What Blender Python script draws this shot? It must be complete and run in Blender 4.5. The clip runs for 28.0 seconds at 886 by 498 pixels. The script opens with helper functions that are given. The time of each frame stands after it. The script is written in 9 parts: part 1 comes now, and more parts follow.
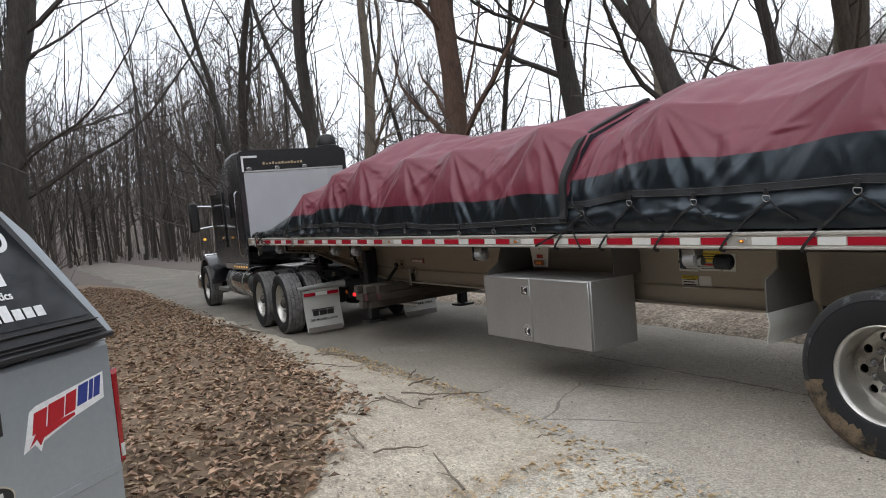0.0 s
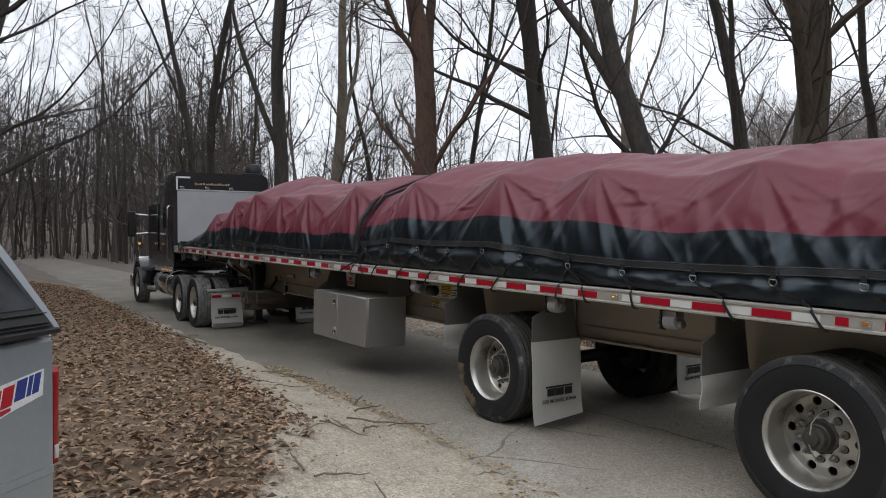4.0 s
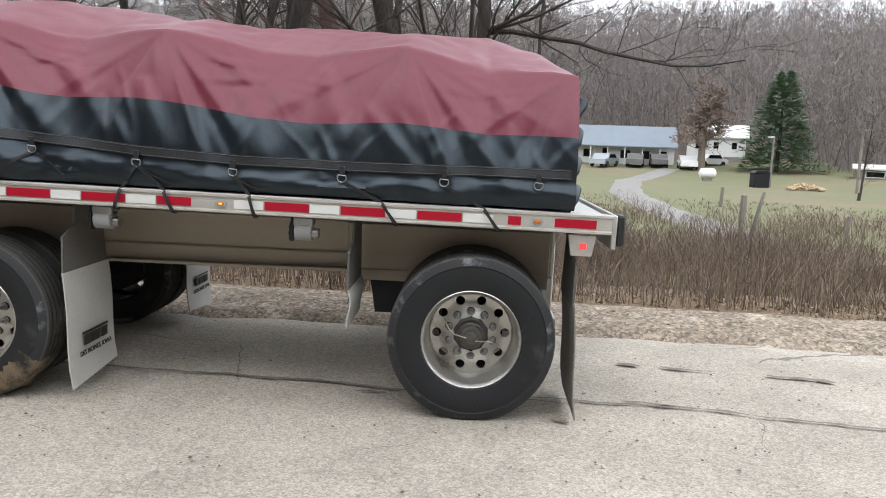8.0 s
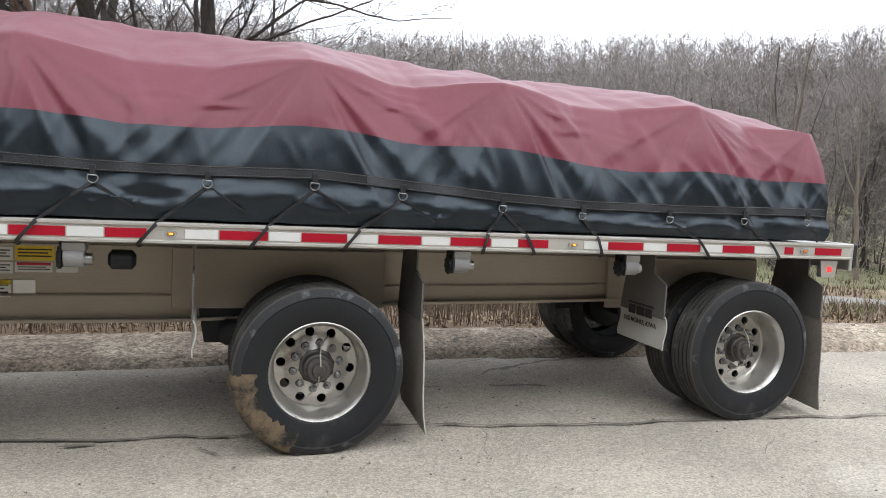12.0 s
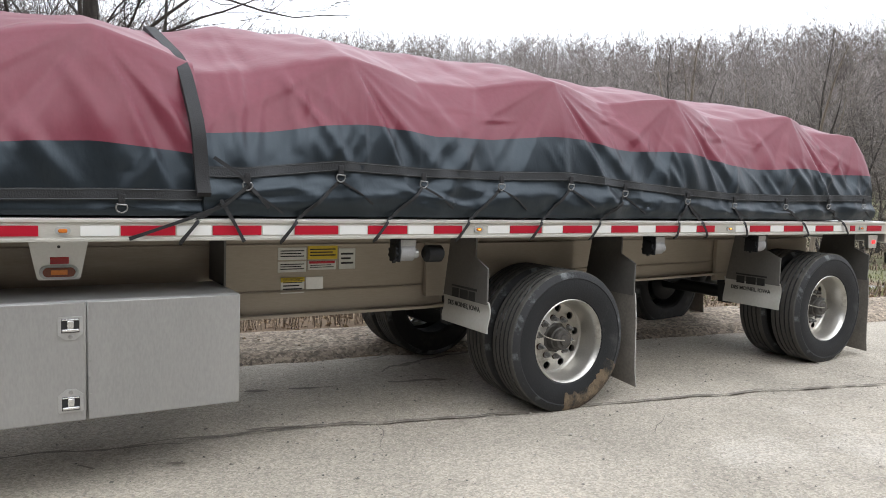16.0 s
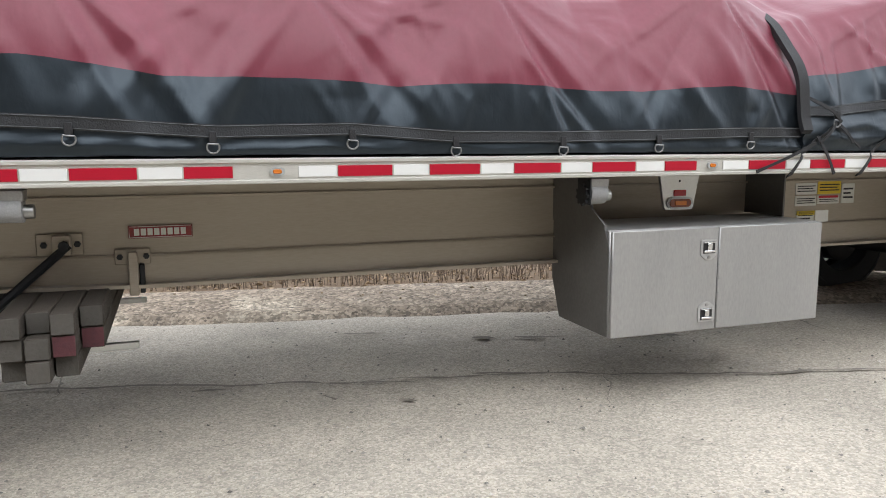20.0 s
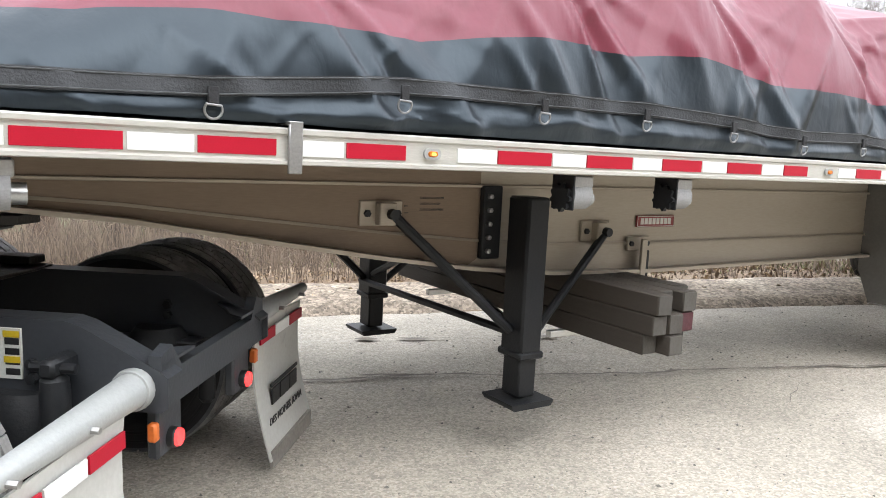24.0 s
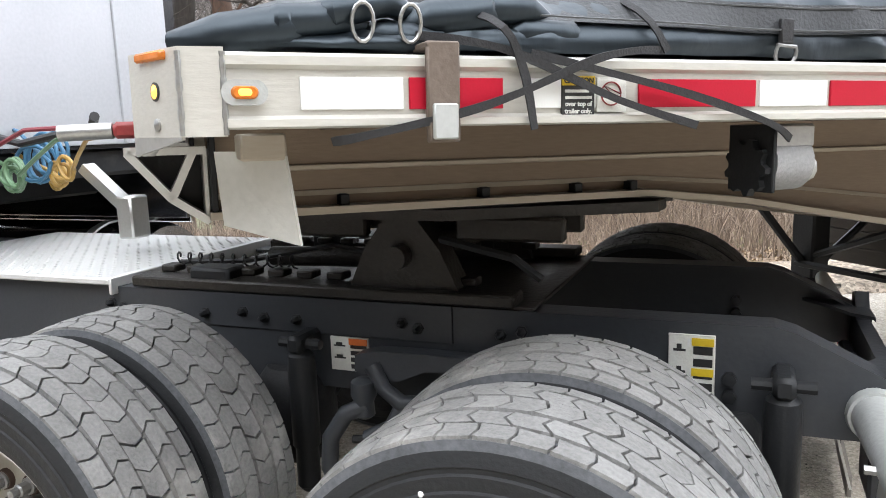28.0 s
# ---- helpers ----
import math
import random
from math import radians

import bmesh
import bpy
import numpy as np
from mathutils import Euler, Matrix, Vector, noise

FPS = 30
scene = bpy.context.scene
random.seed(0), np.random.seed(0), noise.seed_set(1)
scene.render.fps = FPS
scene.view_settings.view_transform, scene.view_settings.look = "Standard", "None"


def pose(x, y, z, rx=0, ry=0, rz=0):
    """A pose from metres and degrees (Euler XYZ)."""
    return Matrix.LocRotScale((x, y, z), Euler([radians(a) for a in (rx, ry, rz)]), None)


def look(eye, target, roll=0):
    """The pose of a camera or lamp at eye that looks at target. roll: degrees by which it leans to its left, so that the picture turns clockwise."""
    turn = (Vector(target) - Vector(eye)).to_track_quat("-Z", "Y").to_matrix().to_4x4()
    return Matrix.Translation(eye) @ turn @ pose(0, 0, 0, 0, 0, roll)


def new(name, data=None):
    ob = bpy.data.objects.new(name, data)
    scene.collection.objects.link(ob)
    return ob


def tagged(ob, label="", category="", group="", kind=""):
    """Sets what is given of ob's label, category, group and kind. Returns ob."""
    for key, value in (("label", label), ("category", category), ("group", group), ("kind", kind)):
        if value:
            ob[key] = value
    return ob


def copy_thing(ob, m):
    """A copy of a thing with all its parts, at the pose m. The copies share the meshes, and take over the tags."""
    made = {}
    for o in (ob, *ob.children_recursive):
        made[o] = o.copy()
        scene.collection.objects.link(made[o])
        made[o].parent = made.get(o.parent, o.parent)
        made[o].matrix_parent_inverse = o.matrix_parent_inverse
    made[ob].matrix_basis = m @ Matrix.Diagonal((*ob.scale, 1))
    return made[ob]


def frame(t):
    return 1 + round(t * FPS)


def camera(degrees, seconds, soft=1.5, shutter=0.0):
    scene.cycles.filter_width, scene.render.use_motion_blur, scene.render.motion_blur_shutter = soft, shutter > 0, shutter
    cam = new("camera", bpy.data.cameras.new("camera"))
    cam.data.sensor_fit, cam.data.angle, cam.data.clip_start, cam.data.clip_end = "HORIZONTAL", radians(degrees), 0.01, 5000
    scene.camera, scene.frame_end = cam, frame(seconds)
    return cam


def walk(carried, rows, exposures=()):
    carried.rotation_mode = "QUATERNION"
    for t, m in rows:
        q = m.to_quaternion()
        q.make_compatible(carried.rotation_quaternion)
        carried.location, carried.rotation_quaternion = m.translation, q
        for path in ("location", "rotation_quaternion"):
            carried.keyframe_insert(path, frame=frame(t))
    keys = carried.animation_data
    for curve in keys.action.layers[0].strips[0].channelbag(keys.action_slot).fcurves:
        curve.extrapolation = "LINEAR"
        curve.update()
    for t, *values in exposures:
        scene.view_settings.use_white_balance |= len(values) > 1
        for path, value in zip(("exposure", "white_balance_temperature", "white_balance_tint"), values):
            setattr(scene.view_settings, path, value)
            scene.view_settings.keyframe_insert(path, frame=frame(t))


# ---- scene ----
cam = camera(61.3, 28.0, 0.95)
# seconds, eye, target, roll
PATH = [
    (0, (-0.266, -0.268, 1.708), (-1.944, 0.816, 1.605), -5.6),
    (0.5, (-0.251, -0.267, 1.722), (-1.967, 0.754, 1.606), -4.2),
    (1, (-0.239, -0.280, 1.733), (-1.977, 0.706, 1.641), -2.6),
    (1.5, (-0.267, -0.293, 1.719), (-2.004, 0.692, 1.608), -1.3),
    (2, (-0.252, -0.300, 1.723), (-2.002, 0.663, 1.626), -0.5),
    (2.5, (-0.252, -0.302, 1.726), (-1.972, 0.718, 1.695), -0.8),
    (3, (-0.269, -0.295, 1.706), (-1.934, 0.814, 1.673), -0.7),
    (3.5, (-0.279, -0.305, 1.704), (-1.898, 0.869, 1.673), -0.4),
    (5.5, (-0.266, -0.295, 1.712), (-1.879, 0.887, 1.686), 0.9),
    (6, (-0.287, -0.290, 1.709), (-1.878, 0.922, 1.675), 1.0),
    (6.5, (-0.275, -0.227, 1.713), (-1.758, 1.114, 1.661), 1.0),
    (7, (-0.293, -0.189, 1.715), (-1.291, 1.532, 1.507), 1.8),
    (7.5, (-0.154, -0.070, 1.691), (-0.650, 1.849, 1.423), 2.1),
    (8, (-0.110, -0.049, 1.674), (-0.171, 1.930, 1.388), 2.1),
    (8.5, (-0.112, -0.070, 1.663), (0.026, 1.903, 1.366), 1.7),
    (9, (-0.086, -0.048, 1.667), (0.113, 1.921, 1.382), 1.3),
    (9.5, (-0.054, -0.056, 1.683), (0.326, 1.891, 1.426), 1.3),
    (10, (-0.027, -0.034, 1.674), (0.484, 1.889, 1.464), 1.9),
    (10.5, (-0.012, -0.014, 1.667), (0.524, 1.902, 1.463), 2.3),
    (11, (0.000, -0.000, 1.666), (0.557, 1.911, 1.473), 2.3),
    (11.5, (0.004, 0.005, 1.666), (0.629, 1.896, 1.479), 2.3),
    (12, (0.004, 0.006, 1.667), (0.614, 1.901, 1.475), 2.1),
    (12.5, (-0.006, 0.010, 1.663), (0.586, 1.911, 1.469), 2.0),
    (14.5, (0.149, 0.021, 1.619), (0.884, 1.862, 1.350), 1.2),
    (15, (0.158, 0.011, 1.624), (0.930, 1.841, 1.392), 1.2),
    (15.5, (0.171, 0.017, 1.627), (0.966, 1.841, 1.429), 1.1),
    (16, (0.163, 0.011, 1.626), (0.989, 1.823, 1.440), 0.9),
    (16.5, (0.164, 0.014, 1.620), (1.045, 1.798, 1.417), 1.5),
    (17, (0.187, 0.014, 1.613), (1.137, 1.761, 1.402), 2.7),
    (17.5, (0.074, -0.037, 1.600), (1.208, 1.597, 1.398), 2.6),
    (18, (-0.086, -0.063, 1.591), (0.665, 1.768, 1.299), 1.7),
    (18.5, (-0.014, -0.002, 1.567), (0.342, 1.943, 1.265), 1.2),
    (19, (0.065, 0.061, 1.545), (0.420, 1.998, 1.196), 2.1),
    (19.5, (0.119, 0.160, 1.557), (0.426, 2.114, 1.260), 0.7),
    (20, (0.203, 0.117, 1.534), (0.447, 2.080, 1.239), -1.1),
    (20.5, (0.156, 0.144, 1.554), (0.517, 2.085, 1.232), -0.2),
    (21, (0.134, 0.133, 1.566), (0.566, 2.073, 1.346), 0.4),
    (21.5, (0.130, 0.115, 1.548), (0.540, 2.063, 1.362), 1.0),
    (22, (0.106, 0.146, 1.544), (0.272, 2.121, 1.279), 0.6),
    (22.5, (0.140, 0.135, 1.518), (0.333, 2.106, 1.232), 0.9),
    (24.5, (-0.056, 0.302, 1.463), (0.647, 2.155, 1.196), 1.7),
    (25, (-0.116, 0.356, 1.428), (0.600, 2.208, 1.189), 1.4),
    (25.5, (-0.197, 0.524, 1.400), (0.528, 2.367, 1.121), 1.0),
    (26, (-0.407, 0.690, 1.430), (0.362, 2.487, 1.005), 0.6),
    (26.5, (-0.410, 0.690, 1.434), (0.268, 2.522, 1.002), -0.8),
    (27, (-0.405, 0.696, 1.444), (-0.099, 2.641, 1.091), -1.2),
    (27.5, (-0.378, 0.711, 1.450), (-0.173, 2.674, 1.128), -1.2),
    (28, (-0.245, 0.759, 1.427), (-0.088, 2.726, 1.104), -2.1),
]
EXPOSURES = [(0.0, -0.13), (3.5, -0.5), (6.4, -0.6), (7.0, -0.14), (7.5, 0.25), (9.0, 0.42), (11.0, 0.36), (15.0, 0.42), (17.0, 0.32), (19.0, 0.52), (20.5, 0.67), (22.0, 0.92), (24.5, 1.24), (25.2, 1.26), (26.0, 1.38), (28.0, 1.34)]

walk(cam, [(t, look(eye, target, roll)) for t, eye, target, roll in PATH], EXPOSURES)

# ---- world and light ----
world = bpy.data.worlds.new("overcast")
scene.world = world
world.use_nodes = True
wn, wl = world.node_tree.nodes, world.node_tree.links
sky = wn.new("ShaderNodeTexSky")
sky.sky_type, sky.sun_disc = "NISHITA", False
sky.sun_elevation, sky.sun_rotation = radians(50), radians(150)
sky.air_density, sky.dust_density, sky.ozone_density = 1.0, 4.0, 1.0
grey = wn.new("ShaderNodeHueSaturation")
grey.inputs["Saturation"].default_value = 0.12
wl.new(sky.outputs[0], grey.inputs["Color"])
cloud = wn.new("ShaderNodeMix")
cloud.data_type = "RGBA"
cloud.inputs[0].default_value = 0.75
cloud.inputs[7].default_value = (8.35, 8.8, 9.55, 1.0)
wl.new(grey.outputs[0], cloud.inputs[6])
wl.new(cloud.outputs[2], wn["Background"].inputs["Color"])
wn["Background"].inputs["Strength"].default_value = 0.225
sun = new("sun", bpy.data.lights.new("sun", "SUN"))
sun.data.energy, sun.data.angle, sun.data.color = 0.45, radians(30), (1.0, 0.98, 0.96)
sun.matrix_world = look((-20, -30, 45), (0, 0, 0))

# ---- materials ----
def material(name, color, rough=0.6, metal=0.0, var=None, scale=6.0, fine=60.0, bump=0.15, amount=0.5, spec=0.5, space="Object", stretch=(1, 1, 1), dirt=None, dirt_at=0.55, rand=0.0, coat=0.0, island=0.0, specks=(), crumple=0.0, tint=None, cracks=None, x_fade=None):
    """A surface with broad patches and fine grain: colour goes from color to var; dirt adds stains of another colour."""
    m = bpy.data.materials.new(name)
    m.use_nodes = True
    n, k = m.node_tree.nodes, m.node_tree.links
    b = n["Principled BSDF"]
    b.inputs["Roughness"].default_value, b.inputs["Metallic"].default_value = rough, metal
    b.inputs["Specular IOR Level"].default_value = spec
    if tint:
        b.inputs["Specular Tint"].default_value = (*tint, 1)
    if coat:
        b.inputs["Coat Weight"].default_value, b.inputs["Coat Roughness"].default_value = coat, 0.08
    co = n.new("ShaderNodeTexCoord")
    mp = n.new("ShaderNodeMapping")
    mp.inputs["Scale"].default_value = stretch
    k.new(co.outputs[space], mp.inputs[0])
    big = n.new("ShaderNodeTexNoise")
    big.inputs["Scale"].default_value, big.inputs["Detail"].default_value = scale, 5
    small = n.new("ShaderNodeTexNoise")
    small.inputs["Scale"].default_value, small.inputs["Detail"].default_value = fine, 4
    k.new(mp.outputs[0], big.inputs["Vector"]), k.new(mp.outputs[0], small.inputs["Vector"])
    var = var or tuple(c * 0.7 for c in color)
    mix = n.new("ShaderNodeMix")
    mix.data_type = "RGBA"
    mix.inputs[6].default_value, mix.inputs[7].default_value = (*color, 1), (*var, 1)
    ad = n.new("ShaderNodeMath")
    ad.operation = "MULTIPLY_ADD"
    ad.inputs[1].default_value, ad.inputs[2].default_value = 0.5, -0.02
    su = n.new("ShaderNodeMath")
    su.operation = "ADD"
    k.new(big.outputs[0], su.inputs[0]), k.new(small.outputs[0], su.inputs[1])
    k.new(su.outputs[0], ad.inputs[0])
    rp = n.new("ShaderNodeValToRGB")
    rp.color_ramp.elements[0].position, rp.color_ramp.elements[1].position = 0.5 - amount * 0.4, 0.5 + amount * 0.4
    k.new(ad.outputs[0], rp.inputs[0]), k.new(rp.outputs[0], mix.inputs[0])
    out = mix.outputs[2]
    if dirt:
        st = n.new("ShaderNodeTexNoise")
        st.inputs["Scale"].default_value, st.inputs["Detail"].default_value, st.inputs["Roughness"].default_value = scale * 0.45, 8, 0.65
        k.new(mp.outputs[0], st.inputs["Vector"])
        r2 = n.new("ShaderNodeValToRGB")
        r2.color_ramp.elements[0].position, r2.color_ramp.elements[1].position = dirt_at, dirt_at + 0.14
        k.new(st.outputs[0], r2.inputs[0])
        m2 = n.new("ShaderNodeMix")
        m2.data_type = "RGBA"
        m2.inputs[7].default_value = (*dirt, 1)
        k.new(out, m2.inputs[6]), k.new(r2.outputs[0], m2.inputs[0])
        out = m2.outputs[2]
    if rand:
        oi = n.new("ShaderNodeObjectInfo")
        hs = n.new("ShaderNodeHueSaturation")
        ma = n.new("ShaderNodeMapRange")
        ma.inputs[3].default_value, ma.inputs[4].default_value = 1 - rand, 1 + rand
        k.new(oi.outputs["Random"], ma.inputs[0]), k.new(ma.outputs[0], hs.inputs["Value"]), k.new(out, hs.inputs["Color"])
        out = hs.outputs[0]
    if island:
        gi = n.new("ShaderNodeNewGeometry")
        h3 = n.new("ShaderNodeHueSaturation")
        m3 = n.new("ShaderNodeMapRange")
        m3.inputs[3].default_value, m3.inputs[4].default_value = 1 - island, 1 + island
        k.new(gi.outputs["Random Per Island"], m3.inputs[0]), k.new(m3.outputs[0], h3.inputs["Value"]), k.new(out, h3.inputs["Color"])
        out = h3.outputs[0]
    for size, dark, light in specks:
        # stones of their own tone, cell by cell
        vo = n.new("ShaderNodeTexVoronoi")
        vo.inputs["Scale"].default_value = size
        k.new(mp.outputs[0], vo.inputs["Vector"])
        sp = n.new("ShaderNodeSeparateColor")
        r4 = n.new("ShaderNodeMapRange")
        r4.inputs[3].default_value, r4.inputs[4].default_value = dark, light
        h4 = n.new("ShaderNodeHueSaturation")
        k.new(vo.outputs["Color"], sp.inputs[0]), k.new(sp.outputs[0], r4.inputs[0]), k.new(r4.outputs[0], h4.inputs["Value"]), k.new(out, h4.inputs["Color"])
        out = h4.outputs[0]
    if x_fade:
        # the value rises from a set share to full between one x and another
        sx = n.new("ShaderNodeSeparateXYZ")
        k.new(mp.outputs[0], sx.inputs[0])
        sn = n.new("ShaderNodeMath")
        sn.operation = "MULTIPLY_ADD"
        sn.inputs[1].default_value = 6.0
        k.new(big.outputs[0], sn.inputs[0]), k.new(sx.outputs[0], sn.inputs[2])
        sr = n.new("ShaderNodeMapRange")
        sr.inputs[1].default_value, sr.inputs[2].default_value = x_fade[0] + 3, x_fade[1] + 3
        sr.inputs[3].default_value, sr.inputs[4].default_value = x_fade[2], 1.0
        sv = n.new("ShaderNodeHueSaturation")
        k.new(sn.outputs[0], sr.inputs[0]), k.new(sr.outputs[0], sv.inputs["Value"]), k.new(out, sv.inputs["Color"])
        out = sv.outputs[0]
    if cracks:
        # thin wandering cracks in some areas, and small dark pits
        wob = n.new("ShaderNodeTexNoise")
        wob.inputs["Scale"].default_value, wob.inputs["Detail"].default_value = 2.6, 5
        push = n.new("ShaderNodeMix")
        push.data_type, push.inputs[0].default_value = "RGBA", 0.16
        k.new(mp.outputs[0], wob.inputs["Vector"]), k.new(mp.outputs[0], push.inputs[6]), k.new(wob.outputs["Color"], push.inputs[7])
        vr = n.new("ShaderNodeTexVoronoi")
        vr.feature = "DISTANCE_TO_EDGE"
        vr.inputs["Scale"].default_value = cracks[0]
        k.new(push.outputs[2], vr.inputs["Vector"])
        where = n.new("ShaderNodeTexNoise")
        where.inputs["Scale"].default_value, where.inputs["Detail"].default_value = 0.5, 3
        k.new(mp.outputs[0], where.inputs["Vector"])
        wide = n.new("ShaderNodeMapRange")
        wide.inputs[1].default_value, wide.inputs[2].default_value = 0.5, 0.68
        wide.inputs[3].default_value, wide.inputs[4].default_value = 0.0, cracks[1]
        k.new(where.outputs[0], wide.inputs[0])
        line = n.new("ShaderNodeMath")
        line.operation = "LESS_THAN"
        k.new(vr.outputs["Distance"], line.inputs[0]), k.new(wide.outputs[0], line.inputs[1])
        pit = n.new("ShaderNodeTexNoise")
        pit.inputs["Scale"].default_value, pit.inputs["Detail"].default_value, pit.inputs["Roughness"].default_value = 4.5, 6, 0.72
        k.new(mp.outputs[0], pit.inputs["Vector"])
        pr = n.new("ShaderNodeMapRange")
        pr.inputs[1].default_value, pr.inputs[2].default_value = 0.67, 0.73
        k.new(pit.outputs[0], pr.inputs[0])
        both = n.new("ShaderNodeMath")
        both.operation = "MAXIMUM"
        k.new(line.outputs[0], both.inputs[0]), k.new(pr.outputs[0], both.inputs[1])
        part_of = n.new("ShaderNodeMath")
        part_of.operation = "MULTIPLY"
        part_of.inputs[1].default_value = 0.72
        k.new(both.outputs[0], part_of.inputs[0])
        m5 = n.new("ShaderNodeMix")
        m5.data_type = "RGBA"
        m5.inputs[7].default_value = (*cracks[2], 1)
        k.new(out, m5.inputs[6]), k.new(part_of.outputs[0], m5.inputs[0])
        out = m5.outputs[2]
    k.new(out, b.inputs["Base Color"])
    if bump:
        bp = n.new("ShaderNodeBump")
        bp.inputs["Strength"].default_value, bp.inputs["Distance"].default_value = bump, 0.01
        k.new(su.outputs[0], bp.inputs["Height"]), k.new(bp.outputs[0], b.inputs["Normal"])
        if crumple:
            # sharp little creases where the cloth has been folded
            for size, deep in ((4.5, 0.03), (13.0, 0.012)):
                cn = n.new("ShaderNodeTexNoise")
                cn.inputs["Scale"].default_value, cn.inputs["Detail"].default_value, cn.inputs["Distortion"].default_value = size, 2, 0.6
                s1, s2 = n.new("ShaderNodeMath"), n.new("ShaderNodeMath")
                s1.operation, s2.operation = "SUBTRACT", "ABSOLUTE"
                s1.inputs[1].default_value = 0.5
                b2 = n.new("ShaderNodeBump")
                b2.inputs["Strength"].default_value, b2.inputs["Distance"].default_value = crumple, deep
                k.new(mp.outputs[0], cn.inputs["Vector"]), k.new(cn.outputs[0], s1.inputs[0]), k.new(s1.outputs[0], s2.inputs[0])
                k.new(s2.outputs[0], b2.inputs["Height"]), k.new(bp.outputs[0], b2.inputs["Normal"]), k.new(b2.outputs[0], b.inputs["Normal"])
                bp = b2
    return m


def glow(name, color, strength):
    m = bpy.data.materials.new(name)
    m.use_nodes = True
    b = m.node_tree.nodes["Principled BSDF"]
    b.inputs["Base Color"].default_value = (*color, 1)
    b.inputs["Emission Color"].default_value, b.inputs["Emission Strength"].default_value = (*color, 1), strength
    b.inputs["Roughness"].default_value = 0.2
    return m


M_TARP_RED = material("tarp_red", (0.18, 0.035, 0.055), 0.42, 0, (0.145, 0.027, 0.042), 2.2, 40, 0.08, 0.8, 0.38, dirt=(0.185, 0.04, 0.058), dirt_at=0.62, stretch=(1, 1, 0.6), crumple=0.12)
M_TARP_BLACK = material("tarp_black", (0.0035, 0.0055, 0.0075), 0.4, 0, (0.006, 0.008, 0.0105), 2.5, 45, 0.08, 0.8, 0.6, dirt=(0.012, 0.015, 0.018), dirt_at=0.64, stretch=(1, 1, 0.6), crumple=0.16, tint=(0.74, 0.88, 1.0))
M_STRAP = material("strap_black", (0.015, 0.015, 0.017), 0.7, 0, None, 20, 150, 0.2)
M_ALU = material("aluminium_rail", (0.62, 0.62, 0.60), 0.38, 0.85, (0.5, 0.5, 0.48), 4, 90, 0.06, 0.7, dirt=(0.35, 0.33, 0.3), dirt_at=0.62)
M_RAIL = material("worn_rail_aluminium", (0.56, 0.545, 0.5), 0.45, 0.4, (0.44, 0.425, 0.385), 5, 90, 0.08, 0.7, 0.4, stretch=(0.4, 1, 2), dirt=(0.3, 0.28, 0.245), dirt_at=0.6)
M_ALU_BEAM = material("aluminium_beam", (0.38, 0.335, 0.275), 0.5, 0.4, (0.28, 0.24, 0.19), 1.6, 70, 0.06, 0.8, stretch=(0.35, 1, 2.5), dirt=(0.24, 0.2, 0.15), dirt_at=0.58)
# brown dirt, darkened further to carry the shade under the deck
M_ALU_DIRTY_SHADED = material("aluminium_dirty_shaded", (0.2, 0.147, 0.104), 0.6, 0.2, (0.13, 0.093, 0.063), 2.0, 60, 0.1, 0.8, stretch=(0.4, 1, 3), dirt=(0.08, 0.055, 0.04), dirt_at=0.56)
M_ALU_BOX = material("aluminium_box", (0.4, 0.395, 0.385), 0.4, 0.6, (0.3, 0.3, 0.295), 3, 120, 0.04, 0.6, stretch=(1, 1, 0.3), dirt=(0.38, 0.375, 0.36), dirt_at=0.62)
M_WHEEL = material("wheel_aluminium", (0.58, 0.565, 0.53), 0.34, 0.85, (0.42, 0.405, 0.37), 8, 90, 0.05, 0.7, dirt=(0.2, 0.18, 0.155), dirt_at=0.57)
M_TUBE = material("dull_zinc_tube", (0.42, 0.43, 0.42), 0.5, 0.3, (0.32, 0.33, 0.32), 8, 90, 0.1, 0.7, dirt=(0.24, 0.23, 0.21), dirt_at=0.62)
M_RING = material("worn_ring_steel", (0.28, 0.28, 0.28), 0.4, 0.6)
M_CLIP = material("rusty_clip", (0.16, 0.125, 0.1), 0.6, 0.3, (0.08, 0.06, 0.048), 14, 90, 0.2, 0.8, dirt=(0.24, 0.2, 0.17), dirt_at=0.56)
M_LATCH = material("latch_plate", (0.5, 0.5, 0.5), 0.35, 0.7, (0.4, 0.4, 0.4), 20, 120, 0.05)
M_STEEL = material("bare_steel", (0.42, 0.42, 0.41), 0.38, 0.9, None, 10, 120, 0.06)
M_TYRE = material("tyre_rubber", (0.014, 0.0148, 0.0165), 0.62, 0, (0.022, 0.0225, 0.024), 7, 90, 0.2, 0.8, 0.25, dirt=(0.05, 0.05, 0.05), dirt_at=0.6)
M_TREAD = material("tyre_tread", (0.25, 0.247, 0.24), 0.9, 0, (0.1, 0.099, 0.097), 9, 110, 0.45, 0.8, 0.3, dirt=(0.31, 0.3, 0.285), dirt_at=0.54, island=0.14)
M_MUD = material("dried_mud", (0.2, 0.148, 0.092), 0.95, 0, (0.12, 0.09, 0.06), 14, 80, 0.5, 0.9, dirt=(0.022, 0.021, 0.02), dirt_at=0.45)
M_SCUFF = material("scuffed_shoulder", (0.02, 0.021, 0.023), 0.7, 0, (0.03, 0.031, 0.033), 9, 70, 0.3, 0.8, 0.4, dirt=(0.2, 0.215, 0.22), dirt_at=0.54)
M_TREAD_DUSTY = material("dusty_tread", (0.095, 0.09, 0.083), 0.9, 0, (0.045, 0.044, 0.042), 8, 90, 0.3, 0.8, 0.2, dirt=(0.12, 0.115, 0.105), dirt_at=0.52)
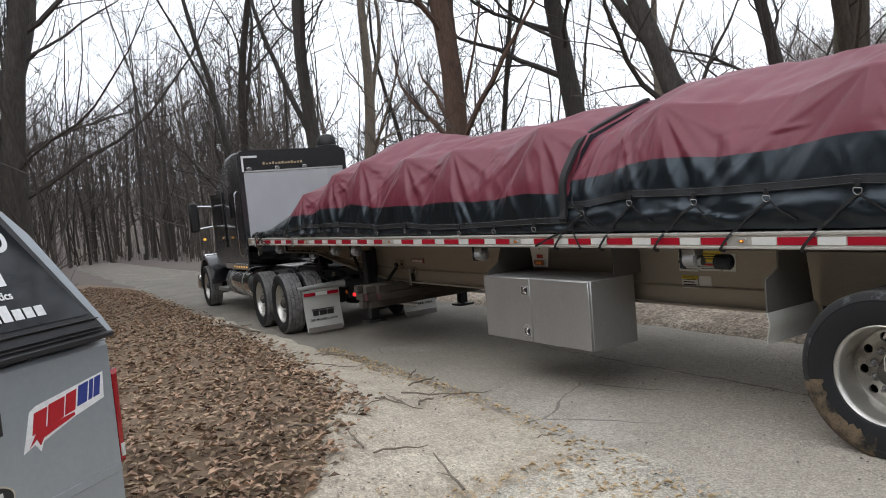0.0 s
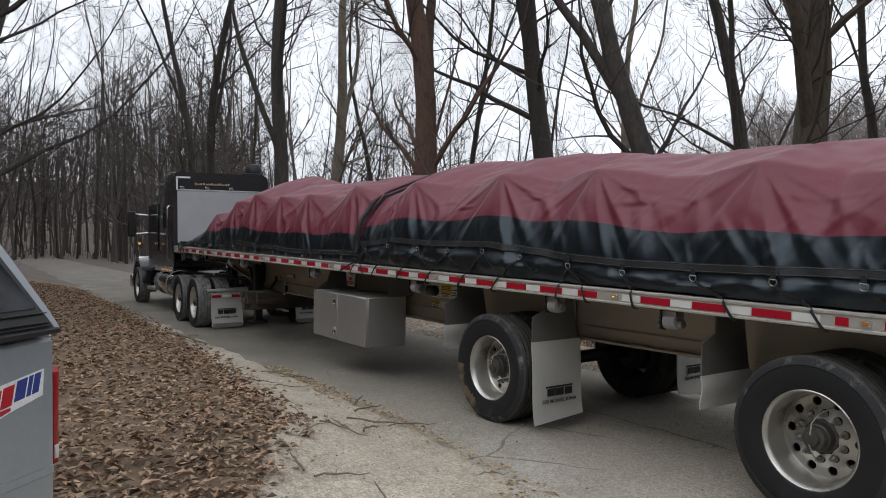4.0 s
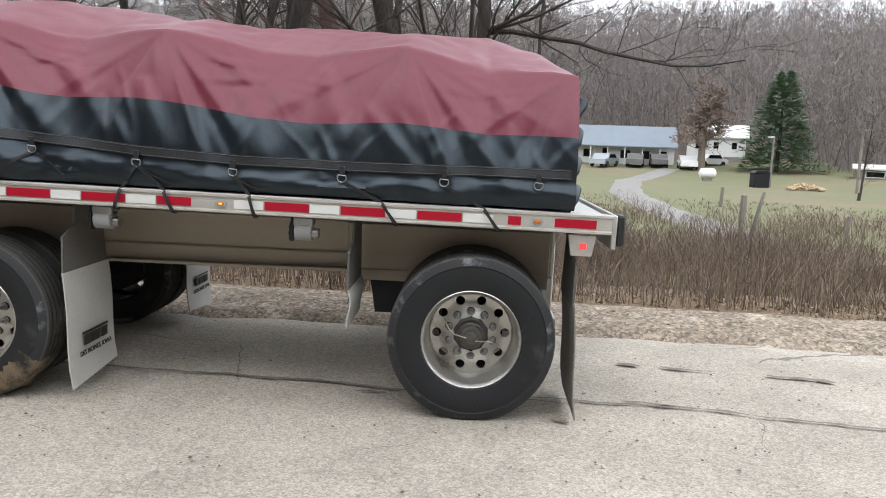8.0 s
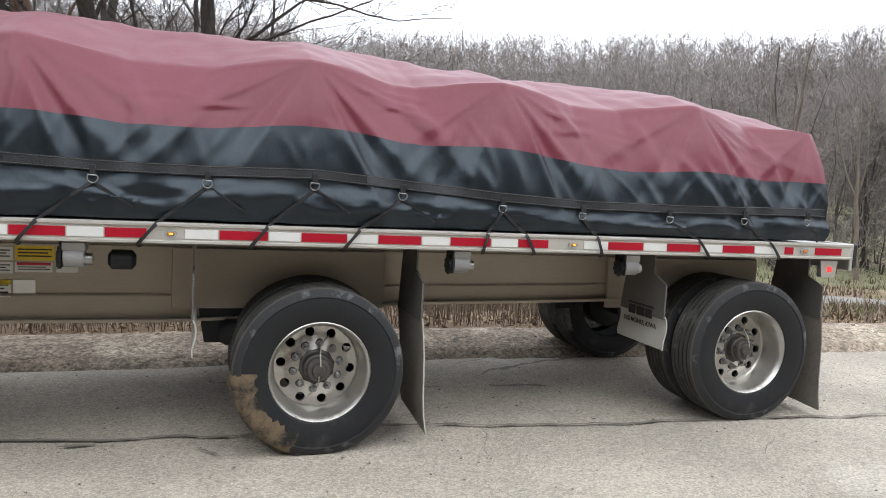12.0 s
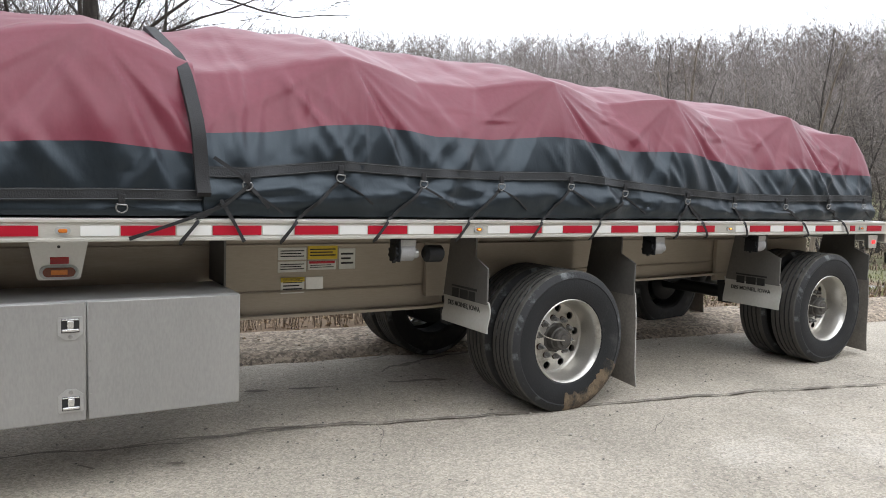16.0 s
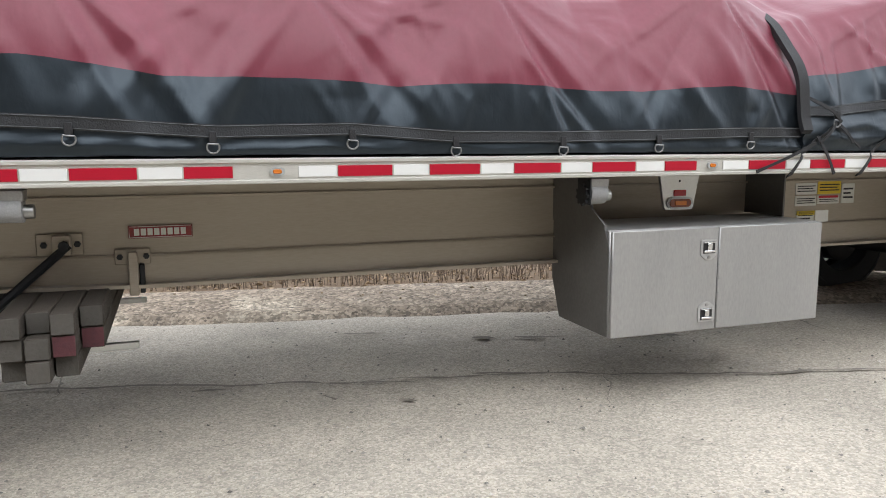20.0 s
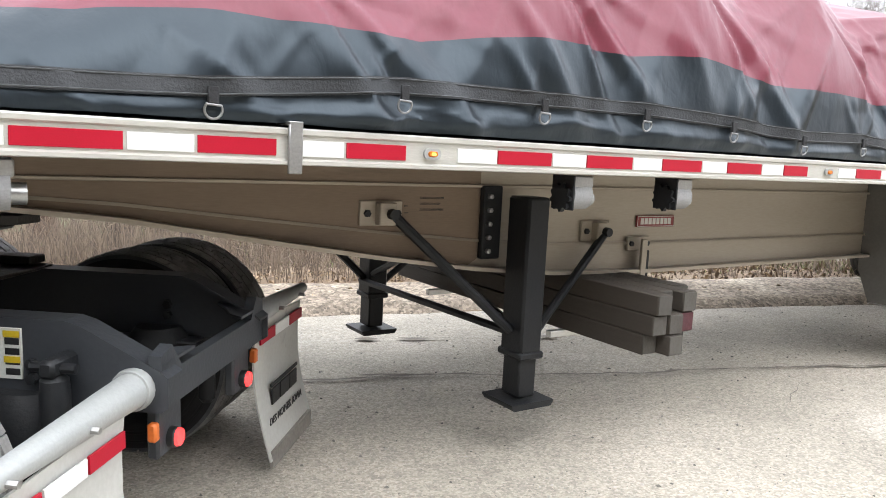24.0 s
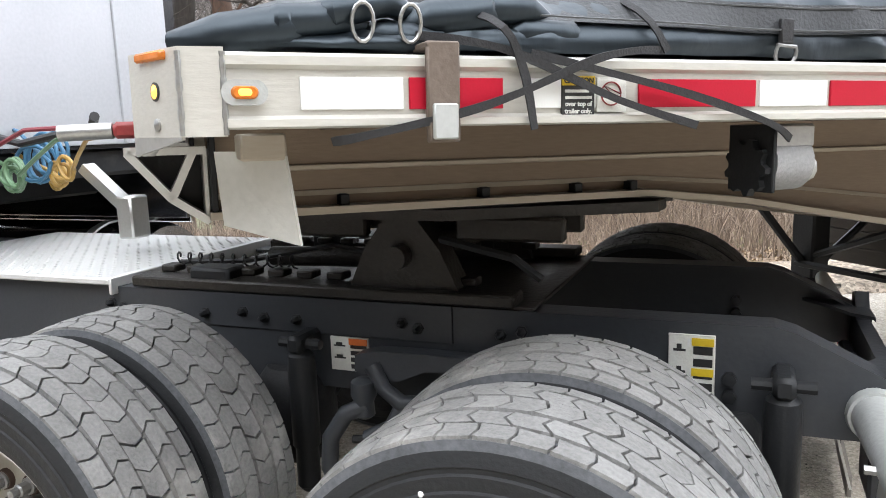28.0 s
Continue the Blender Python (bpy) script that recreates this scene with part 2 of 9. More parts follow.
M_SHOULDER = material("dusty_shoulder", (0.12, 0.125, 0.135), 0.85, 0, (0.035, 0.037, 0.04), 9, 90, 0.2, 0.8, 0.3)
M_HUB = material("hub_casting", (0.11, 0.104, 0.095), 0.5, 0.35, (0.035, 0.032, 0.03), 12, 80, 0.2, 0.8, dirt=(0.12, 0.1, 0.08), dirt_at=0.58)
M_AIR_HOSE = material("hub_air_hose", (0.4, 0.38, 0.32), 0.5)
M_RUST = material("rusty_seat", (0.06, 0.035, 0.025), 0.8)
M_PLATE = material("tread_plate", (0.72, 0.72, 0.71), 0.45, 0.35, (0.6, 0.6, 0.59), 4, 90, 0.05, 0.7, dirt=(0.45, 0.43, 0.4), dirt_at=0.6)
M_BLACK_STEEL = material("black_painted_steel", (0.011, 0.012, 0.014), 0.48, 0.0, (0.018, 0.0188, 0.02), 6, 80, 0.12, 0.8, 0.25, dirt=(0.04, 0.038, 0.035), dirt_at=0.62)
M_FRAME = material("frame_paint", (0.029, 0.032, 0.037), 0.42, 0.0, (0.042, 0.045, 0.05), 3, 60, 0.1, 0.8, 0.35, dirt=(0.055, 0.054, 0.053), dirt_at=0.6)
M_GREASE = material("greasy_steel", (0.012, 0.011, 0.01), 0.45, 0.1, (0.03, 0.025, 0.02), 12, 70, 0.4, 0.9)
M_FLAP = material("flap_white", (0.5, 0.5, 0.47), 0.6, 0, (0.38, 0.37, 0.34), 5, 50, 0.1, 0.8, dirt=(0.17, 0.16, 0.14), dirt_at=0.6)
M_FLAP_GREY = material("flap_grey", (0.28, 0.257, 0.225), 0.7, 0, (0.11, 0.1, 0.09), 5, 50, 0.2, 0.8, dirt=(0.26, 0.25, 0.23), dirt_at=0.58)
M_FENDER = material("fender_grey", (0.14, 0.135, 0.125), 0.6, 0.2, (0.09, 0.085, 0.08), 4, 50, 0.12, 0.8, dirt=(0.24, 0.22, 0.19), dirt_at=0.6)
M_INK = material("printed_black", (0.015, 0.015, 0.015), 0.6)
M_TAPE_RED = material("tape_red", (0.4, 0.008, 0.026), 0.45, 0, (0.34, 0.007, 0.02), 9, 200, 0.03, 0.6, 0.2, dirt=(0.3, 0.06, 0.06), dirt_at=0.66)
M_TAPE_WHITE = material("tape_white", (0.68, 0.68, 0.655), 0.3, 0, (0.68, 0.68, 0.66), 9, 200, 0.03, 0.6, dirt=(0.5, 0.49, 0.46), dirt_at=0.66)
M_YELLOW = material("label_yellow", (0.62, 0.45, 0.02), 0.5)
M_ORANGE = material("label_orange", (0.6, 0.14, 0.02), 0.5)
M_PAPER = material("label_pale", (0.6, 0.6, 0.56), 0.5, 0, (0.5, 0.5, 0.47), 20, 150)
M_BRAND_RED = material("plate_red", (0.22, 0.02, 0.02), 0.45)
M_AMBER = glow("amber_light", (1.0, 0.5, 0.08), 0.8)
M_AMBER_OFF = material("amber_lens", (0.6, 0.17, 0.02), 0.25)
M_LENS_BROWN = material("brown_lens", (0.16, 0.035, 0.012), 0.25)
M_RED_LAMP = glow("red_light", (1.0, 0.03, 0.03), 1.5)
M_LENS_RED = material("red_lens", (0.33, 0.01, 0.015), 0.2)
M_TIMBER = material("grey_timber", (0.062, 0.05, 0.039), 0.85, 0, (0.034, 0.027, 0.021), 3, 60, 0.4, 0.9, stretch=(12, 0.6, 12), rand=0.18)
M_TIMBER_END = material("timber_end", (0.08, 0.073, 0.063), 0.9, 0, (0.05, 0.045, 0.038), 12, 60, 0.4, 0.9, rand=0.2)
M_TIMBER_RED = material("red_timber_end", (0.085, 0.022, 0.026), 0.85, 0, (0.05, 0.016, 0.02), 12, 60, 0.3)
M_PAINT_BLACK = material("gloss_black_paint", (0.012, 0.013, 0.016), 0.2, 0, (0.018, 0.018, 0.02), 2, 30, 0.0, 0.7, coat=0.6)
M_CHROME = material("chrome", (0.7, 0.7, 0.7), 0.12, 1.0, None, 6, 60, 0.0)
M_GLASS_DARK = material("dark_glass", (0.004, 0.006, 0.008), 0.06, 0, None, 3, 30, 0.0, 0.5, 0.45)
M_SLEEPER_BACK = material("sleeper_panel", (0.5, 0.51, 0.53), 0.4, 0.5, (0.4, 0.41, 0.43), 3, 60, 0.04, 0.7, dirt=(0.3, 0.3, 0.31), dirt_at=0.6)
M_SILVER = material("silver_paint", (0.33, 0.36, 0.38), 0.32, 0.35, (0.28, 0.31, 0.33), 2, 40, 0.0, 0.6, dirt=(0.24, 0.25, 0.25), dirt_at=0.66, coat=0.4)
M_BLACK_TRIM = material("black_trim", (0.015, 0.015, 0.016), 0.5, 0, None, 8, 90, 0.1)
M_WHITE_INK = material("white_decal", (0.8, 0.8, 0.8), 0.5)
M_RED_INK = material("red_decal", (0.45, 0.01, 0.02), 0.45)
M_BLUE_INK = material("blue_decal", (0.03, 0.05, 0.25), 0.45)
M_HOSE_BLUE = material("hose_blue", (0.05, 0.16, 0.28), 0.45)
M_HOSE_GREEN = material("hose_green", (0.12, 0.22, 0.12), 0.45)
M_HOSE_RED = material("hose_red", (0.25, 0.035, 0.05), 0.45, 0, (0.16, 0.03, 0.04), 9, 60, 0.05)
M_HOSE_YELLOW = material("hose_yellow", (0.42, 0.26, 0.07), 0.45)

M_BARK = material("bark", (0.08, 0.07, 0.062), 0.95, 0, (0.022, 0.019, 0.017), 7, 28, 1.0, 0.6, stretch=(1, 1, 0.25), rand=0.22)
M_BARK_RED = material("bark_brown", (0.15, 0.092, 0.066), 0.95, 0, (0.055, 0.034, 0.026), 7, 28, 1.0, 0.6, stretch=(1, 1, 0.25))
M_BARK_MOSS = material("bark_mossy", (0.105, 0.085, 0.066), 0.95, 0, (0.034, 0.028, 0.022), 7, 28, 1.0, 0.6, stretch=(1, 1, 0.25), dirt=(0.09, 0.1, 0.035), dirt_at=0.56)
M_BARK_PALE = material("bark_pale", (0.24, 0.2, 0.16), 0.95, 0, (0.1, 0.082, 0.064), 7, 28, 1.0, 0.6, stretch=(1, 1, 0.25))
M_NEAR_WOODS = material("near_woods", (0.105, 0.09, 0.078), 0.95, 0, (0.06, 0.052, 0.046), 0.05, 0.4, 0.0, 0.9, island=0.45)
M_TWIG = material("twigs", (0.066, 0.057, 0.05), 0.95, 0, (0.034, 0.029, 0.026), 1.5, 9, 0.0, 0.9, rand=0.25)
# distance haze is mixed into this colour, paler than the near woods
M_HAZY_WOODS = material("far_woods", (0.225, 0.198, 0.185), 0.95, 0, (0.15, 0.133, 0.124), 0.05, 0.4, 0.0, 0.9, island=0.5)
M_THICKET = material("thicket_twigs", (0.15, 0.13, 0.115), 0.95, 0, (0.085, 0.073, 0.064), 0.4, 3, 0.0, 0.9, island=0.4)
M_YARD_TWIG = material("yard_twigs", (0.27, 0.205, 0.175), 0.95, 0, (0.19, 0.145, 0.12), 0.4, 3, 0.0, 0.9, island=0.3)
M_NEEDLES = material("needles", (0.17, 0.26, 0.15), 0.8, 0, (0.1, 0.17, 0.09), 3, 20, 0.0, 0.9, island=0.4)
M_ROAD = material("worn_asphalt", (0.5, 0.45, 0.376), 0.92, 0, (0.28, 0.252, 0.21), 1.1, 85, 0.9, 0.42, dirt=(0.52, 0.48, 0.42), dirt_at=0.56, specks=((80, 0.72, 1.2), (30, 0.94, 1.05)), cracks=(0.5, 0.006, (0.13, 0.117, 0.1)), x_fade=(-10, -2.5, 0.5))
M_ROAD_NEAR = material("gravelly_asphalt", (0.53, 0.49, 0.415), 0.95, 0, (0.22, 0.2, 0.168), 1.5, 60, 1.0, 0.4, dirt=(0.56, 0.51, 0.42), dirt_at=0.53, specks=((70, 0.65, 1.28), (24, 0.9, 1.08)), cracks=(0.6, 0.006, (0.14, 0.126, 0.105)))
M_CRACK = material("tar_crack", (0.13, 0.113, 0.092), 0.9, 0, (0.25, 0.22, 0.185), 12, 60, 0.4, 0.5)
M_GROUND = material("leafy_ground", (0.24, 0.17, 0.11), 0.95, 0, (0.13, 0.09, 0.058), 1.4, 24, 0.7, 0.9, dirt=(0.26, 0.2, 0.13), dirt_at=0.55)
M_FIELD = material("spring_grass", (0.125, 0.143, 0.064), 0.95, 0, (0.17, 0.152, 0.086), 0.16, 4.5, 0.6, 0.5, dirt=(0.19, 0.148, 0.096), dirt_at=0.5)
M_DIRT = material("sawdust_dirt", (0.52, 0.46, 0.37), 0.95, 0, (0.28, 0.235, 0.18), 2.2, 30, 0.8, 0.7, dirt=(0.5, 0.45, 0.36), dirt_at=0.5, specks=((75, 0.7, 1.22), (26, 0.88, 1.1)))
M_VERGE = material("verge_soil", (0.33, 0.27, 0.205), 0.95, 0, (0.19, 0.15, 0.115), 2.2, 30, 0.8, 0.7, dirt=(0.42, 0.36, 0.28), dirt_at=0.52, specks=((40, 0.5, 1.4), (15, 0.75, 1.2)))
M_DRIVE = material("gravel_drive", (0.27, 0.26, 0.245), 0.95, 0, (0.17, 0.162, 0.15), 1.2, 20, 0.4, 0.8, dirt=(0.17, 0.145, 0.1), dirt_at=0.55)
M_STONE = material("loose_stone", (0.36, 0.335, 0.3), 0.9, 0, (0.24, 0.22, 0.19), 9, 40, 0.0, 0.7, island=0.7)
M_WEB = material("grey_webbing", (0.02, 0.022, 0.025), 0.6, 0, (0.014, 0.015, 0.017), 8, 120, 0.3)
M_WEB_GREY = material("wound_strap", (0.3, 0.3, 0.3), 0.75, 0, (0.2, 0.2, 0.205), 9, 150, 0.2)
M_STITCH = material("pale_stitching", (0.09, 0.095, 0.1), 0.7)
M_LEAF = material("fallen_leaves", (0.38, 0.255, 0.17), 0.9, 0, (0.13, 0.085, 0.062), 14, 120, 0.0, 0.6, island=0.75)
M_LEAF_PALE = material("pale_leaves", (0.36, 0.27, 0.175), 0.9, 0, (0.22, 0.155, 0.095), 40, 200, 0.0, 0.9, island=0.4)
M_WOOD_FLOOR = material("wood_floor", (0.15, 0.123, 0.105), 0.95, 0, (0.1, 0.082, 0.07), 0.12, 1.5, 0.4, 0.9)
M_STEM = material("dry_stems", (0.24, 0.185, 0.138), 0.95, 0, (0.1, 0.075, 0.058), 1.2, 8, 0.0, 0.9, island=0.5)
M_GRASS = material("grass_blades", (0.13, 0.15, 0.06), 0.9, 0, (0.2, 0.18, 0.09), 0.3, 6, 0.0, 0.9, island=0.35)
M_CHIP = material("wood_chips", (0.55, 0.43, 0.27), 0.9, 0, (0.36, 0.26, 0.16), 15, 90, 0.0, 0.9)
M_SIDING = material("white_siding", (0.72, 0.72, 0.7), 0.6, 0, (0.62, 0.62, 0.6), 2, 30, 0.1)
M_ROOF = material("metal_roof", (0.2, 0.235, 0.27), 0.5, 0.2, (0.16, 0.19, 0.22), 1, 20, 0.1)
M_POST = material("weathered_post", (0.25, 0.23, 0.2), 0.9, 0, (0.15, 0.135, 0.115), 5, 40, 0.4, stretch=(1, 1, 0.2))


# ---- mesh building ----
class Shape:
    """Collects vertices and faces of one part."""

    def __init__(self):
        self.v, self.f, self.m, self.axis = [], [], [], []

    def add(self, verts, faces, mat=0):
        o = len(self.v)
        self.v += [tuple(p) for p in verts]
        self.f += [tuple(i + o for i in f) for f in faces]
        self.m += [mat] * len(faces)
        return self

    def box(self, x0, x1, y0, y1, z0, z1, bevel=0.006, turn=None, mat=0):
        """A box with chamfered edges."""
        c = Vector(((x0 + x1) / 2, (y0 + y1) / 2, (z0 + z1) / 2))
        h = Vector(((x1 - x0) / 2, (y1 - y0) / 2, (z1 - z0) / 2))
        b = min(bevel, 0.45 * min(h))
        verts, ids = [], {}
        for sx in (-1, 1):
            for sy in (-1, 1):
                for sz in (-1, 1):
                    for ax in range(3):
                        p = Vector((sx * h.x, sy * h.y, sz * h.z))
                        for o in range(3):
                            if o != ax:
                                p[o] -= (sx, sy, sz)[o] * b
                        ids[sx, sy, sz, ax] = len(verts)
                        verts.append(p)
        faces = []
        S = (-1, 1)
        for ax in range(3):
            for s in S:
                q = []
                for a, d in ((-1, -1), (1, -1), (1, 1), (-1, 1)):
                    k = [0, 0, 0]
                    k[ax], k[(ax + 1) % 3], k[(ax + 2) % 3] = s, a, d
                    q.append(ids[(*k, ax)])
                faces.append(q if s > 0 else q[::-1])
        for ax in range(3):
            u, w = (ax + 1) % 3, (ax + 2) % 3
            for a in S:
                for d in S:
                    k0, k1 = [0, 0, 0], [0, 0, 0]
                    k0[ax], k1[ax] = -1, 1
                    k0[u] = k1[u] = a
                    k0[w] = k1[w] = d
                    q = [ids[(*k0, u)], ids[(*k1, u)], ids[(*k1, w)], ids[(*k0, w)]]
                    faces.append(q if a * d < 0 else q[::-1])
        for sx in S:
            for sy in S:
                for sz in S:
                    q = [ids[sx, sy, sz, 0], ids[sx, sy, sz, 1], ids[sx, sy, sz, 2]]
                    faces.append(q if sx * sy * sz > 0 else q[::-1])
        if turn:
            verts = [turn @ p for p in verts]
        return self.add([c + p for p in verts], faces, mat)

    def tube(self, pts, r, n=8, cap=True, mat=0):
        """A round bar along points; r is one radius or one for each point."""
        pts = [Vector(p) for p in pts]
        rs = r if hasattr(r, "__len__") else [r] * len(pts)
        verts, faces = [], []
        side = None
        for i, p in enumerate(pts):
            d = (pts[min(i + 1, len(pts) - 1)] - pts[max(i - 1, 0)]).normalized()
            if side is None:
                side = d.orthogonal().normalized()
            side = (side - d * side.dot(d)).normalized()
            up = d.cross(side)
            for k in range(n):
                a = 2 * math.pi * k / n
                verts.append(p + rs[i] * (math.cos(a) * side + math.sin(a) * up))
        for i in range(len(pts) - 1):
            for k in range(n):
                a, b = i * n + k, i * n + (k + 1) % n
                faces.append((a, b, b + n, a + n))
        if cap:
            faces.append(tuple(range(n))[::-1])
            faces.append(tuple(range((len(pts) - 1) * n, len(pts) * n)))
        return self.add(verts, faces, mat)

    def lathe(self, prof, n=32, centre=(0, 0, 0), mat=0, axis="y", cap=True):
        """Turns a profile of (radius, along) round an axis through centre."""
        verts, faces = [], []
        for r, a in prof:
            for k in range(n):
                t = 2 * math.pi * k / n
                c, s = r * math.cos(t), r * math.sin(t)
                p = {"y": (c, a, s), "z": (c, s, a), "x": (a, c, s)}[axis]
                verts.append((p[0] + centre[0], p[1] + centre[1], p[2] + centre[2]))
        m = len(prof)
        for i in range(m - 1):
            for k in range(n):
                a, b = i * n + k, i * n + (k + 1) % n
                faces.append((a, b, b + n, a + n))
        if cap and prof[0][0] > 1e-4:
            faces.append(tuple(range(n))[::-1])
        if cap and prof[-1][0] > 1e-4:
            faces.append(tuple(range((m - 1) * n, m * n)))
        return self.add(verts, faces, mat)

    def slab(self, outline, axis, a, b, mat=0):
        """An outline in the two other axes, drawn out along axis from a to b."""
        def at(p, s):
            return {"x": (s, p[0], p[1]), "y": (p[0], s, p[1]), "z": (p[0], p[1], s)}[axis]
        n = len(outline)
        verts = [at(p, a) for p in outline] + [at(p, b) for p in outline]
        faces = [tuple(range(n))[::-1], tuple(range(n, 2 * n))] + [(i, (i + 1) % n, (i + 1) % n + n, i + n) for i in range(n)]
        return self.add(verts, faces, mat)

    def loft(self, rings, cap=True, mat=0):
        n = len(rings[0])
        verts = [p for r in rings for p in r]
        faces = []
        for i in range(len(rings) - 1):
            for k in range(n):
                a, b = i * n + k, i * n + (k + 1) % n
                faces.append((a, b, b + n, a + n))
        if cap:
            faces += [tuple(range(n))[::-1], tuple(range((len(rings) - 1) * n, len(rings) * n))]
        return self.add(verts, faces, mat)

    def mesh(self, name, mats, smooth=True, angle=38, fix=True, weld=0.0):
        me = bpy.data.meshes.new(name)
        me.from_pydata(self.v, [], self.f)
        for m in mats if isinstance(mats, (list, tuple)) else [mats]:
            me.materials.append(m)
        if any(self.m):
            me.polygons.foreach_set("material_index", self.m)
        if fix:
            b = bmesh.new()
            b.from_mesh(me)
            if weld:
                bmesh.ops.remove_doubles(b, verts=b.verts, dist=weld)
            bmesh.ops.recalc_face_normals(b, faces=b.faces)
            b.to_mesh(me)
            b.free()
        if smooth:
            me.polygons.foreach_set("use_smooth", [True] * len(me.polygons))
            me.set_sharp_from_angle(angle=radians(angle))
        me.update()
        return me


def part(name, shape, mat, parent, label="", at=None, **kw):
    """Links a shape as one mesh object under a thing or a part."""
    me = shape if isinstance(shape, bpy.types.Mesh) else shape.mesh(name, mat, **kw)
    ob = new(name, me)
    ob.parent = parent
    if at is not None:
        ob.matrix_basis = at if isinstance(at, Matrix) else Matrix.Translation(at)
    if label:
        ob["label"] = label
    return ob


def thing(name, label, category, group="", kind="", at=None):
    ob = new(name)
    ob.empty_display_size = 0.2
    if at is not None:
        ob.matrix_basis = at if isinstance(at, Matrix) else Matrix.Translation(at)
    return tagged(ob, label, category, group, kind)


def words(name, text, size, mat, parent, m, label=""):
    """Flat lettering as a mesh."""
    cu = bpy.data.curves.new(name, "FONT")
    cu.body, cu.size, cu.align_x, cu.align_y, cu.extrude, cu.offset = text, size, "CENTER", "CENTER", 0.001, size * 0.02
    tmp = bpy.data.objects.new(name, cu)
    scene.collection.objects.link(tmp)
    dg = bpy.context.evaluated_depsgraph_get()
    me = bpy.data.meshes.new_from_object(tmp.evaluated_get(dg))
    bpy.data.objects.remove(tmp)
    me.materials.clear()
    me.materials.append(mat)
    return part(name, me, mat, parent, label, at=m)


# ---- the ground ----
def lerp(x, table):
    """Piecewise straight function through (x, value) pairs."""
    return float(np.interp(x, [a for a, _ in table], [b for _, b in table]))


NEAR_EDGE = [(-160, 16), (-110, 11), (-75, 7.6), (-47, 5.9), (-31, 5.0), (-17.6, 3.9), (-10, 3.5), (-6, 3.2), (0, 2.4), (5, 1.2), (10, -0.3), (20, -4), (45, -16)]
FAR_EDGE = [(-160, 20), (-110, 15), (-75, 11.5), (-47, 9.7), (-31, 8.9), (-17.6, 7.9), (-10, 7.5), (-2, 6.9), (2, 6.75), (5, 6.45), (10, 6.2), (20, 3.5), (45, -8)]


def hill(x, y):
    """The rise of the wooded hill behind the field."""
    d, b = math.hypot(x, y), math.degrees(math.atan2(y, x))
    # added unseen rise at the camera's back, blocking the low sky
    behind = lerp(b, [(-180, 0.0), (-165, 0.0), (-150, 1.0), (-40, 1.0), (-15, 0.0)]) * lerp(d, [(0, 0), (15, 0), (24, 1.6), (50, 9), (100, 20)])
    k = lerp(b, [(-180, 0.5), (-150, 0.3), (-60, 0.2), (-20, 0.8), (10, 1.0), (100, 1.0), (125, 0.55), (145, 0.33), (165, 0.5), (180, 0.5)])
    return behind + k * lerp(d, [(0, 0), (70, 0), (88, 0.4), (104, 3), (140, 14), (260, 38), (420, 60), (900, 75)])


def height(x, y):
    n, f = lerp(x, NEAR_EDGE), lerp(x, FAR_EDGE)
    z = hill(x, y)
    if y > f:
        d = y - f
        z += lerp(d, [(0, 0), (0.25, 0.05), (1.2, 0.06), (2.5, -0.12), (5, -0.45), (14, -1.0), (30, -1.1), (60, -1.0), (80, -0.6), (110, 0.0)]) * lerp(x, [(-30, 0.2), (-8, 1), (30, 1), (60, 0.4)])
    elif y < n:
        d = n - y
        k = lerp(x, [(-60, 1), (-5.5, 1), (-3.4, 0), (10, 0)])
        z += k * lerp(d, [(0, 0), (0.5, 0.1), (1.2, 0.26), (2.0, 0.3), (4, 0.28), (12, 0.8), (40, 4)])
    if y > f or (y < n and x < -3.5):
        z += (0.05 if y < n else 0.05 * min(1.0, (y - f) / 3)) * noise.noise((x * 0.7, y * 0.7, 3)) + (0.02 if y < n else 0.02 * min(1.0, (y - f) / 3)) * noise.noise((x * 2.7, y * 2.7, 8))
    return z


def ground_sheet():
    xs = sorted({round(v, 3) for v in [*np.arange(-40, 24, 0.5), *np.arange(24, 60, 3), *np.arange(-100, -40, 3), *(-900, -500, -300, -200, -150, -120), 70, 80, 100, 120, 150, 200, 300, 500, 900]})
    ys = sorted({round(v, 3) for v in [*np.arange(-8, 16, 0.4), *np.arange(16, 44, 2), *np.arange(44, 110, 6), -900, -400, -150, -60, -30, -16, -11, 120, 140, 170, 210, 260, 330, 420, 600, 900]})
    s = Shape()
    nx = len(xs)
    v = []
    for y in ys:
        for x in xs:
            z = height(x, y)
            n, f = lerp(x, NEAR_EDGE), lerp(x, FAR_EDGE)
            inside = n - 0.15 < y < f + 0.05 or (-4.2 < x < 30 and -9 < y < f)
            v.append((x, y, z - (0.03 if inside else 0)))
    faces, mats = [], []
    for j in range(len(ys) - 1):
        for i in range(nx - 1):
            a = j * nx + i
            faces.append((a, a + 1, a + 1 + nx, a + nx))
            x, y = (xs[i] + xs[i + 1]) / 2, (ys[j] + ys[j + 1]) / 2
            wood = math.hypot(x, y) > 92 or x < -6 - 0.4 * y or (y < -9 and math.hypot(x, y) > 16)
            mats.append(2 if wood and (math.hypot(x, y) > 30) else 1 if y > lerp(x, FAR_EDGE) + (5 if x > 16 else 12) and not wood else 0)
    s.v, s.f, s.m = v, faces, mats
    ob = new("ground", s.mesh("ground", [M_GROUND, M_FIELD, M_WOOD_FLOOR], angle=80, fix=False))
    return tagged(ob, "leaf-covered ground with a spring-green field beyond", "ground", kind="structure")


ground_sheet()


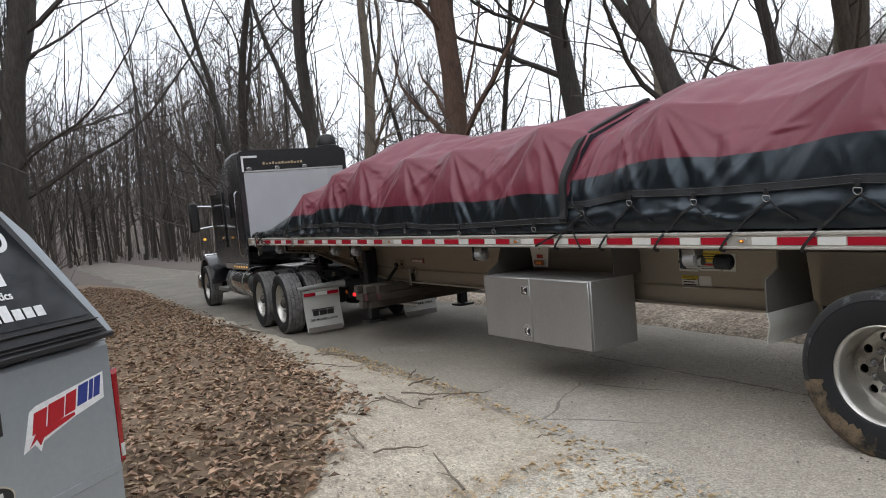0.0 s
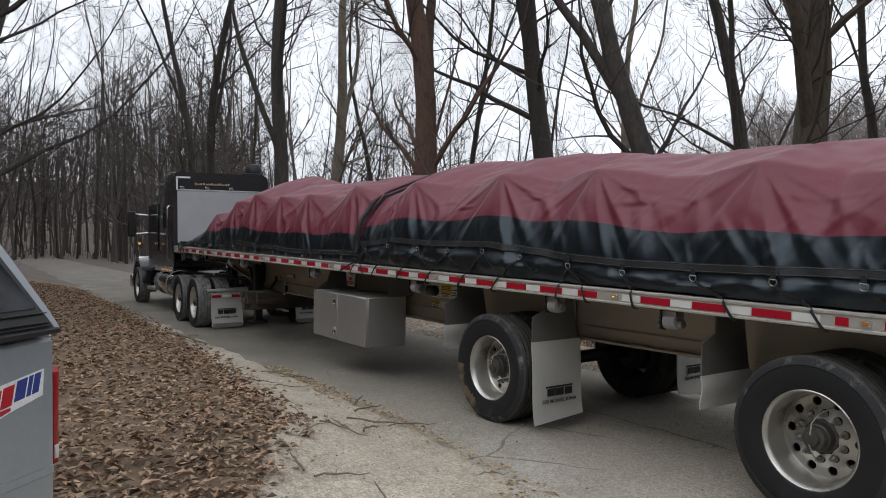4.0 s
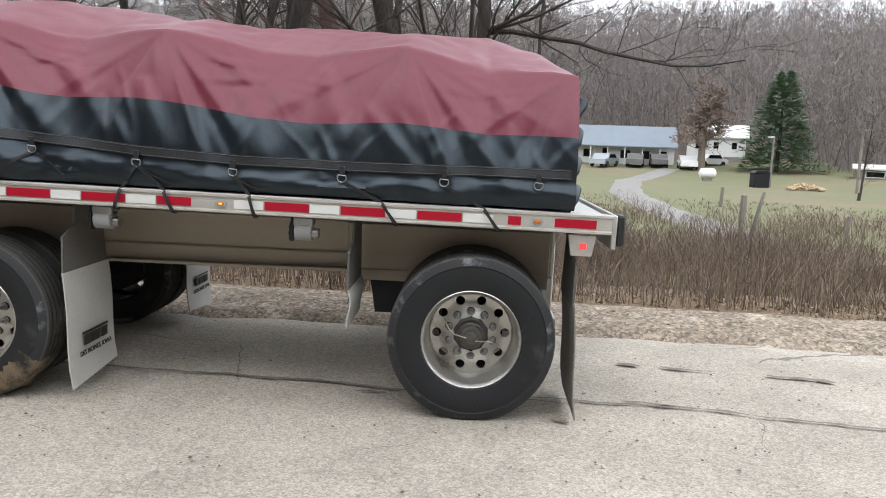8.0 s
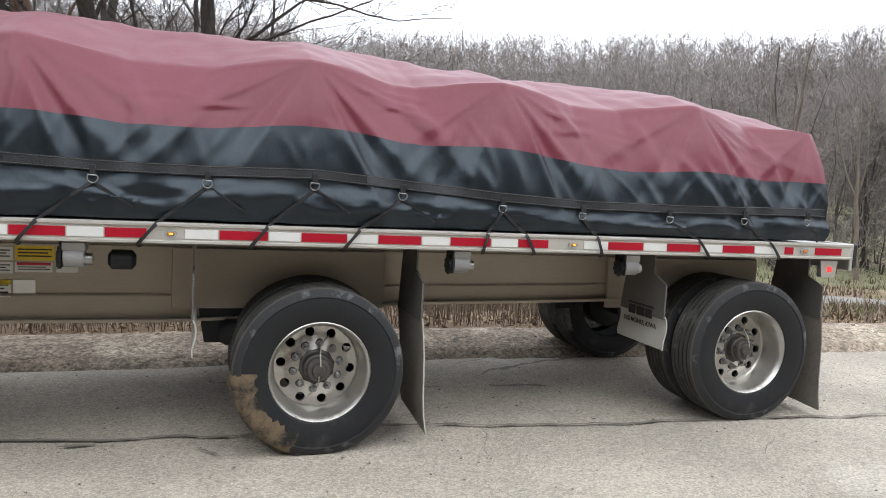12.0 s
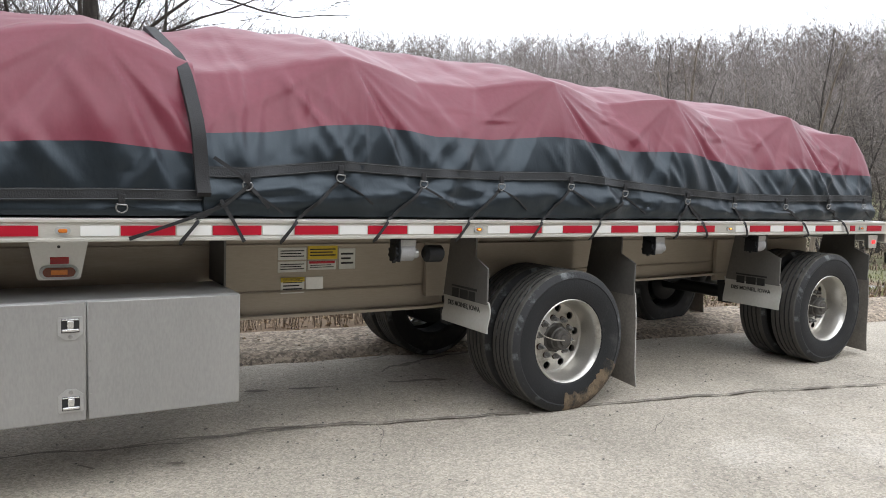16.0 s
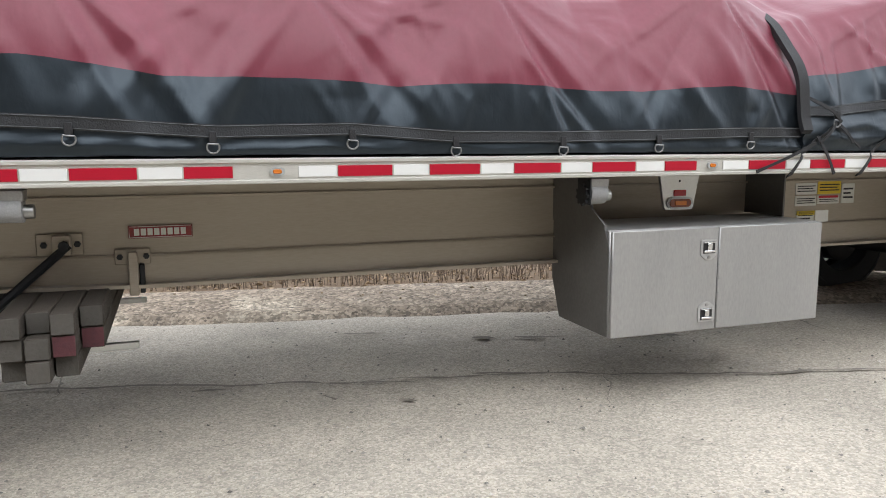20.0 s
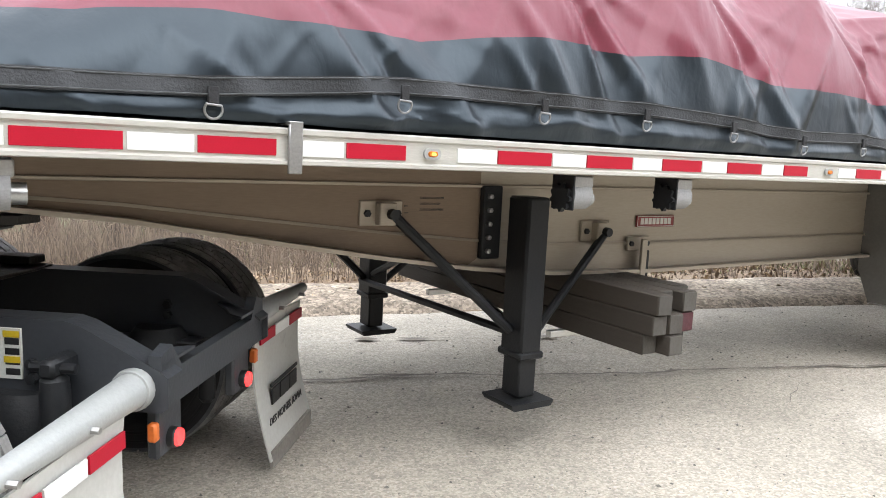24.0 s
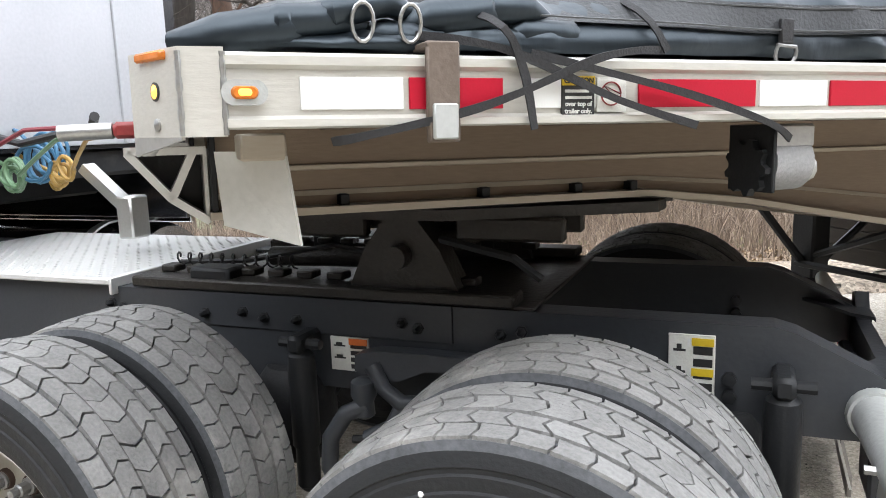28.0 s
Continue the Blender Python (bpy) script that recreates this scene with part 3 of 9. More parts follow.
def strip(name, near, far, xs, z, mat, label, cuts=8, edge=0.05, kind="structure", follow=False):
    """A paved strip between two edges, slightly uneven at its borders."""
    s, v, f = Shape(), [], []
    for i, x in enumerate(xs):
        a, b = lerp(x, near), lerp(x, far)
        a += edge * noise.noise((x * 1.9, 1, 4)) + 0.4 * edge * noise.noise((x * 7, 1, 4))
        b += edge * noise.noise((x * 1.9, 9, 4)) + 0.4 * edge * noise.noise((x * 7, 9, 4))
        for k in range(cuts + 1):
            y = a + (b - a) * k / cuts
            v.append((x, y, z + (height(x, y) if follow else 0) + 0.006 * noise.noise((x * 0.9, y * 0.9, 0)) - ((0.09 if follow else 0.035) if k in (0, cuts) or (i in (0, len(xs) - 1) and abs(x) < 30) else 0)))
    n = cuts + 1
    for i in range(len(xs) - 1):
        for k in range(cuts):
            a = i * n + k
            f.append((a, a + n, a + n + 1, a + 1))
    s.v, s.f, s.m = v, f, [0] * len(f)
    return tagged(new(name, s.mesh(name, mat, angle=80)), label, "road", kind=kind)


strip("road", NEAR_EDGE, FAR_EDGE, [*np.arange(-74, -20, 3), *np.arange(-20, 20, 0.3), *np.arange(20, 46, 2)], 0.0, M_ROAD, "worn grey country road with patched cracks")
strip("pavement", [(-4.4, 2.6), (-3.6, -2), (-3, -8), (24, -8.5)], [(-4.4, 3.35), (-3.5, 3.55), (0, 3.2), (4, 2.7), (7, 2.9), (12, 1.4), (24, -4.5)], list(np.arange(-4.4, 24, 0.3)), 0.012, M_ROAD_NEAR, "gravelly asphalt apron of the driveway beside the road", cuts=14, edge=0.25)


DRIVE = [(19.5, 5.6), (16.5, 7.6), (14.4, 9.2), (12.6, 10.6), (11.4, 12.2), (10.7, 14.5), (10.1, 17), (9.4, 19.5), (8.8, 22.5), (8.6, 27), (8.7, 35), (9.5, 46), (13, 62), (22, 82)]


def off_drive(x, y):
    """How far a place lies from the middle of the drive."""
    p, best = Vector((x, y)), 99.0
    for a, b in zip(DRIVE, DRIVE[1:]):
        a, b = Vector(a), Vector(b)
        t = max(0.0, min(1.0, (p - a).dot(b - a) / (b - a).length_squared))
        best = min(best, (p - a.lerp(b, t)).length)
    return best


def drive():
    s, v, f = Shape(), [], []
    rows = []
    for (x0, y0), (x1, y1) in zip(DRIVE, DRIVE[1:]):
        for k in range(8):
            rows.append((Vector((x0 + (x1 - x0) * k / 8, y0 + (y1 - y0) * k / 8)), Vector((y1 - y0, x0 - x1)).normalized()))
    for i, (p, o) in enumerate(rows):
        for k in (-2, -1, 0, 1, 2):
            q = p + o * (0.52 * k + (0.18 * noise.noise((p.y * 0.7, k, 2)) if abs(k) == 2 else 0))
            v.append((q.x, q.y, height(q.x, q.y) + (0.02 if abs(k) == 2 else 0.06)))
    for i in range(len(rows) - 1):
        for k in range(4):
            a = i * 5 + k
            f.append((a, a + 1, a + 6, a + 5))
    s.v, s.f, s.m = v, f, [0] * len(f)
    tagged(new("driveway", s.mesh("driveway", M_DRIVE, angle=80)), "pale gravel drive winding up to a farmhouse", "driveway", kind="structure")


drive()


def crack(points, width, rnd):
    """A tar-filled crack as a thin ragged ribbon lying on the road."""
    s, v, f = Shape(), [], []
    line = []
    for (x0, y0), (x1, y1) in zip(points, points[1:]):
        n = max(2, int(math.hypot(x1 - x0, y1 - y0) / 0.07))
        for k in range(n):
            line.append((x0 + (x1 - x0) * k / n, y0 + (y1 - y0) * k / n))
    line.append(points[-1])
    for i, (x, y) in enumerate(line):
        j = 0.05 * noise.noise((x * 3, y * 3, 5)) + rnd.uniform(-0.008, 0.008)
        w = width * 0.72 * (0.15 + rnd.random() * 0.75) * (0.4 if i in (0, len(line) - 1) else 1)
        d = Vector((line[min(i + 1, len(line) - 1)][0] - line[max(i - 1, 0)][0], line[min(i + 1, len(line) - 1)][1] - line[max(i - 1, 0)][1]))
        d.normalize()
        v += [(x - d.y * (j + w), y + d.x * (j + w), 0.016), (x - d.y * (j - w), y + d.x * (j - w), 0.016)]
    f = [(2 * i, 2 * i + 1, 2 * i + 3, 2 * i + 2) for i in range(len(line) - 1)]
    s.v, s.f, s.m = v, f, [0] * len(f)
    ob = new("road_crack", s.mesh("road_crack", M_CRACK, fix=False))
    return tagged(ob, "dark weathered crack in the road surface", "crack", "cracks in the road", "structure")


RNDC = random.Random(5)
crack([(-7, 5.3), (-4, 5.1), (-1.5, 4.9), (0.0, 4.74), (0.8, 4.7), (1.3, 4.68), (1.7, 4.6), (2.2, 4.5), (2.8, 4.43), (3.4, 4.37), (4.2, 4.28), (4.8, 4.2), (6.5, 3.85), (9, 3.0)], 0.034, RNDC)
for pts, w in [([(0.95, 4.74), (1.3, 4.7)], 0.06), ([(1.1, 5.62), (1.25, 5.55)], 0.07), ([(1.42, 5.57), (1.8, 5.5)], 0.06), ([(2.2, 5.5), (2.65, 5.36)], 0.07), ([(0.1, 5.9), (0.4, 5.86)], 0.04),
               ([(0.2, 4.72), (0.4, 4.66), (0.6, 4.62)], 0.05), ([(0.0, 4.5), (0.1, 4.42)], 0.05), ([(0.45, 4.34), (0.55, 4.3)], 0.05), ([(-0.8, 4.7), (-0.6, 4.72)], 0.05), ([(-5.2, 4.4), (-4.4, 4.6)], 0.03)]:
    crack(pts, w, RNDC)


# strips of sand along both borders of the road
strip("dirt_verge", [(a, b - 0.3) for a, b in FAR_EDGE], [(a, b + 0.75) for a, b in FAR_EDGE], list(np.arange(-24, 20, 0.3)), 0.05, M_VERGE, "pale sand verge with leaf crumbs along the road", cuts=7, edge=0.14, follow=True)
strip("sawdust_verge", [(-16, 3.75), (-11, 3.2), (-7.6, 2.6), (-5.9, 2.1), (-4.6, 1.3), (-3.6, 0.4)], [(-16, 3.95), (-11, 3.75), (-6, 3.5), (-3.6, 3.3)], list(np.arange(-16, -3.5, 0.25)), 0.03, M_DIRT, "sawdust and pale dirt between leaf bank and road", cuts=8, edge=0.2, follow=True)


def gravel():
    """Loose stones on the road and its near border."""
    rnd = random.Random(31)
    s = Shape()
    v, f = [], []
    for i in range(7000):
        x = rnd.uniform(-6, 7)
        y = 1.4 + 5.0 * rnd.random() ** 1.7
        r = 0.004 + 0.009 * rnd.random() ** 3
        z = 0.012 + (0.004 if y < 3 else 0)
        if x < -3.8 and y < lerp(x, NEAR_EDGE):
            z = height(x, y) + 0.035
        o = len(v)
        a = rnd.uniform(0, 6.3)
        for k in range(4):
            rr = r * rnd.uniform(0.7, 1.3)
            v.append((x + rr * math.cos(a + k * 1.57), y + rr * math.sin(a + k * 1.57), z))
        v.append((x + rnd.uniform(-0.3, 0.3) * r, y + rnd.uniform(-0.3, 0.3) * r, z + r * rnd.uniform(0.5, 0.95)))
        f += [(o + k, o + (k + 1) % 4, o + 4) for k in range(4)]
    s.v, s.f, s.m = v, f, [0] * len(f)
    tagged(new("gravel", s.mesh("gravel", M_STONE, smooth=False, fix=False)), "loose pale and grey gravel on the road", "gravel", kind="stuff")


gravel()


# ---- trees and growth ----
TWIG = {"least": 0.0045}


def grow(rnd, at, way, length, radius, level, trunk, twigs, spread=1.0, curl=0.25, kids=(7, 5, 4), low=0.2):
    """One limb with its branches: thick levels go to trunk, thin ones to twigs."""
    p, d = Vector(at), Vector(way).normalized()
    n = (12, 8, 4, 2)[min(level, 3)]
    pts, rs = [p.copy()], [radius]
    for i in range(n):
        d = (d + Vector((rnd.uniform(-1, 1), rnd.uniform(-1, 1), rnd.uniform(-0.5, 0.9) if level else rnd.uniform(-0.2, 0.6))) * curl * (0.48 if level == 0 else 1.0)).normalized()
        p = p + d * length / n
        pts.append(p.copy())
        rs.append(max(radius * (1 - 0.8 * (i + 1) / n), TWIG["least"]))
    if level == 0 and not trunk.v:
        trunk.axis = pts
    (trunk if level <= 1 else twigs).tube(pts, rs, (9, 5, 3, 3)[min(level, 3)], cap=False)
    if level >= len(kids):
        return
    for k in range(kids[level]):
        t = rnd.uniform(low if level == 0 else 0.15, 0.98)
        i = min(int(t * n), n - 1)
        q = pts[i].lerp(pts[i + 1], t * n - i)
        ax = (pts[i + 1] - pts[i]).normalized()
        a = rnd.uniform(0, 2 * math.pi)
        o = ax.orthogonal().normalized()
        o.rotate(Matrix.Rotation(a, 3, ax))
        w = ax * rnd.uniform(0.45, 1.1) + o * rnd.uniform(0.5, 1.0) * spread + Vector((0, 0, 0.2))
        share = rnd.uniform(0.2, 0.42) if level == 0 else rnd.uniform(0.34, 0.6)
        grow(rnd, q, w, length * (1 - 0.4 * t) * share, rs[i] * (rnd.uniform(0.14, 0.34) if level == 0 else rnd.uniform(0.32, 0.5)), level + 1, trunk, twigs, spread, curl * 1.2, kids, low)


def tree(seed, at, h, r, lean=(0, 0), bark=None, kids=(15, 7, 5), label="bare grey tree with a forked crown", spread=1.0, group="bare trees by the road", limbs=(), low=0.16, fork=True, twig=None):
    rnd = random.Random(seed)
    a, b = Shape(), Shape()
    grow(rnd, (0, 0, -0.2), (lean[0], lean[1], 1), h, r, 0, a, b, spread, 0.24, kids, low)
    axis = a.axis

    def stem(z):
        return min(axis, key=lambda p: abs(p.z - z))
    if fork:
        # one or two stout leaders beside the main stem
        for k in range(rnd.choice((1, 1, 2))):
            z = h * rnd.uniform(0.2, 0.42)
            w = rnd.uniform(0, 6.3)
            grow(rnd, stem(z), (lean[0] + 0.28 * math.cos(w), lean[1] + 0.28 * math.sin(w), 1), h * 0.55, r * rnd.uniform(0.35, 0.5), 0, a, b, spread, 0.3, (kids[0] // 2, *kids[1:]), 0.15)
    a.tube([(0, 0, -0.25), (0.02 * lean[0], 0, 0.1), (lean[0] * 0.45, lean[1] * 0.45, 0.45)], [r * 1.7, r * 1.25, r * 0.98], 10, cap=False)
    for z, way, ln, rr in limbs:
        q = stem(z)
        grow(rnd, q, way, ln, rr, 1, a, b, spread, 0.3, kids)
    ob = thing("tree", label, "tree", group, at=(*at, height(*at)))
    part("trunk", a, bark or M_BARK, ob, angle=60, fix=False)
    part("crown", b, twig or M_TWIG, ob, angle=60, fix=False)
    return ob


def polar(bearing, d):
    return (-0.3 + d * math.cos(radians(bearing)), -0.24 + d * math.sin(radians(bearing)))


# seed, bearing, distance, height, radius, lean, bark
for sd, b, d, h, r, ln, bk, lab in [
    (11, 156.2, 23, 17, 0.27, (0.0, 0.02), M_BARK, "tall bare tree with forked limbs"),
    (12, 152.9, 25, 16, 0.24, (0.16, 0.1), M_BARK_PALE, "pale bare tree leaning over"),
    (13, 148.9, 27, 13, 0.11, (0.02, 0.0), M_BARK, "slender dark bare tree"),
    (14, 144.6, 19.5, 17, 0.37, (-0.06, -0.04), M_BARK_RED, "thick reddish-brown bare tree trunk"),
    (15, 142.6, 24, 14, 0.12, (0.03, 0.02), M_BARK, "slender dark bare tree"),
    (16, 135.6, 19, 17, 0.33, (0.0, 0.0), M_BARK, "thick bare tree forking above the road"),
    (17, 124.4, 16.5, 16, 0.31, (-0.3, -0.22), M_BARK, "dark tree leaning steeply"),
    (18, 129.5, 24, 15, 0.16, (0.03, 0.0), M_BARK_PALE, "bare grey roadside tree"),
    (19, 122.4, 18, 15, 0.19, (0.02, 0.0), M_BARK, "bare tree with long side limbs"),
    (20, 118.6, 13.5, 15, 0.33, (-0.11, -0.06), M_BARK_MOSS, "thick mossy leaning tree trunk"),
    (21, 113.6, 22, 14, 0.17, (0.06, 0.0), M_BARK, "bare grey roadside tree"),
    (22, 160.4, 29, 17, 0.2, (-0.03, 0.0), M_BARK, "tall bare tree with forked limbs"),
    (23, 163.0, 34, 17, 0.2, (0.02, 0.0), M_BARK, "tall bare tree with forked limbs"),
    (24, 176.9, 15.5, 15, 0.24, (0.0, 0.0), M_BARK, "dark bare tree on the leafy bank"),
    (25, 178.5, 27, 17, 0.22, (0.02, 0.0), M_BARK, "tall bare tree with forked limbs"),
    (26, 103.8, 15, 14, 0.24, (0.05, 0.0), M_BARK, "bare tree with low crooked limbs"),
    (27, 99.0, 17, 15, 0.27, (0.0, 0.0), M_BARK_RED, "thick bare brown tree"),
    (28, 94.0, 15.5, 14, 0.2, (0.04, 0.0), M_BARK, "bare tree with low crooked limbs"),
    (29, 107.5, 20, 14, 0.15, (0.1, 0.0), M_BARK, "bare grey roadside tree"),
]:
    tree(sd, polar(b, d), h, r, ln, bk, kids=(18, 9, 6), spread=1.35, label=lab)
for sd, b, d, h, r in ((50, 101.5, 22, 12, 0.12), (51, 96.5, 24, 13, 0.13), (52, 91.8, 20, 11, 0.1), (53, 85.5, 23, 10, 0.1), (54, 105.6, 18, 12, 0.13)):
    tree(sd, polar(b, d), h, r, (0.04 * (sd % 3 - 1), 0.03), M_BARK, kids=(20, 9, 6), spread=1.6, label="slim bare tree with wide twiggy limbs", low=0.12)
tree(30, polar(89.5, 15.5), 14, 0.19, (0.03, 0.0), M_BARK, kids=(15, 13, 7), label="bare tree with long limbs hanging over the road", limbs=[(5.0, (1, -0.55, 0.12), 5.1, 0.055), (4.4, (1, -0.9, 0.05), 4.1, 0.045), (5.6, (0.8, -0.8, 0.3), 4.1, 0.045), (5.3, (0.9, -0.3, 0.2), 4.4, 0.04), (4.8, (1, -0.7, 0.25), 4.4, 0.035), (5.9, (1, -0.5, 0.1), 4.8, 0.035), (5.1, (0.6, -1, 0.15), 3.4, 0.035)])
# twigs here share the haze-paled colour of the far woods
tree(31, polar(47, 22), 6.5, 0.09, (-0.1, 0.05), M_BARK_PALE, twig=M_HAZY_WOODS, kids=(20, 8, 6), low=0.04, label="small bushy bare tree at the field edge", spread=1.5)
tree(32, polar(39, 24), 6.5, 0.08, (0.1, 0.05), M_BARK_PALE, twig=M_HAZY_WOODS, kids=(20, 8, 6), low=0.04, label="small bushy bare tree at the field edge", spread=1.5)
tree(34, polar(43, 26), 6.5, 0.08, (0.0, 0.1), M_BARK_PALE, twig=M_HAZY_WOODS, kids=(20, 8, 6), low=0.04, label="small bushy bare tree at the field edge", spread=1.5)
tree(35, polar(34, 27), 6.5, 0.075, (0.1, 0.0), M_BARK_PALE, twig=M_HAZY_WOODS, kids=(20, 8, 6), low=0.04, label="small bushy bare tree at the field edge", spread=1.5)
RNDT = random.Random(71)
THICKET = [tree(36 + i, polar(30 + 9 * i, 25 + i), 7.5, 0.075, (0.12 * (i - 1), 0.06), M_BARK, twig=M_THICKET, kids=(22, 8, 6), low=0.05, label="bushy bare tree in the thicket at the field edge", spread=1.7, group="thicket at the field edge") for i in range(3)]
for k in range(46):
    bx, by = polar(RNDT.uniform(20, 56.5), RNDT.uniform(29, 41))
    bush = copy_thing(RNDT.choice(THICKET), pose(bx, by, height(bx, by) - 0.1, RNDT.uniform(-8, 8), RNDT.uniform(-8, 8), RNDT.uniform(0, 360)))
    bush.scale = (0.95, 0.95, RNDT.uniform(0.68, 0.85))
BUSH = tree(40, polar(50, 31), 3.2, 0.03, (0.1, 0.1), M_BARK, twig=M_THICKET, kids=(26, 8, 5), low=0.02, label="low tangled bare bush at the foot of the thicket", spread=2.2, group="bushes at the field edge", fork=False)
for k in range(40):
    bx, by = polar(RNDT.uniform(20, 56.5), RNDT.uniform(28.5, 33))
    copy_thing(BUSH, pose(bx, by, height(bx, by) - 0.1, RNDT.uniform(-14, 14), RNDT.uniform(-14, 14), RNDT.uniform(0, 360)))
tree(33, polar(27, 17), 8.5, 0.08, (-0.1, 0.0), M_BARK, kids=(26, 10, 6), low=0.1, label="bare tree with drooping twigs", spread=1.6)


def woods():
    """The forest along the road: a few models, copied with their own turn and size."""
    rnd = random.Random(77)
    models = [tree(100 + i, (-60 - 4 * i, 18 + 2 * i), rnd.uniform(14, 19), rnd.uniform(0.07, 0.13), (rnd.uniform(-0.05, 0.05), 0), M_BARK, kids=(12, 6, 5), label="slender bare forest tree", group="trees of the wood", low=0.25, fork=i % 2 == 0) for i in range(7)]
    spots = []
    while len(spots) < 120:
        x, y = rnd.uniform(-78, -14), rnd.uniform(-22, 44)
        n, f = lerp(x, NEAR_EDGE), lerp(x, FAR_EDGE)
        b = math.degrees(math.atan2(y, x)) % 360
        far = math.hypot(x, y)
        if (x > -66 and n - 3 < y < f + 2.5) or (y < n and (far < 20 or b > 200)) or (y > f and b < 150 and far < 30) or b < 128:
            continue
        if b < 166 and rnd.random() < 0.92:
            continue
        if all((x - a) ** 2 + (y - c) ** 2 > 3 for a, c in spots):
            spots.append((x, y))
    for x, y in spots:
        k = rnd.uniform(0.75, 1.15) * (1.25 if math.degrees(math.atan2(y, x)) % 360 > 157 else 1)
        o = copy_thing(rnd.choice(models), pose(x, y, height(x, y) - 0.1, rnd.uniform(-3, 3), rnd.uniform(-3, 3), rnd.uniform(0, 360)))
        o.scale = (k, k, k)


woods()


def far_woods():
    """The bare woods round the place, too far to tell one tree from another."""
    rnd = random.Random(3)
    hillside, close, back = Shape(), Shape(), Shape()

    def sliver(s, p, q, w):
        """A twig: one thin blade."""
        d = q - p
        o = d.cross(Vector((rnd.uniform(-1, 1), rnd.uniform(-1, 1), rnd.uniform(-0.3, 0.3)))).normalized() * w
        s.add([p - o, p + o, q], [(0, 1, 2)])

    def bare_tree(s, x, y, h, r, limbs, twigs, bend, solid=True):
        z = height(x, y) - 0.3
        lx, ly = rnd.uniform(-0.1, 0.1) * h, rnd.uniform(-0.1, 0.1) * h
        wx, wy = rnd.uniform(-bend, bend), rnd.uniform(-bend, bend)
        stem = [Vector((x + lx * t + wx * math.sin(t * 5), y + ly * t + wy * math.sin(t * 4 + 1), z + h * t)) for t in (0, 0.3, 0.55, 0.8, 1.0)]
        s.tube(stem, [r * 1.2, r, r * 0.7, r * 0.4, 0.012], 3, cap=False)
        for k in range(limbs):
            t = rnd.uniform(0.12, 0.96)
            i = min(3, int(t * 4))
            p = stem[i].lerp(stem[i + 1], t * 4 - i)
            a, ln = rnd.uniform(0, 6.3), h * rnd.uniform(0.15, 0.34) * (1.3 - 0.8 * t)
            m = p + Vector((math.cos(a) * ln * 0.5, math.sin(a) * ln * 0.5, ln * rnd.uniform(0.15, 0.45)))
            q = m + Vector((math.cos(a) * ln * 0.35, math.sin(a) * ln * 0.35, ln * rnd.uniform(0.4, 0.8)))
            if solid:
                s.tube([p, m, q], [r * 0.4, r * 0.26, 0.01], 3, cap=False)
            else:
                o = (q - p).cross(Vector((rnd.uniform(-1, 1), rnd.uniform(-1, 1), 0))).normalized() * r * 0.42
                s.add([p - o, p + o, m + o * 0.6, m - o * 0.6, q], [(0, 1, 2, 3), (3, 2, 4)])
            for j in range(twigs):
                e = (p.lerp(m, rnd.uniform(0.3, 1)) if j % 2 else m.lerp(q, rnd.random()))
                sliver(s, e, e + Vector((rnd.uniform(-1, 1), rnd.uniform(-1, 1), rnd.uniform(0.1, 1.4))) * ln * rnd.uniform(0.25, 0.55), rnd.uniform(0.014, 0.028) if solid else rnd.uniform(0.022, 0.05))

    count = 0
    while count < 7400:
        b = rnd.uniform(-25, 205)
        d = 78 + 370 * rnd.random() ** 1.05
        if b > 140:
            d = 42 + 120 * rnd.random()
        x, y = d * math.cos(radians(b)), d * math.sin(radians(b))
        if lerp(x, NEAR_EDGE) - 3 < y < lerp(x, FAR_EDGE) + 2 and -66 < x < -20:
            continue
        if (b > 128 and rnd.random() < 0.42) or (128 < b < 158 and rnd.random() < 0.85):
            continue
        if (5 < x < 34 and y < 93) or (34 <= x < 52 and y < 77):
            continue
        h = (11.5 + 5 * noise.noise((x * 0.04, y * 0.04, 2)) + rnd.uniform(-4, 3.5)) if b < 128 else rnd.uniform(12, 18)
        near = d < 130
        bare_tree(close if b > 128 else hillside, x, y, h, h * (rnd.uniform(0.004, 0.0085) if b > 128 else rnd.uniform(0.002, 0.005)), 11 if near else 7, 6 if near else 4, 0.5, b > 128)
        count += 1
    for i in range(6500):
        b, d = rnd.uniform(5, 112), 84 + 120 * rnd.random() ** 1.2
        x, y = d * math.cos(radians(b)), d * math.sin(radians(b))
        if not ((5 < x < 34 and y < 93) or (34 <= x < 52 and y < 77)):
            h = rnd.uniform(7, 15)
            bare_tree(hillside, x, y, h, h * rnd.uniform(0.0018, 0.0045), 10, 6, 0.8, False)
    for i in range(900):
        b, d = rnd.uniform(84, 122), rnd.uniform(92, 150)
        bare_tree(hillside, d * math.cos(radians(b)), d * math.sin(radians(b)), rnd.uniform(13, 18), rnd.uniform(0.03, 0.07), 10, 6, 0.8, False)
    s = hillside
    for i in range(6500):
        b, d = rnd.uniform(-25, 130), rnd.uniform(84, 260)
        x, y = d * math.cos(radians(b)), d * math.sin(radians(b))
        if (5 < x < 34 and y < 93) or (34 <= x < 52 and y < 77):
            continue
        z, h = height(x, y) - 0.2, rnd.uniform(1.5, 5.5)
        for k in range(9):
            p = Vector((x + rnd.uniform(-1.2, 1.2), y + rnd.uniform(-0.6, 0.6), z + rnd.uniform(0, 0.5) * h))
            sliver(s, p, p + Vector((rnd.uniform(-1, 1) * h * 0.5, rnd.uniform(-1, 1) * h * 0.5, h * rnd.uniform(0.3, 0.8))), rnd.uniform(0.02, 0.05))
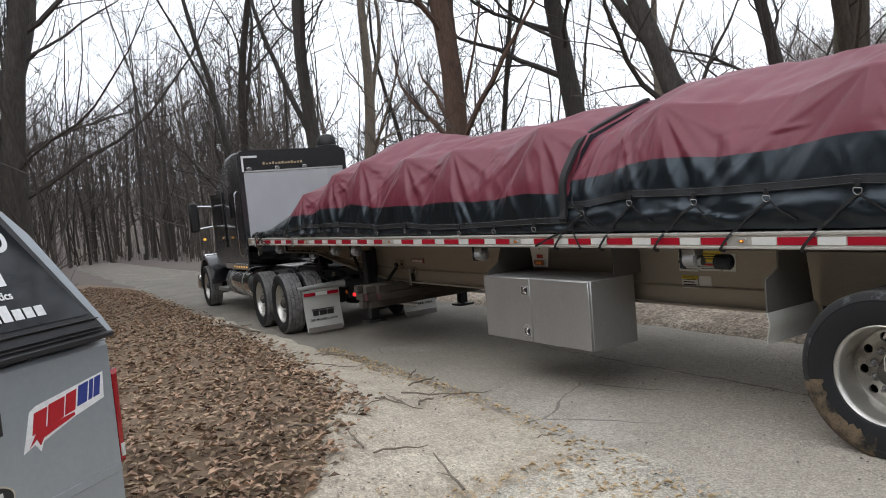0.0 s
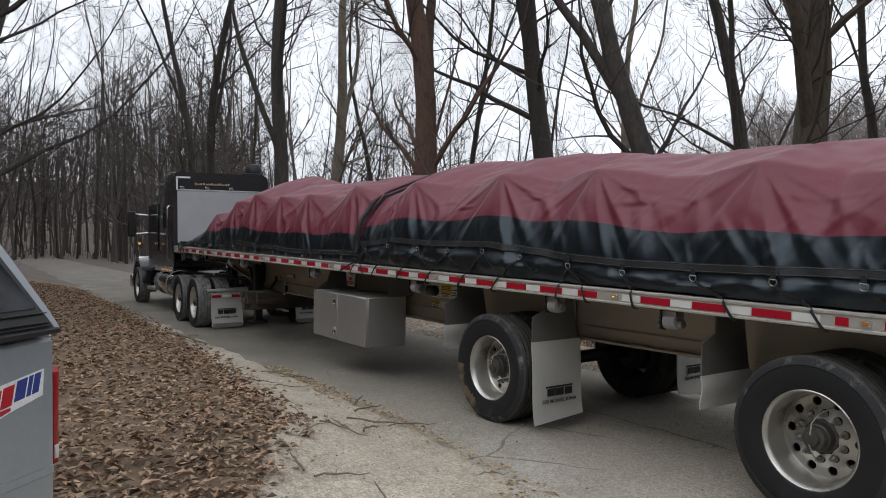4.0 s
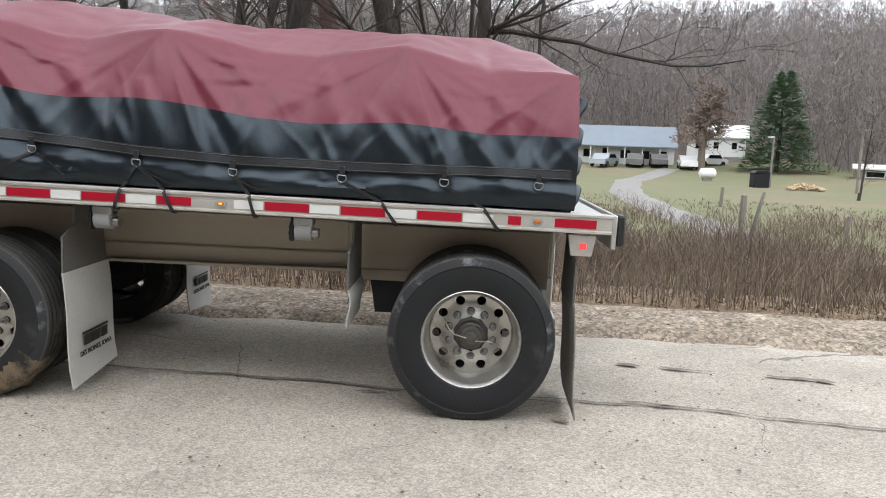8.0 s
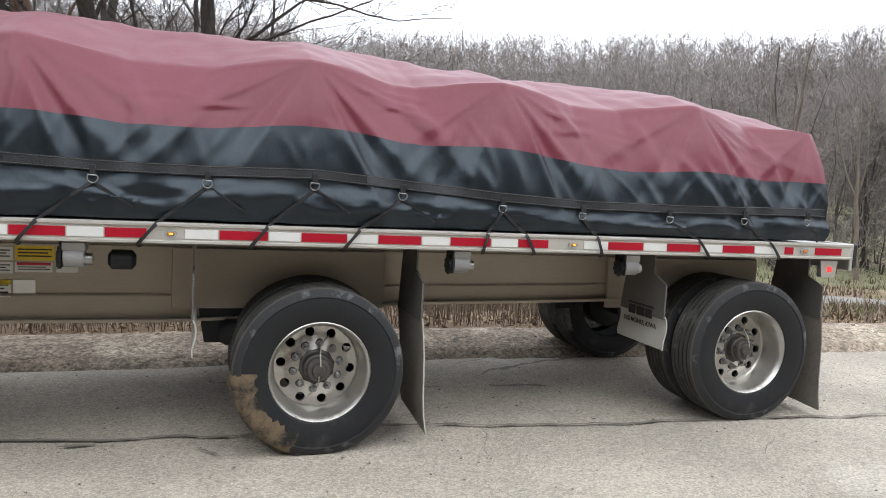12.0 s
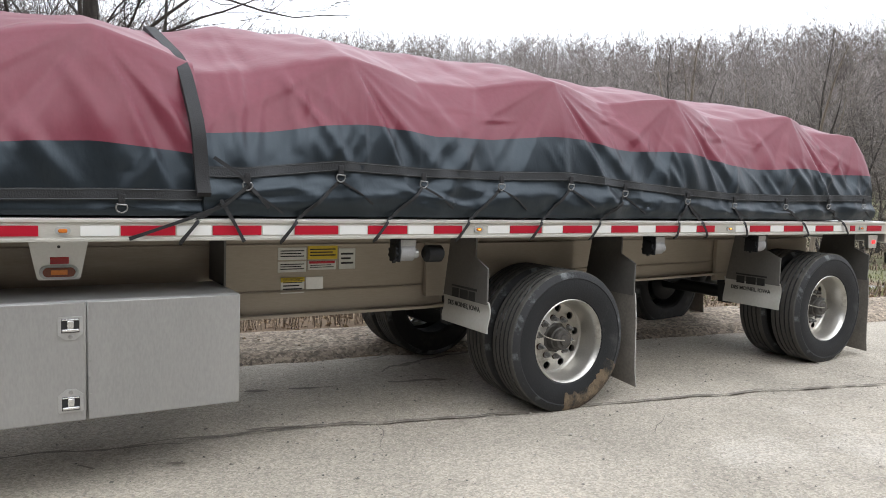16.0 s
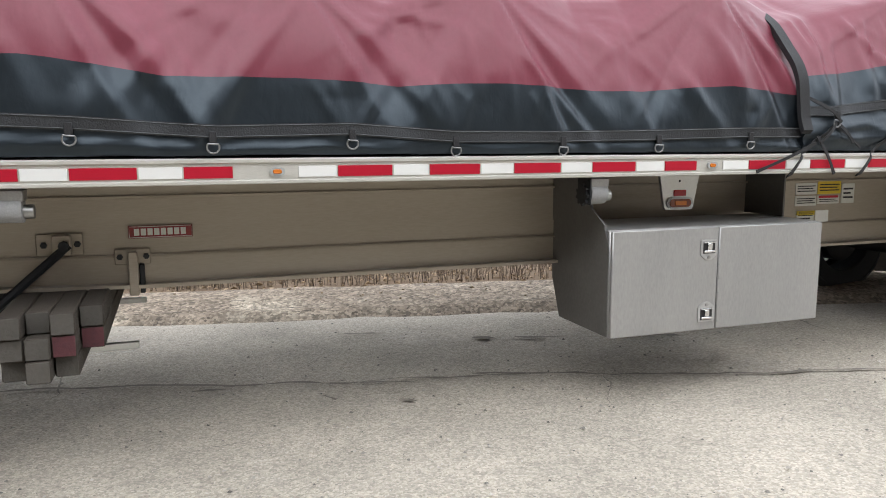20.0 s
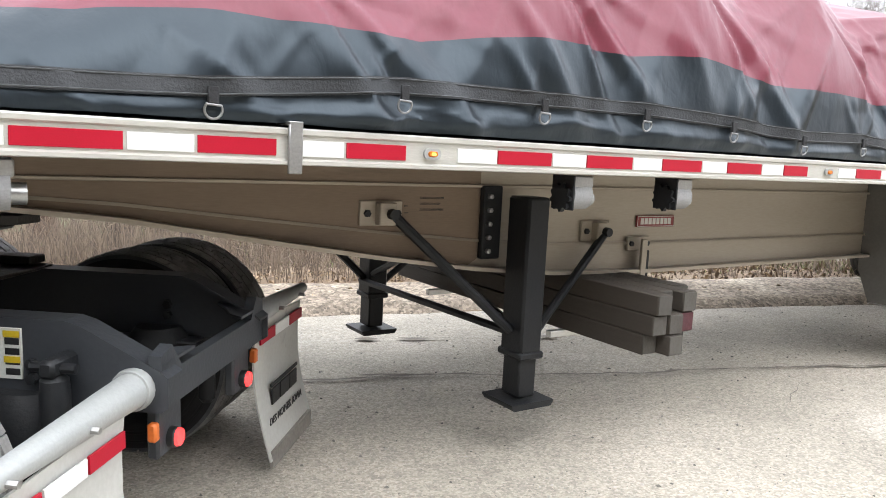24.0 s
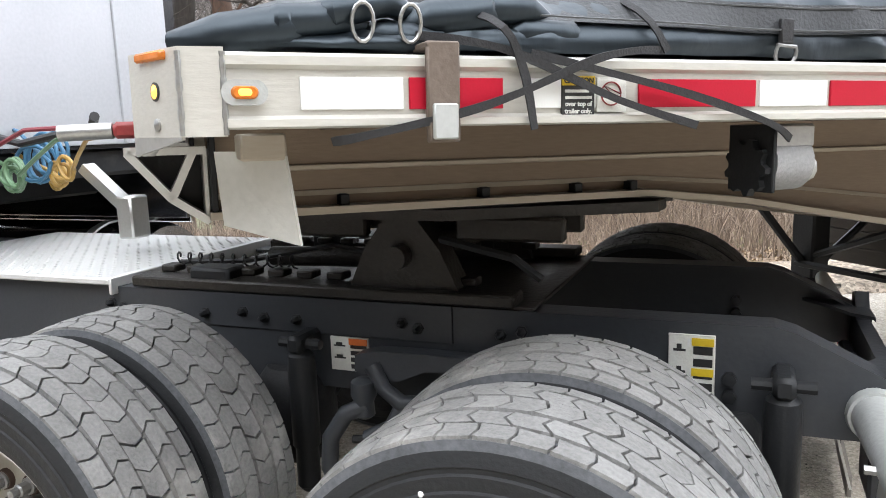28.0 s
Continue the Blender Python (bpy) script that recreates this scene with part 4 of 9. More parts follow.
    # unseen wooded slope added at the camera's back to dim reflections and side light
    for i in range(620):
        b, d = rnd.uniform(-168, -22), rnd.uniform(17, 60)
        x, y = d * math.cos(radians(b)), d * math.sin(radians(b))
        bare_tree(back, x, y, rnd.uniform(11, 17), rnd.uniform(0.09, 0.2), 16, 6, 0.5)
    tagged(new("woods", hillside.mesh("woods", M_HAZY_WOODS, smooth=False, fix=False)), "bare grey wood covering the far hillside, paled for haze", "woods", kind="stuff")
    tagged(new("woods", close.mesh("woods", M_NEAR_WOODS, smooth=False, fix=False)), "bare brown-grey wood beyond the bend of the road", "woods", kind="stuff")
    tagged(new("woods", back.mesh("woods", M_NEAR_WOODS, smooth=False, fix=False)), "unseen bare brown wood added behind the driveway to block light", "woods", kind="stuff")


far_woods()


def undergrowth():
    """Saplings and thin brush between the forest trees."""
    rnd = random.Random(14)
    s = Shape()
    count = 0
    while count < 4600:
        x = -13 - 75 * rnd.random() ** 1.3
        y = rnd.uniform(-26, 46)
        if (x > -66 and lerp(x, NEAR_EDGE) - 2.5 < y < lerp(x, FAR_EDGE) + 1.6) or (y < 0 and math.hypot(x, y) < 19):
            continue
        z, h = height(x, y) - 0.1, 0.7 + 5.5 * rnd.random() ** 2.2
        r = 0.006 + 0.0045 * h
        lx, ly = rnd.uniform(-0.34, 0.34) * h, rnd.uniform(-0.34, 0.34) * h
        m = Vector((x + lx * 0.25, y + ly * 0.25, z + h * 0.5))
        s.tube([(x, y, z), m, (x + lx, y + ly, z + h)], [r, r * 0.7, r * 0.25], 3, cap=False)
        for k in range(7):
            t = rnd.uniform(0.2, 0.95)
            p = Vector((x + lx * t * t, y + ly * t * t, z + h * t))
            q = p + Vector((rnd.uniform(-1, 1), rnd.uniform(-1, 1), rnd.uniform(0.2, 1.2))) * h * 0.2
            s.tube([p, q], [r * 0.5, r * 0.2], 3, cap=False)
        count += 1
    tagged(new("undergrowth", s.mesh("undergrowth", M_NEAR_WOODS, smooth=False, fix=False)), "thin bare saplings and brush under the trees", "undergrowth", kind="stuff")


undergrowth()


def brush():
    """Dry stems along the far verge."""
    rnd = random.Random(9)
    s = Shape()
    for i in range(13500):
        x = rnd.uniform(-9, 9.6) if i % 5 else rnd.uniform(-26, -9)
        f = lerp(x, FAR_EDGE)
        d = 0.85 + 7.5 * rnd.random() ** 1.6
        y = f + d
        b = math.degrees(math.atan2(y, x))
        if x > 2 and (off_drive(x, y) < 1.3 or rnd.random() < lerp(b, [(30, 0.85), (58, 0.75), (66, 0.2)])):
            continue
        k = 0.5 + 0.7 * noise.noise((x * 0.5, y * 0.6, 1)) + rnd.uniform(-0.3, 0.4)
        h = max(0.25, 1.15 * k) * lerp(d, [(1, 0.6), (2, 1), (9, 1.1)]) * lerp(x, [(-26, 0.5), (-9, 0.7), (-5, 1), (-1, 0.95), (2, 0.75), (10, 0.8)]) * lerp(b, [(56, 0.16), (64, 1)])
        z = height(x, y) - 0.03
        a, b = rnd.gauss(0, 0.22) * h, rnd.gauss(0, 0.22) * h
        w = rnd.uniform(0.002, 0.0065)
        m = Vector((x + a * 0.4, y + b * 0.4, z + h * 0.6))
        s.tube([(x, y, z), m, (x + a, y + b, z + h)], [w, w * 0.8, w * 0.4], 3, cap=False)
        if i % 2:
            q = m + Vector((rnd.uniform(-0.2, 0.2), rnd.uniform(-0.2, 0.2), rnd.uniform(0.05, 0.25)))
            s.tube([m, q], [w * 0.7, w * 0.4], 3, cap=False)
    # weeds and thin bushes on both sides of the drive
    for i in range(9000):
        x, y = polar(rnd.uniform(59, 84), 13 + 20 * rnd.random() ** 1.4)
        if off_drive(x, y) < 1.2 or noise.noise((x * 0.3, y * 0.3, 9)) + rnd.uniform(-0.25, 0.25) < -0.02:
            continue
        h, z = rnd.uniform(0.2, 0.75) + 0.7 * max(0.0, noise.noise((x * 0.55, y * 0.55, 4))), height(x, y) - 0.03
        m = Vector((x + rnd.gauss(0, 0.1) * h, y + rnd.gauss(0, 0.1) * h, z + h * 0.6))
        s.tube([(x, y, z), m, m + Vector((rnd.gauss(0, 0.25) * h, rnd.gauss(0, 0.25) * h, h * 0.45))], [0.006, 0.005, 0.003], 3, cap=False)
        for k in range(2):
            s.tube([m, m + Vector((rnd.uniform(-0.4, 0.4), rnd.uniform(-0.4, 0.4), rnd.uniform(0.1, 0.5))) * h], [0.004, 0.0025], 3, cap=False)
    tagged(new("dry_brush", s.mesh("dry_brush", M_STEM, smooth=False, fix=False)), "dense dry brown weed stems along the road verge", "brush", kind="stuff")


brush()


def grass():
    """Tufts of short new grass and dead blades over the field."""
    rnd = random.Random(57)
    v, f, mats = [], [], []
    for i in range(15000):
        b, d = (rnd.uniform(14, 100), 11 + 34 * rnd.random() ** 1.5) if i % 5 < 3 else (rnd.uniform(5, 66), rnd.uniform(6, 15))
        x, y = polar(b, d)
        if y < lerp(x, FAR_EDGE) + 0.7 or off_drive(x, y) < 1.3:
            continue
        z = height(x, y) - 0.02
        dead = rnd.random() < (0.45 if i % 5 < 3 else 0.6) + 0.5 * noise.noise((x * 0.25, y * 0.25, 6))
        for k in range(4):
            a, h = rnd.uniform(0, 6.3), rnd.uniform(0.05, 0.16) * (1.6 if dead else 1) * (1 if i % 5 < 3 else 0.4)
            px, py = x + rnd.uniform(-0.15, 0.15), y + rnd.uniform(-0.15, 0.15)
            o = len(v)
            v += [(px - 0.02 * math.sin(a), py + 0.02 * math.cos(a), z), (px + 0.02 * math.sin(a), py - 0.02 * math.cos(a), z), (px + h * 0.6 * math.cos(a), py + h * 0.6 * math.sin(a), z + h)]
            f.append((o, o + 1, o + 2))
            mats.append(1 if dead else 0)
    s = Shape()
    s.v, s.f, s.m = v, f, mats
    tagged(new("grass", s.mesh("grass", [M_GRASS, M_STEM], smooth=False, fix=False)), "short spring grass with dead tufts in the field", "grass", kind="stuff")


grass()


def litter(name, mat, label, count, spot, size, seed, lift=0.02):
    """Small curled leaves lying on the ground, one folded quad each."""
    rnd = random.Random(seed)
    s = Shape()
    v, f = [], []
    n = 0
    while n < count:
        x, y = spot(rnd)
        z = height(x, y) + rnd.uniform(0, lift) + (0.014 if (lerp(x, NEAR_EDGE) < y < lerp(x, FAR_EDGE) or x > -4.2 and y < 3.4) else 0.004)
        a, w = rnd.uniform(0, 6.3), size * rnd.uniform(0.5, 1.3)
        c, sn = math.cos(a), math.sin(a)
        t = rnd.uniform(0.1, 1.0) * w
        o = len(v)
        u = rnd.uniform(-0.3, 0.5) * w
        v += [(x - c * w, y - sn * w, z + u * 0.5), (x - sn * w * 0.55, y + c * w * 0.55, z + t), (x + c * w, y + sn * w, z + max(u, 0)), (x + sn * w * 0.55, y - c * w * 0.55, z + t * 0.8)]
        f += [(o, o + 1, o + 2), (o, o + 2, o + 3)]
        n += 1
    s.v, s.f, s.m = v, f, [0] * len(f)
    tagged(new(name, s.mesh(name, mat, smooth=False, fix=False)), label, "leaves", kind="stuff")


def bank(rnd):
    while True:
        x = -4.2 - 22 * rnd.random() ** 1.35
        lim = lerp(x, [(-30, 4.7), (-20, 4.05), (-11, 3.3), (-7.6, 2.7), (-5.9, 2.4), (-4.6, 1.5), (-4.2, 1.0)])
        y = lim + 0.15 * rnd.gauss(0, 1) - 4.2 * rnd.random() ** 1.1
        if y < lim + 0.3:
            return x, y


def verge(rnd):
    x = rnd.uniform(-18, 14)
    return x, lerp(x, FAR_EDGE) + 0.05 + 1.8 * rnd.random() ** 1.5


def apron(rnd):
    x = -9.5 + 8.5 * rnd.random()
    lim = lerp(x, [(-20, 4.1), (-11, 3.3), (-7.6, 2.7), (-5.9, 2.2), (-4.6, 1.2), (-3.5, 0.4), (0, -1)])
    return x, lim + (lerp(x, NEAR_EDGE) + 0.35 - lim) * rnd.random() ** 0.7


litter("leaf_litter", M_LEAF, "thick layer of fallen brown leaves on the bank", 24000, bank, 0.036, 21, 0.075)
litter("pale_leaf_litter", M_LEAF_PALE, "scattered pale dry leaves", 8000, bank, 0.034, 22, 0.085)
litter("verge_leaves", M_LEAF_PALE, "pale leaves and grass along the far verge", 7500, verge, 0.032, 23, 0.03)
litter("wood_chips", M_CHIP, "pale wood chips and bark strewn by the road edge", 4200, apron, 0.024, 24, 0.01)


def stick(x, y, ln, turn, r, bend):
    """A dead twig lying on the ground."""
    ob = thing("twig", "dead twig lying by the road edge", "twig", "fallen twigs")
    c, s = math.cos(radians(turn)), math.sin(radians(turn))
    pts = []
    for k in range(6):
        u = (k / 5 - 0.5) * ln
        o = bend * math.sin(k * 1.1)
        px, py = x + c * u - s * o, y + s * u + c * o
        pts.append((px, py, max(height(px, py), 0) + 0.05 + r + 0.01 * (k % 2)))
    part("stem", Shape().tube(pts, [r, r * 0.95, r * 0.9, r * 0.8, r * 0.65, r * 0.4], 6), M_BARK_PALE, ob)
    part("side_shoot", Shape().tube([pts[2], (pts[2][0] + 0.1 * ln * c - 0.12 * ln * s, pts[2][1] + 0.1 * ln * s + 0.12 * ln * c, pts[2][2] + 0.02)], [r * 0.5, r * 0.25], 5), M_BARK_PALE, ob)


RNDS = random.Random(17)
stick(-12.3, 3.45, 1.3, 12, 0.03, 0.06)
for k in range(26):
    x = RNDS.uniform(-9, -3.2)
    lim = lerp(x, [(-11, 3.1), (-7.6, 2.5), (-5.9, 1.9), (-4.6, 1.0), (-3.2, 0.3)])
    stick(x, lim + (lerp(x, NEAR_EDGE) + 0.3 - lim) * RNDS.random(), RNDS.uniform(0.2, 0.65), RNDS.uniform(0, 180), RNDS.uniform(0.004, 0.01), RNDS.uniform(0.0, 0.04))


# ---- wheels ----
def tyre_shape(r=0.505, half=0.135, bead=0.29, ribs=4):
    s = Shape()
    prof = [(bead, -half * 0.75), (bead + 0.02, -half * 0.9), (bead + 0.07, -half), (r - 0.09, -half * 1.03), (r - 0.06, -half * 1.0), (r - 0.052, -half * 1.03), (r - 0.03, -half * 0.97), (r - 0.008, -half * 0.86)]
    w = half * 0.84
    for k in range(ribs + 1):
        a, b = -w + 2 * w * k / (ribs + 1), -w + 2 * w * (k + 1) / (ribs + 1)
        g = 0.006
        prof += [(r, a + g), (r, b - g)]
        if k < ribs:
            prof += [(r - 0.013, b - g * 0.7), (r - 0.013, b + g * 0.7)]
    prof += [(p, -q) for p, q in prof[7::-1]]
    prof = prof + [prof[0]]
    s.lathe(prof, 72, cap=False)
    low = [min(a[0], b[0]) for a, b in zip(prof, prof[1:])]
    s.m = [1 if low[i // 72] > r - 0.01 else 2 if low[i // 72] > r - 0.056 else 0 for i in range(len(s.f))]
    return s


def rim_shape(deep=True):
    """A dished wheel with ten hand holes; the outer face looks to -y."""
    s = Shape()
    fl = -0.118
    d = 0.075 if deep else -0.1
    s.lathe([(0.268, 0.14), (0.262, d + 0.015), (0.255, d + 0.012), (0.252, d), (0.262, d - 0.012), (0.272, fl + 0.04), (0.286, fl + 0.012), (0.297, fl), (0.303, fl + 0.004), (0.303, fl + 0.014), (0.29, fl + 0.03), (0.281, 0.02), (0.281, 0.14)], 48, cap=False)
    n, holes, r0, r1, rh, rc = 20, 10, 0.105, 0.256, 0.0285, 0.212
    for k in range(holes):
        c = 2 * math.pi * (k + 0.5) / holes
        half = math.pi / holes
        inner, outer = [], []
        for i in range(n):
            t = 2 * math.pi * i / n
            hx, hy = rc + rh * math.cos(t), rh * math.sin(t)
            px, py = hx, hy
            lo, hi = 0.0, 0.2
            for _ in range(40):
                mid = (lo + hi) / 2
                qx, qy = hx + mid * math.cos(t), hy + mid * math.sin(t)
                rr, aa = math.hypot(qx, qy), math.atan2(qy, qx)
                if rr > r1 or rr < r0 or abs(aa) > half:
                    hi = mid
                else:
                    lo = mid
            px, py = hx + lo * math.cos(t), hy + lo * math.sin(t)
            inner.append((hx, hy))
            outer.append((px, py))
        rot = lambda p: (p[0] * math.cos(c) - p[1] * math.sin(c), p[0] * math.sin(c) + p[1] * math.cos(c))
        dish = lambda p: d - 0.035 * max(0.0, (0.2 - math.hypot(*p)) / 0.09) ** 1.0 * (1 if deep else 0.4)
        v = [(rot(p)[0], dish(p), rot(p)[1]) for p in outer] + [(rot(p)[0], dish(p), rot(p)[1]) for p in inner] + [(rot(p)[0], dish(p) + 0.02, rot(p)[1]) for p in inner]
        f = [(i, (i + 1) % n, n + (i + 1) % n, n + i) for i in range(n)] + [(n + i, n + (i + 1) % n, 2 * n + (i + 1) % n, 2 * n + i) for i in range(n)]
        s.add(v, f)
    return s


def nut_shape():
    s = Shape()
    s.lathe([(0.027, 0.012), (0.0255, -0.001), (0.023, -0.0015)], 12, mat=1, cap=False)
    s.lathe([(0.0225, 0.0), (0.0225, -0.006), (0.0165, -0.008), (0.0165, -0.03), (0.012, -0.034), (0.011, -0.052), (0.0, -0.053)], 8)
    return s


def hub_shape():
    s = Shape()
    return s.lathe([(0.108, 0.05), (0.106, -0.03), (0.09, -0.038), (0.086, -0.07), (0.084, -0.085), (0.074, -0.09), (0.072, -0.125), (0.066, -0.132), (0.045, -0.134), (0.04, -0.15), (0.03, -0.153), (0.0, -0.153)], 28)


def band_patch(r, half, a0, a1, out=0.004):
    """A crust lying over part of a tyre's shoulder and side."""
    s, v = Shape(), []
    prof = [(r - 0.13, -half * 1.0), (r - 0.06, -half * 1.03), (r - 0.02, -half * 0.93), (r + 0.001, -half * 0.8), (r + 0.002, -half * 0.2), (r, half * 0.3)]
    n = 28
    for i in range(n + 1):
        t = i / n
        a = a0 + (a1 - a0) * t
        for j, (p, q) in enumerate(prof):
            e = (0.0 if (i in (0, n) or j in (0, len(prof) - 1)) else out) - 0.006 * (i in (0, n))
            sh = 0.05 * noise.noise((a * 11, j * 0.9, 2)) + 0.025 * noise.noise((a * 40, j, 5)) if j in (0, len(prof) - 1) else 0
            v.append(((p + e + sh) * math.cos(a), q - (0.004 if j < 2 else 0), (p + e + sh) * math.sin(a)))
    m = len(prof)
    f = [(i * m + j, i * m + j + 1, (i + 1) * m + j + 1, (i + 1) * m + j) for i in range(n) for j in range(m - 1)]
    return s.add(v, f)


ME_TYRE = tyre_shape().mesh("tyre", [M_TYRE, M_TREAD_DUSTY, M_SCUFF], angle=30)
ME_RIM = rim_shape().mesh("wheel", M_WHEEL, angle=35, weld=0.0002)
ME_NUT = nut_shape().mesh("lug_nut", [M_RING, M_RUST])
ME_HUB = hub_shape().mesh("hub", M_HUB)
ME_DRUM = Shape().lathe([(0.0, 0.0), (0.2, 0.0), (0.205, 0.01), (0.205, 0.24), (0.19, 0.25), (0.0, 0.25)], 30).mesh("brake_drum", M_BLACK_STEEL)


def dual_wheel(parent, x, y, z, right=False, mud=None):
    """A pair of tyres on one hub; the outer face at y looks away from the axle."""
    rot = pose(x, y, z, 0, 0, 180 if right else 0)
    w = part("wheel", ME_RIM, None, parent, "dished aluminium wheel with ten hand holes", at=rot)
    part("tyre", ME_TYRE, None, w)
    part("inner_tyre", ME_TYRE, None, w, at=(0, 0.335, 0))
    part("brake_drum", ME_DRUM, None, w, at=(0, 0.17, 0))
    part("hub", ME_HUB, None, w, at=(0, 0.07, 0))
    for k in range(10):
        a = 2 * math.pi * k / 10
        part("lug_nut", ME_NUT, None, w, at=(0.14 * math.cos(a), 0.049, 0.14 * math.sin(a)))
    if not right:
        part("inflation_hose", Shape().tube([(-0.03, -0.1, 0), (-0.1, -0.075, -0.008), (-0.145, -0.01, 0.0), (-0.175, 0.03, 0.03), (-0.19, 0.055, 0.05)], 0.0042, 6), M_AIR_HOSE, w)
        part("inflation_hose", Shape().tube([(0.03, -0.1, 0), (0.1, -0.06, 0.008), (0.15, 0.02, 0.0), (0.19, 0.06, -0.02)], 0.0042, 6), M_AIR_HOSE, w)
    if mud:
        part("dried_mud", band_patch(0.505, 0.135, *mud), M_MUD, w, "crust of tan dried mud", angle=60)
    return w


# ---- the trailer: x runs to the rear, -y is its left side ----
DECK_TOP, RAIL_BOTTOM, SIDE = 1.305, 1.18, -1.295
NOSE, TAIL = 0.12, 14.6
trailer = thing("flatbed_trailer", "aluminium spread-axle flatbed trailer with red and white reflective tape", "trailer")


def rails():
    for side, nm in ((-1, "near"), (1, "far")):
        o = [(side * 1.1, 1.29), (side * 1.262, 1.29), (side * 1.268, 1.3), (side * 1.29, 1.3), (side * 1.3, 1.294), (side * 1.3, 1.281), (side * 1.29, 1.275), (side * 1.29, 1.206), (side * 1.303, 1.2), (side * 1.303, 1.189), (side * 1.295, 1.186), (side * 1.262, 1.186), (side * 1.258, 1.192), (side * 1.258, 1.262), (side * 1.1, 1.268)]
        part("side_rail", Shape().slab(o, "x", 0.3, TAIL), M_RAIL, trailer, angle=20)
    part("deck", Shape().box(0.2, TAIL - 0.02, -1.1, 1.1, 1.262, 1.288, 0.004), M_ALU, trailer)
    for side in (-1, 1):
        ob = Shape().slab([(0.3, side * 1.296), (0.235, side * 1.292), (0.166, side * 1.14), (0.18, side * 1.13), (0.25, side * 1.27), (0.3, side * 1.275)], "z", 1.176, 1.306)
        cc = part("corner_casting", ob, M_RAIL, trailer, "welded chamfered nose corner")
        for px, py in ((0.298, 1.297), (0.236, 1.294)):
            rnd = random.Random(4)
            part("weld_bead", Shape().tube([(px, side * py, 1.178 + 0.0045 * k) for k in range(28)], [0.0035 + 0.002 * rnd.random() for k in range(28)], 6), M_STEEL, cc)
        part("corner_skirt", Shape().loft([[(0.235, side * 1.29, 1.172), (0.166, side * 1.138, 1.146), (0.166, side * 1.138, 1.18), (0.235, side * 1.29, 1.18)], [(0.24, side * 1.286, 1.172), (0.171, side * 1.134, 1.146), (0.171, side * 1.134, 1.18), (0.24, side * 1.286, 1.18)]]), M_ALU, cc)
    nose = Shape().box(0.17, 0.2, -1.13, 1.13, 1.146, 1.306, 0.006)
    part("nose_plate", nose, M_ALU, trailer)
    part("tail_plate", Shape().box(TAIL, TAIL + 0.03, -1.29, 1.29, 1.1, 1.3, 0.006), M_ALU, trailer)
    for k, x in enumerate(np.arange(0.6, 14.4, 0.61)):
        part("cross_member", Shape().box(x - 0.03, x + 0.03, -1.25, 1.25, 1.187, 1.26, 0.004), M_ALU_DIRTY_SHADED, trailer)


rails()

TAPE = [(0.41, 0.575, 1), (0.585, 0.75, 0), (0.80, 0.99, 1), (1.02, 1.285, 0), (1.295, 1.465, 1), (1.475, 1.745, 0), (1.755, 1.935, 1), (1.945, 2.18, 0), (2.26, 2.405, 1), (2.415, 2.635, 0)]
for a in (2.84, 5.29, 7.63, 9.985, 12.4):
    seq = []
    x = a
    for k in range(5):
        seq.append((x + 0.005, x + 0.178, 1))
        e = x + 0.178 + (0.265 if k < 4 else 0.21)
        if not (a == 12.4 and k > 2):
            seq.append((x + 0.185, e, 0))
        x = x + 0.178 + 0.267
        if a == 12.4 and k == 3:
            break
    TAPE += seq
TAPE += [(14.0, 14.075, 0), (14.27, 14.51, 0)]
for a, b, white in TAPE:
    ob = Shape().box(a, b, SIDE - 0.0, SIDE + 0.008, 1.214, 1.264, 0.001)
    part("reflective_tape", ob, M_TAPE_WHITE if white else M_TAPE_RED, trailer)


def oval(x, z, a, b, n=24):
    """A lozenge with round ends."""
    return [(x + (a - b) * (1 if math.cos(t) > 0 else -1) + b * math.cos(t), z + b * math.sin(t)) for t in np.linspace(0.01, 2 * math.pi + 0.01, n, endpoint=False)]


def lamp(x, lit):
    base = part("marker_light", Shape().slab(oval(x, 1.24, 0.034, 0.019), "y", SIDE - 0.007, SIDE + 0.004), M_TUBE, trailer)
    part("lens", Shape().loft([[(p, SIDE - 0.005, q) for p, q in oval(x, 1.24, 0.021, 0.0105)], [(p, SIDE - 0.013, q) for p, q in oval(x, 1.24, 0.017, 0.0075)]]), M_AMBER_OFF, base)
    if lit:
        part("bulb", Shape().loft([[(p, SIDE - 0.012, q) for p, q in oval(x, 1.24, 0.0115, 0.0062)], [(p, SIDE - 0.0145, q) for p, q in oval(x, 1.24, 0.008, 0.0042)]]), M_AMBER, base, "glowing amber bulb")


for x, lit in ((0.327, True), (2.738, True), (5.2, False), (7.56, False), (9.92, True), (12.33, True), (14.17, False)):
    lamp(x, lit)

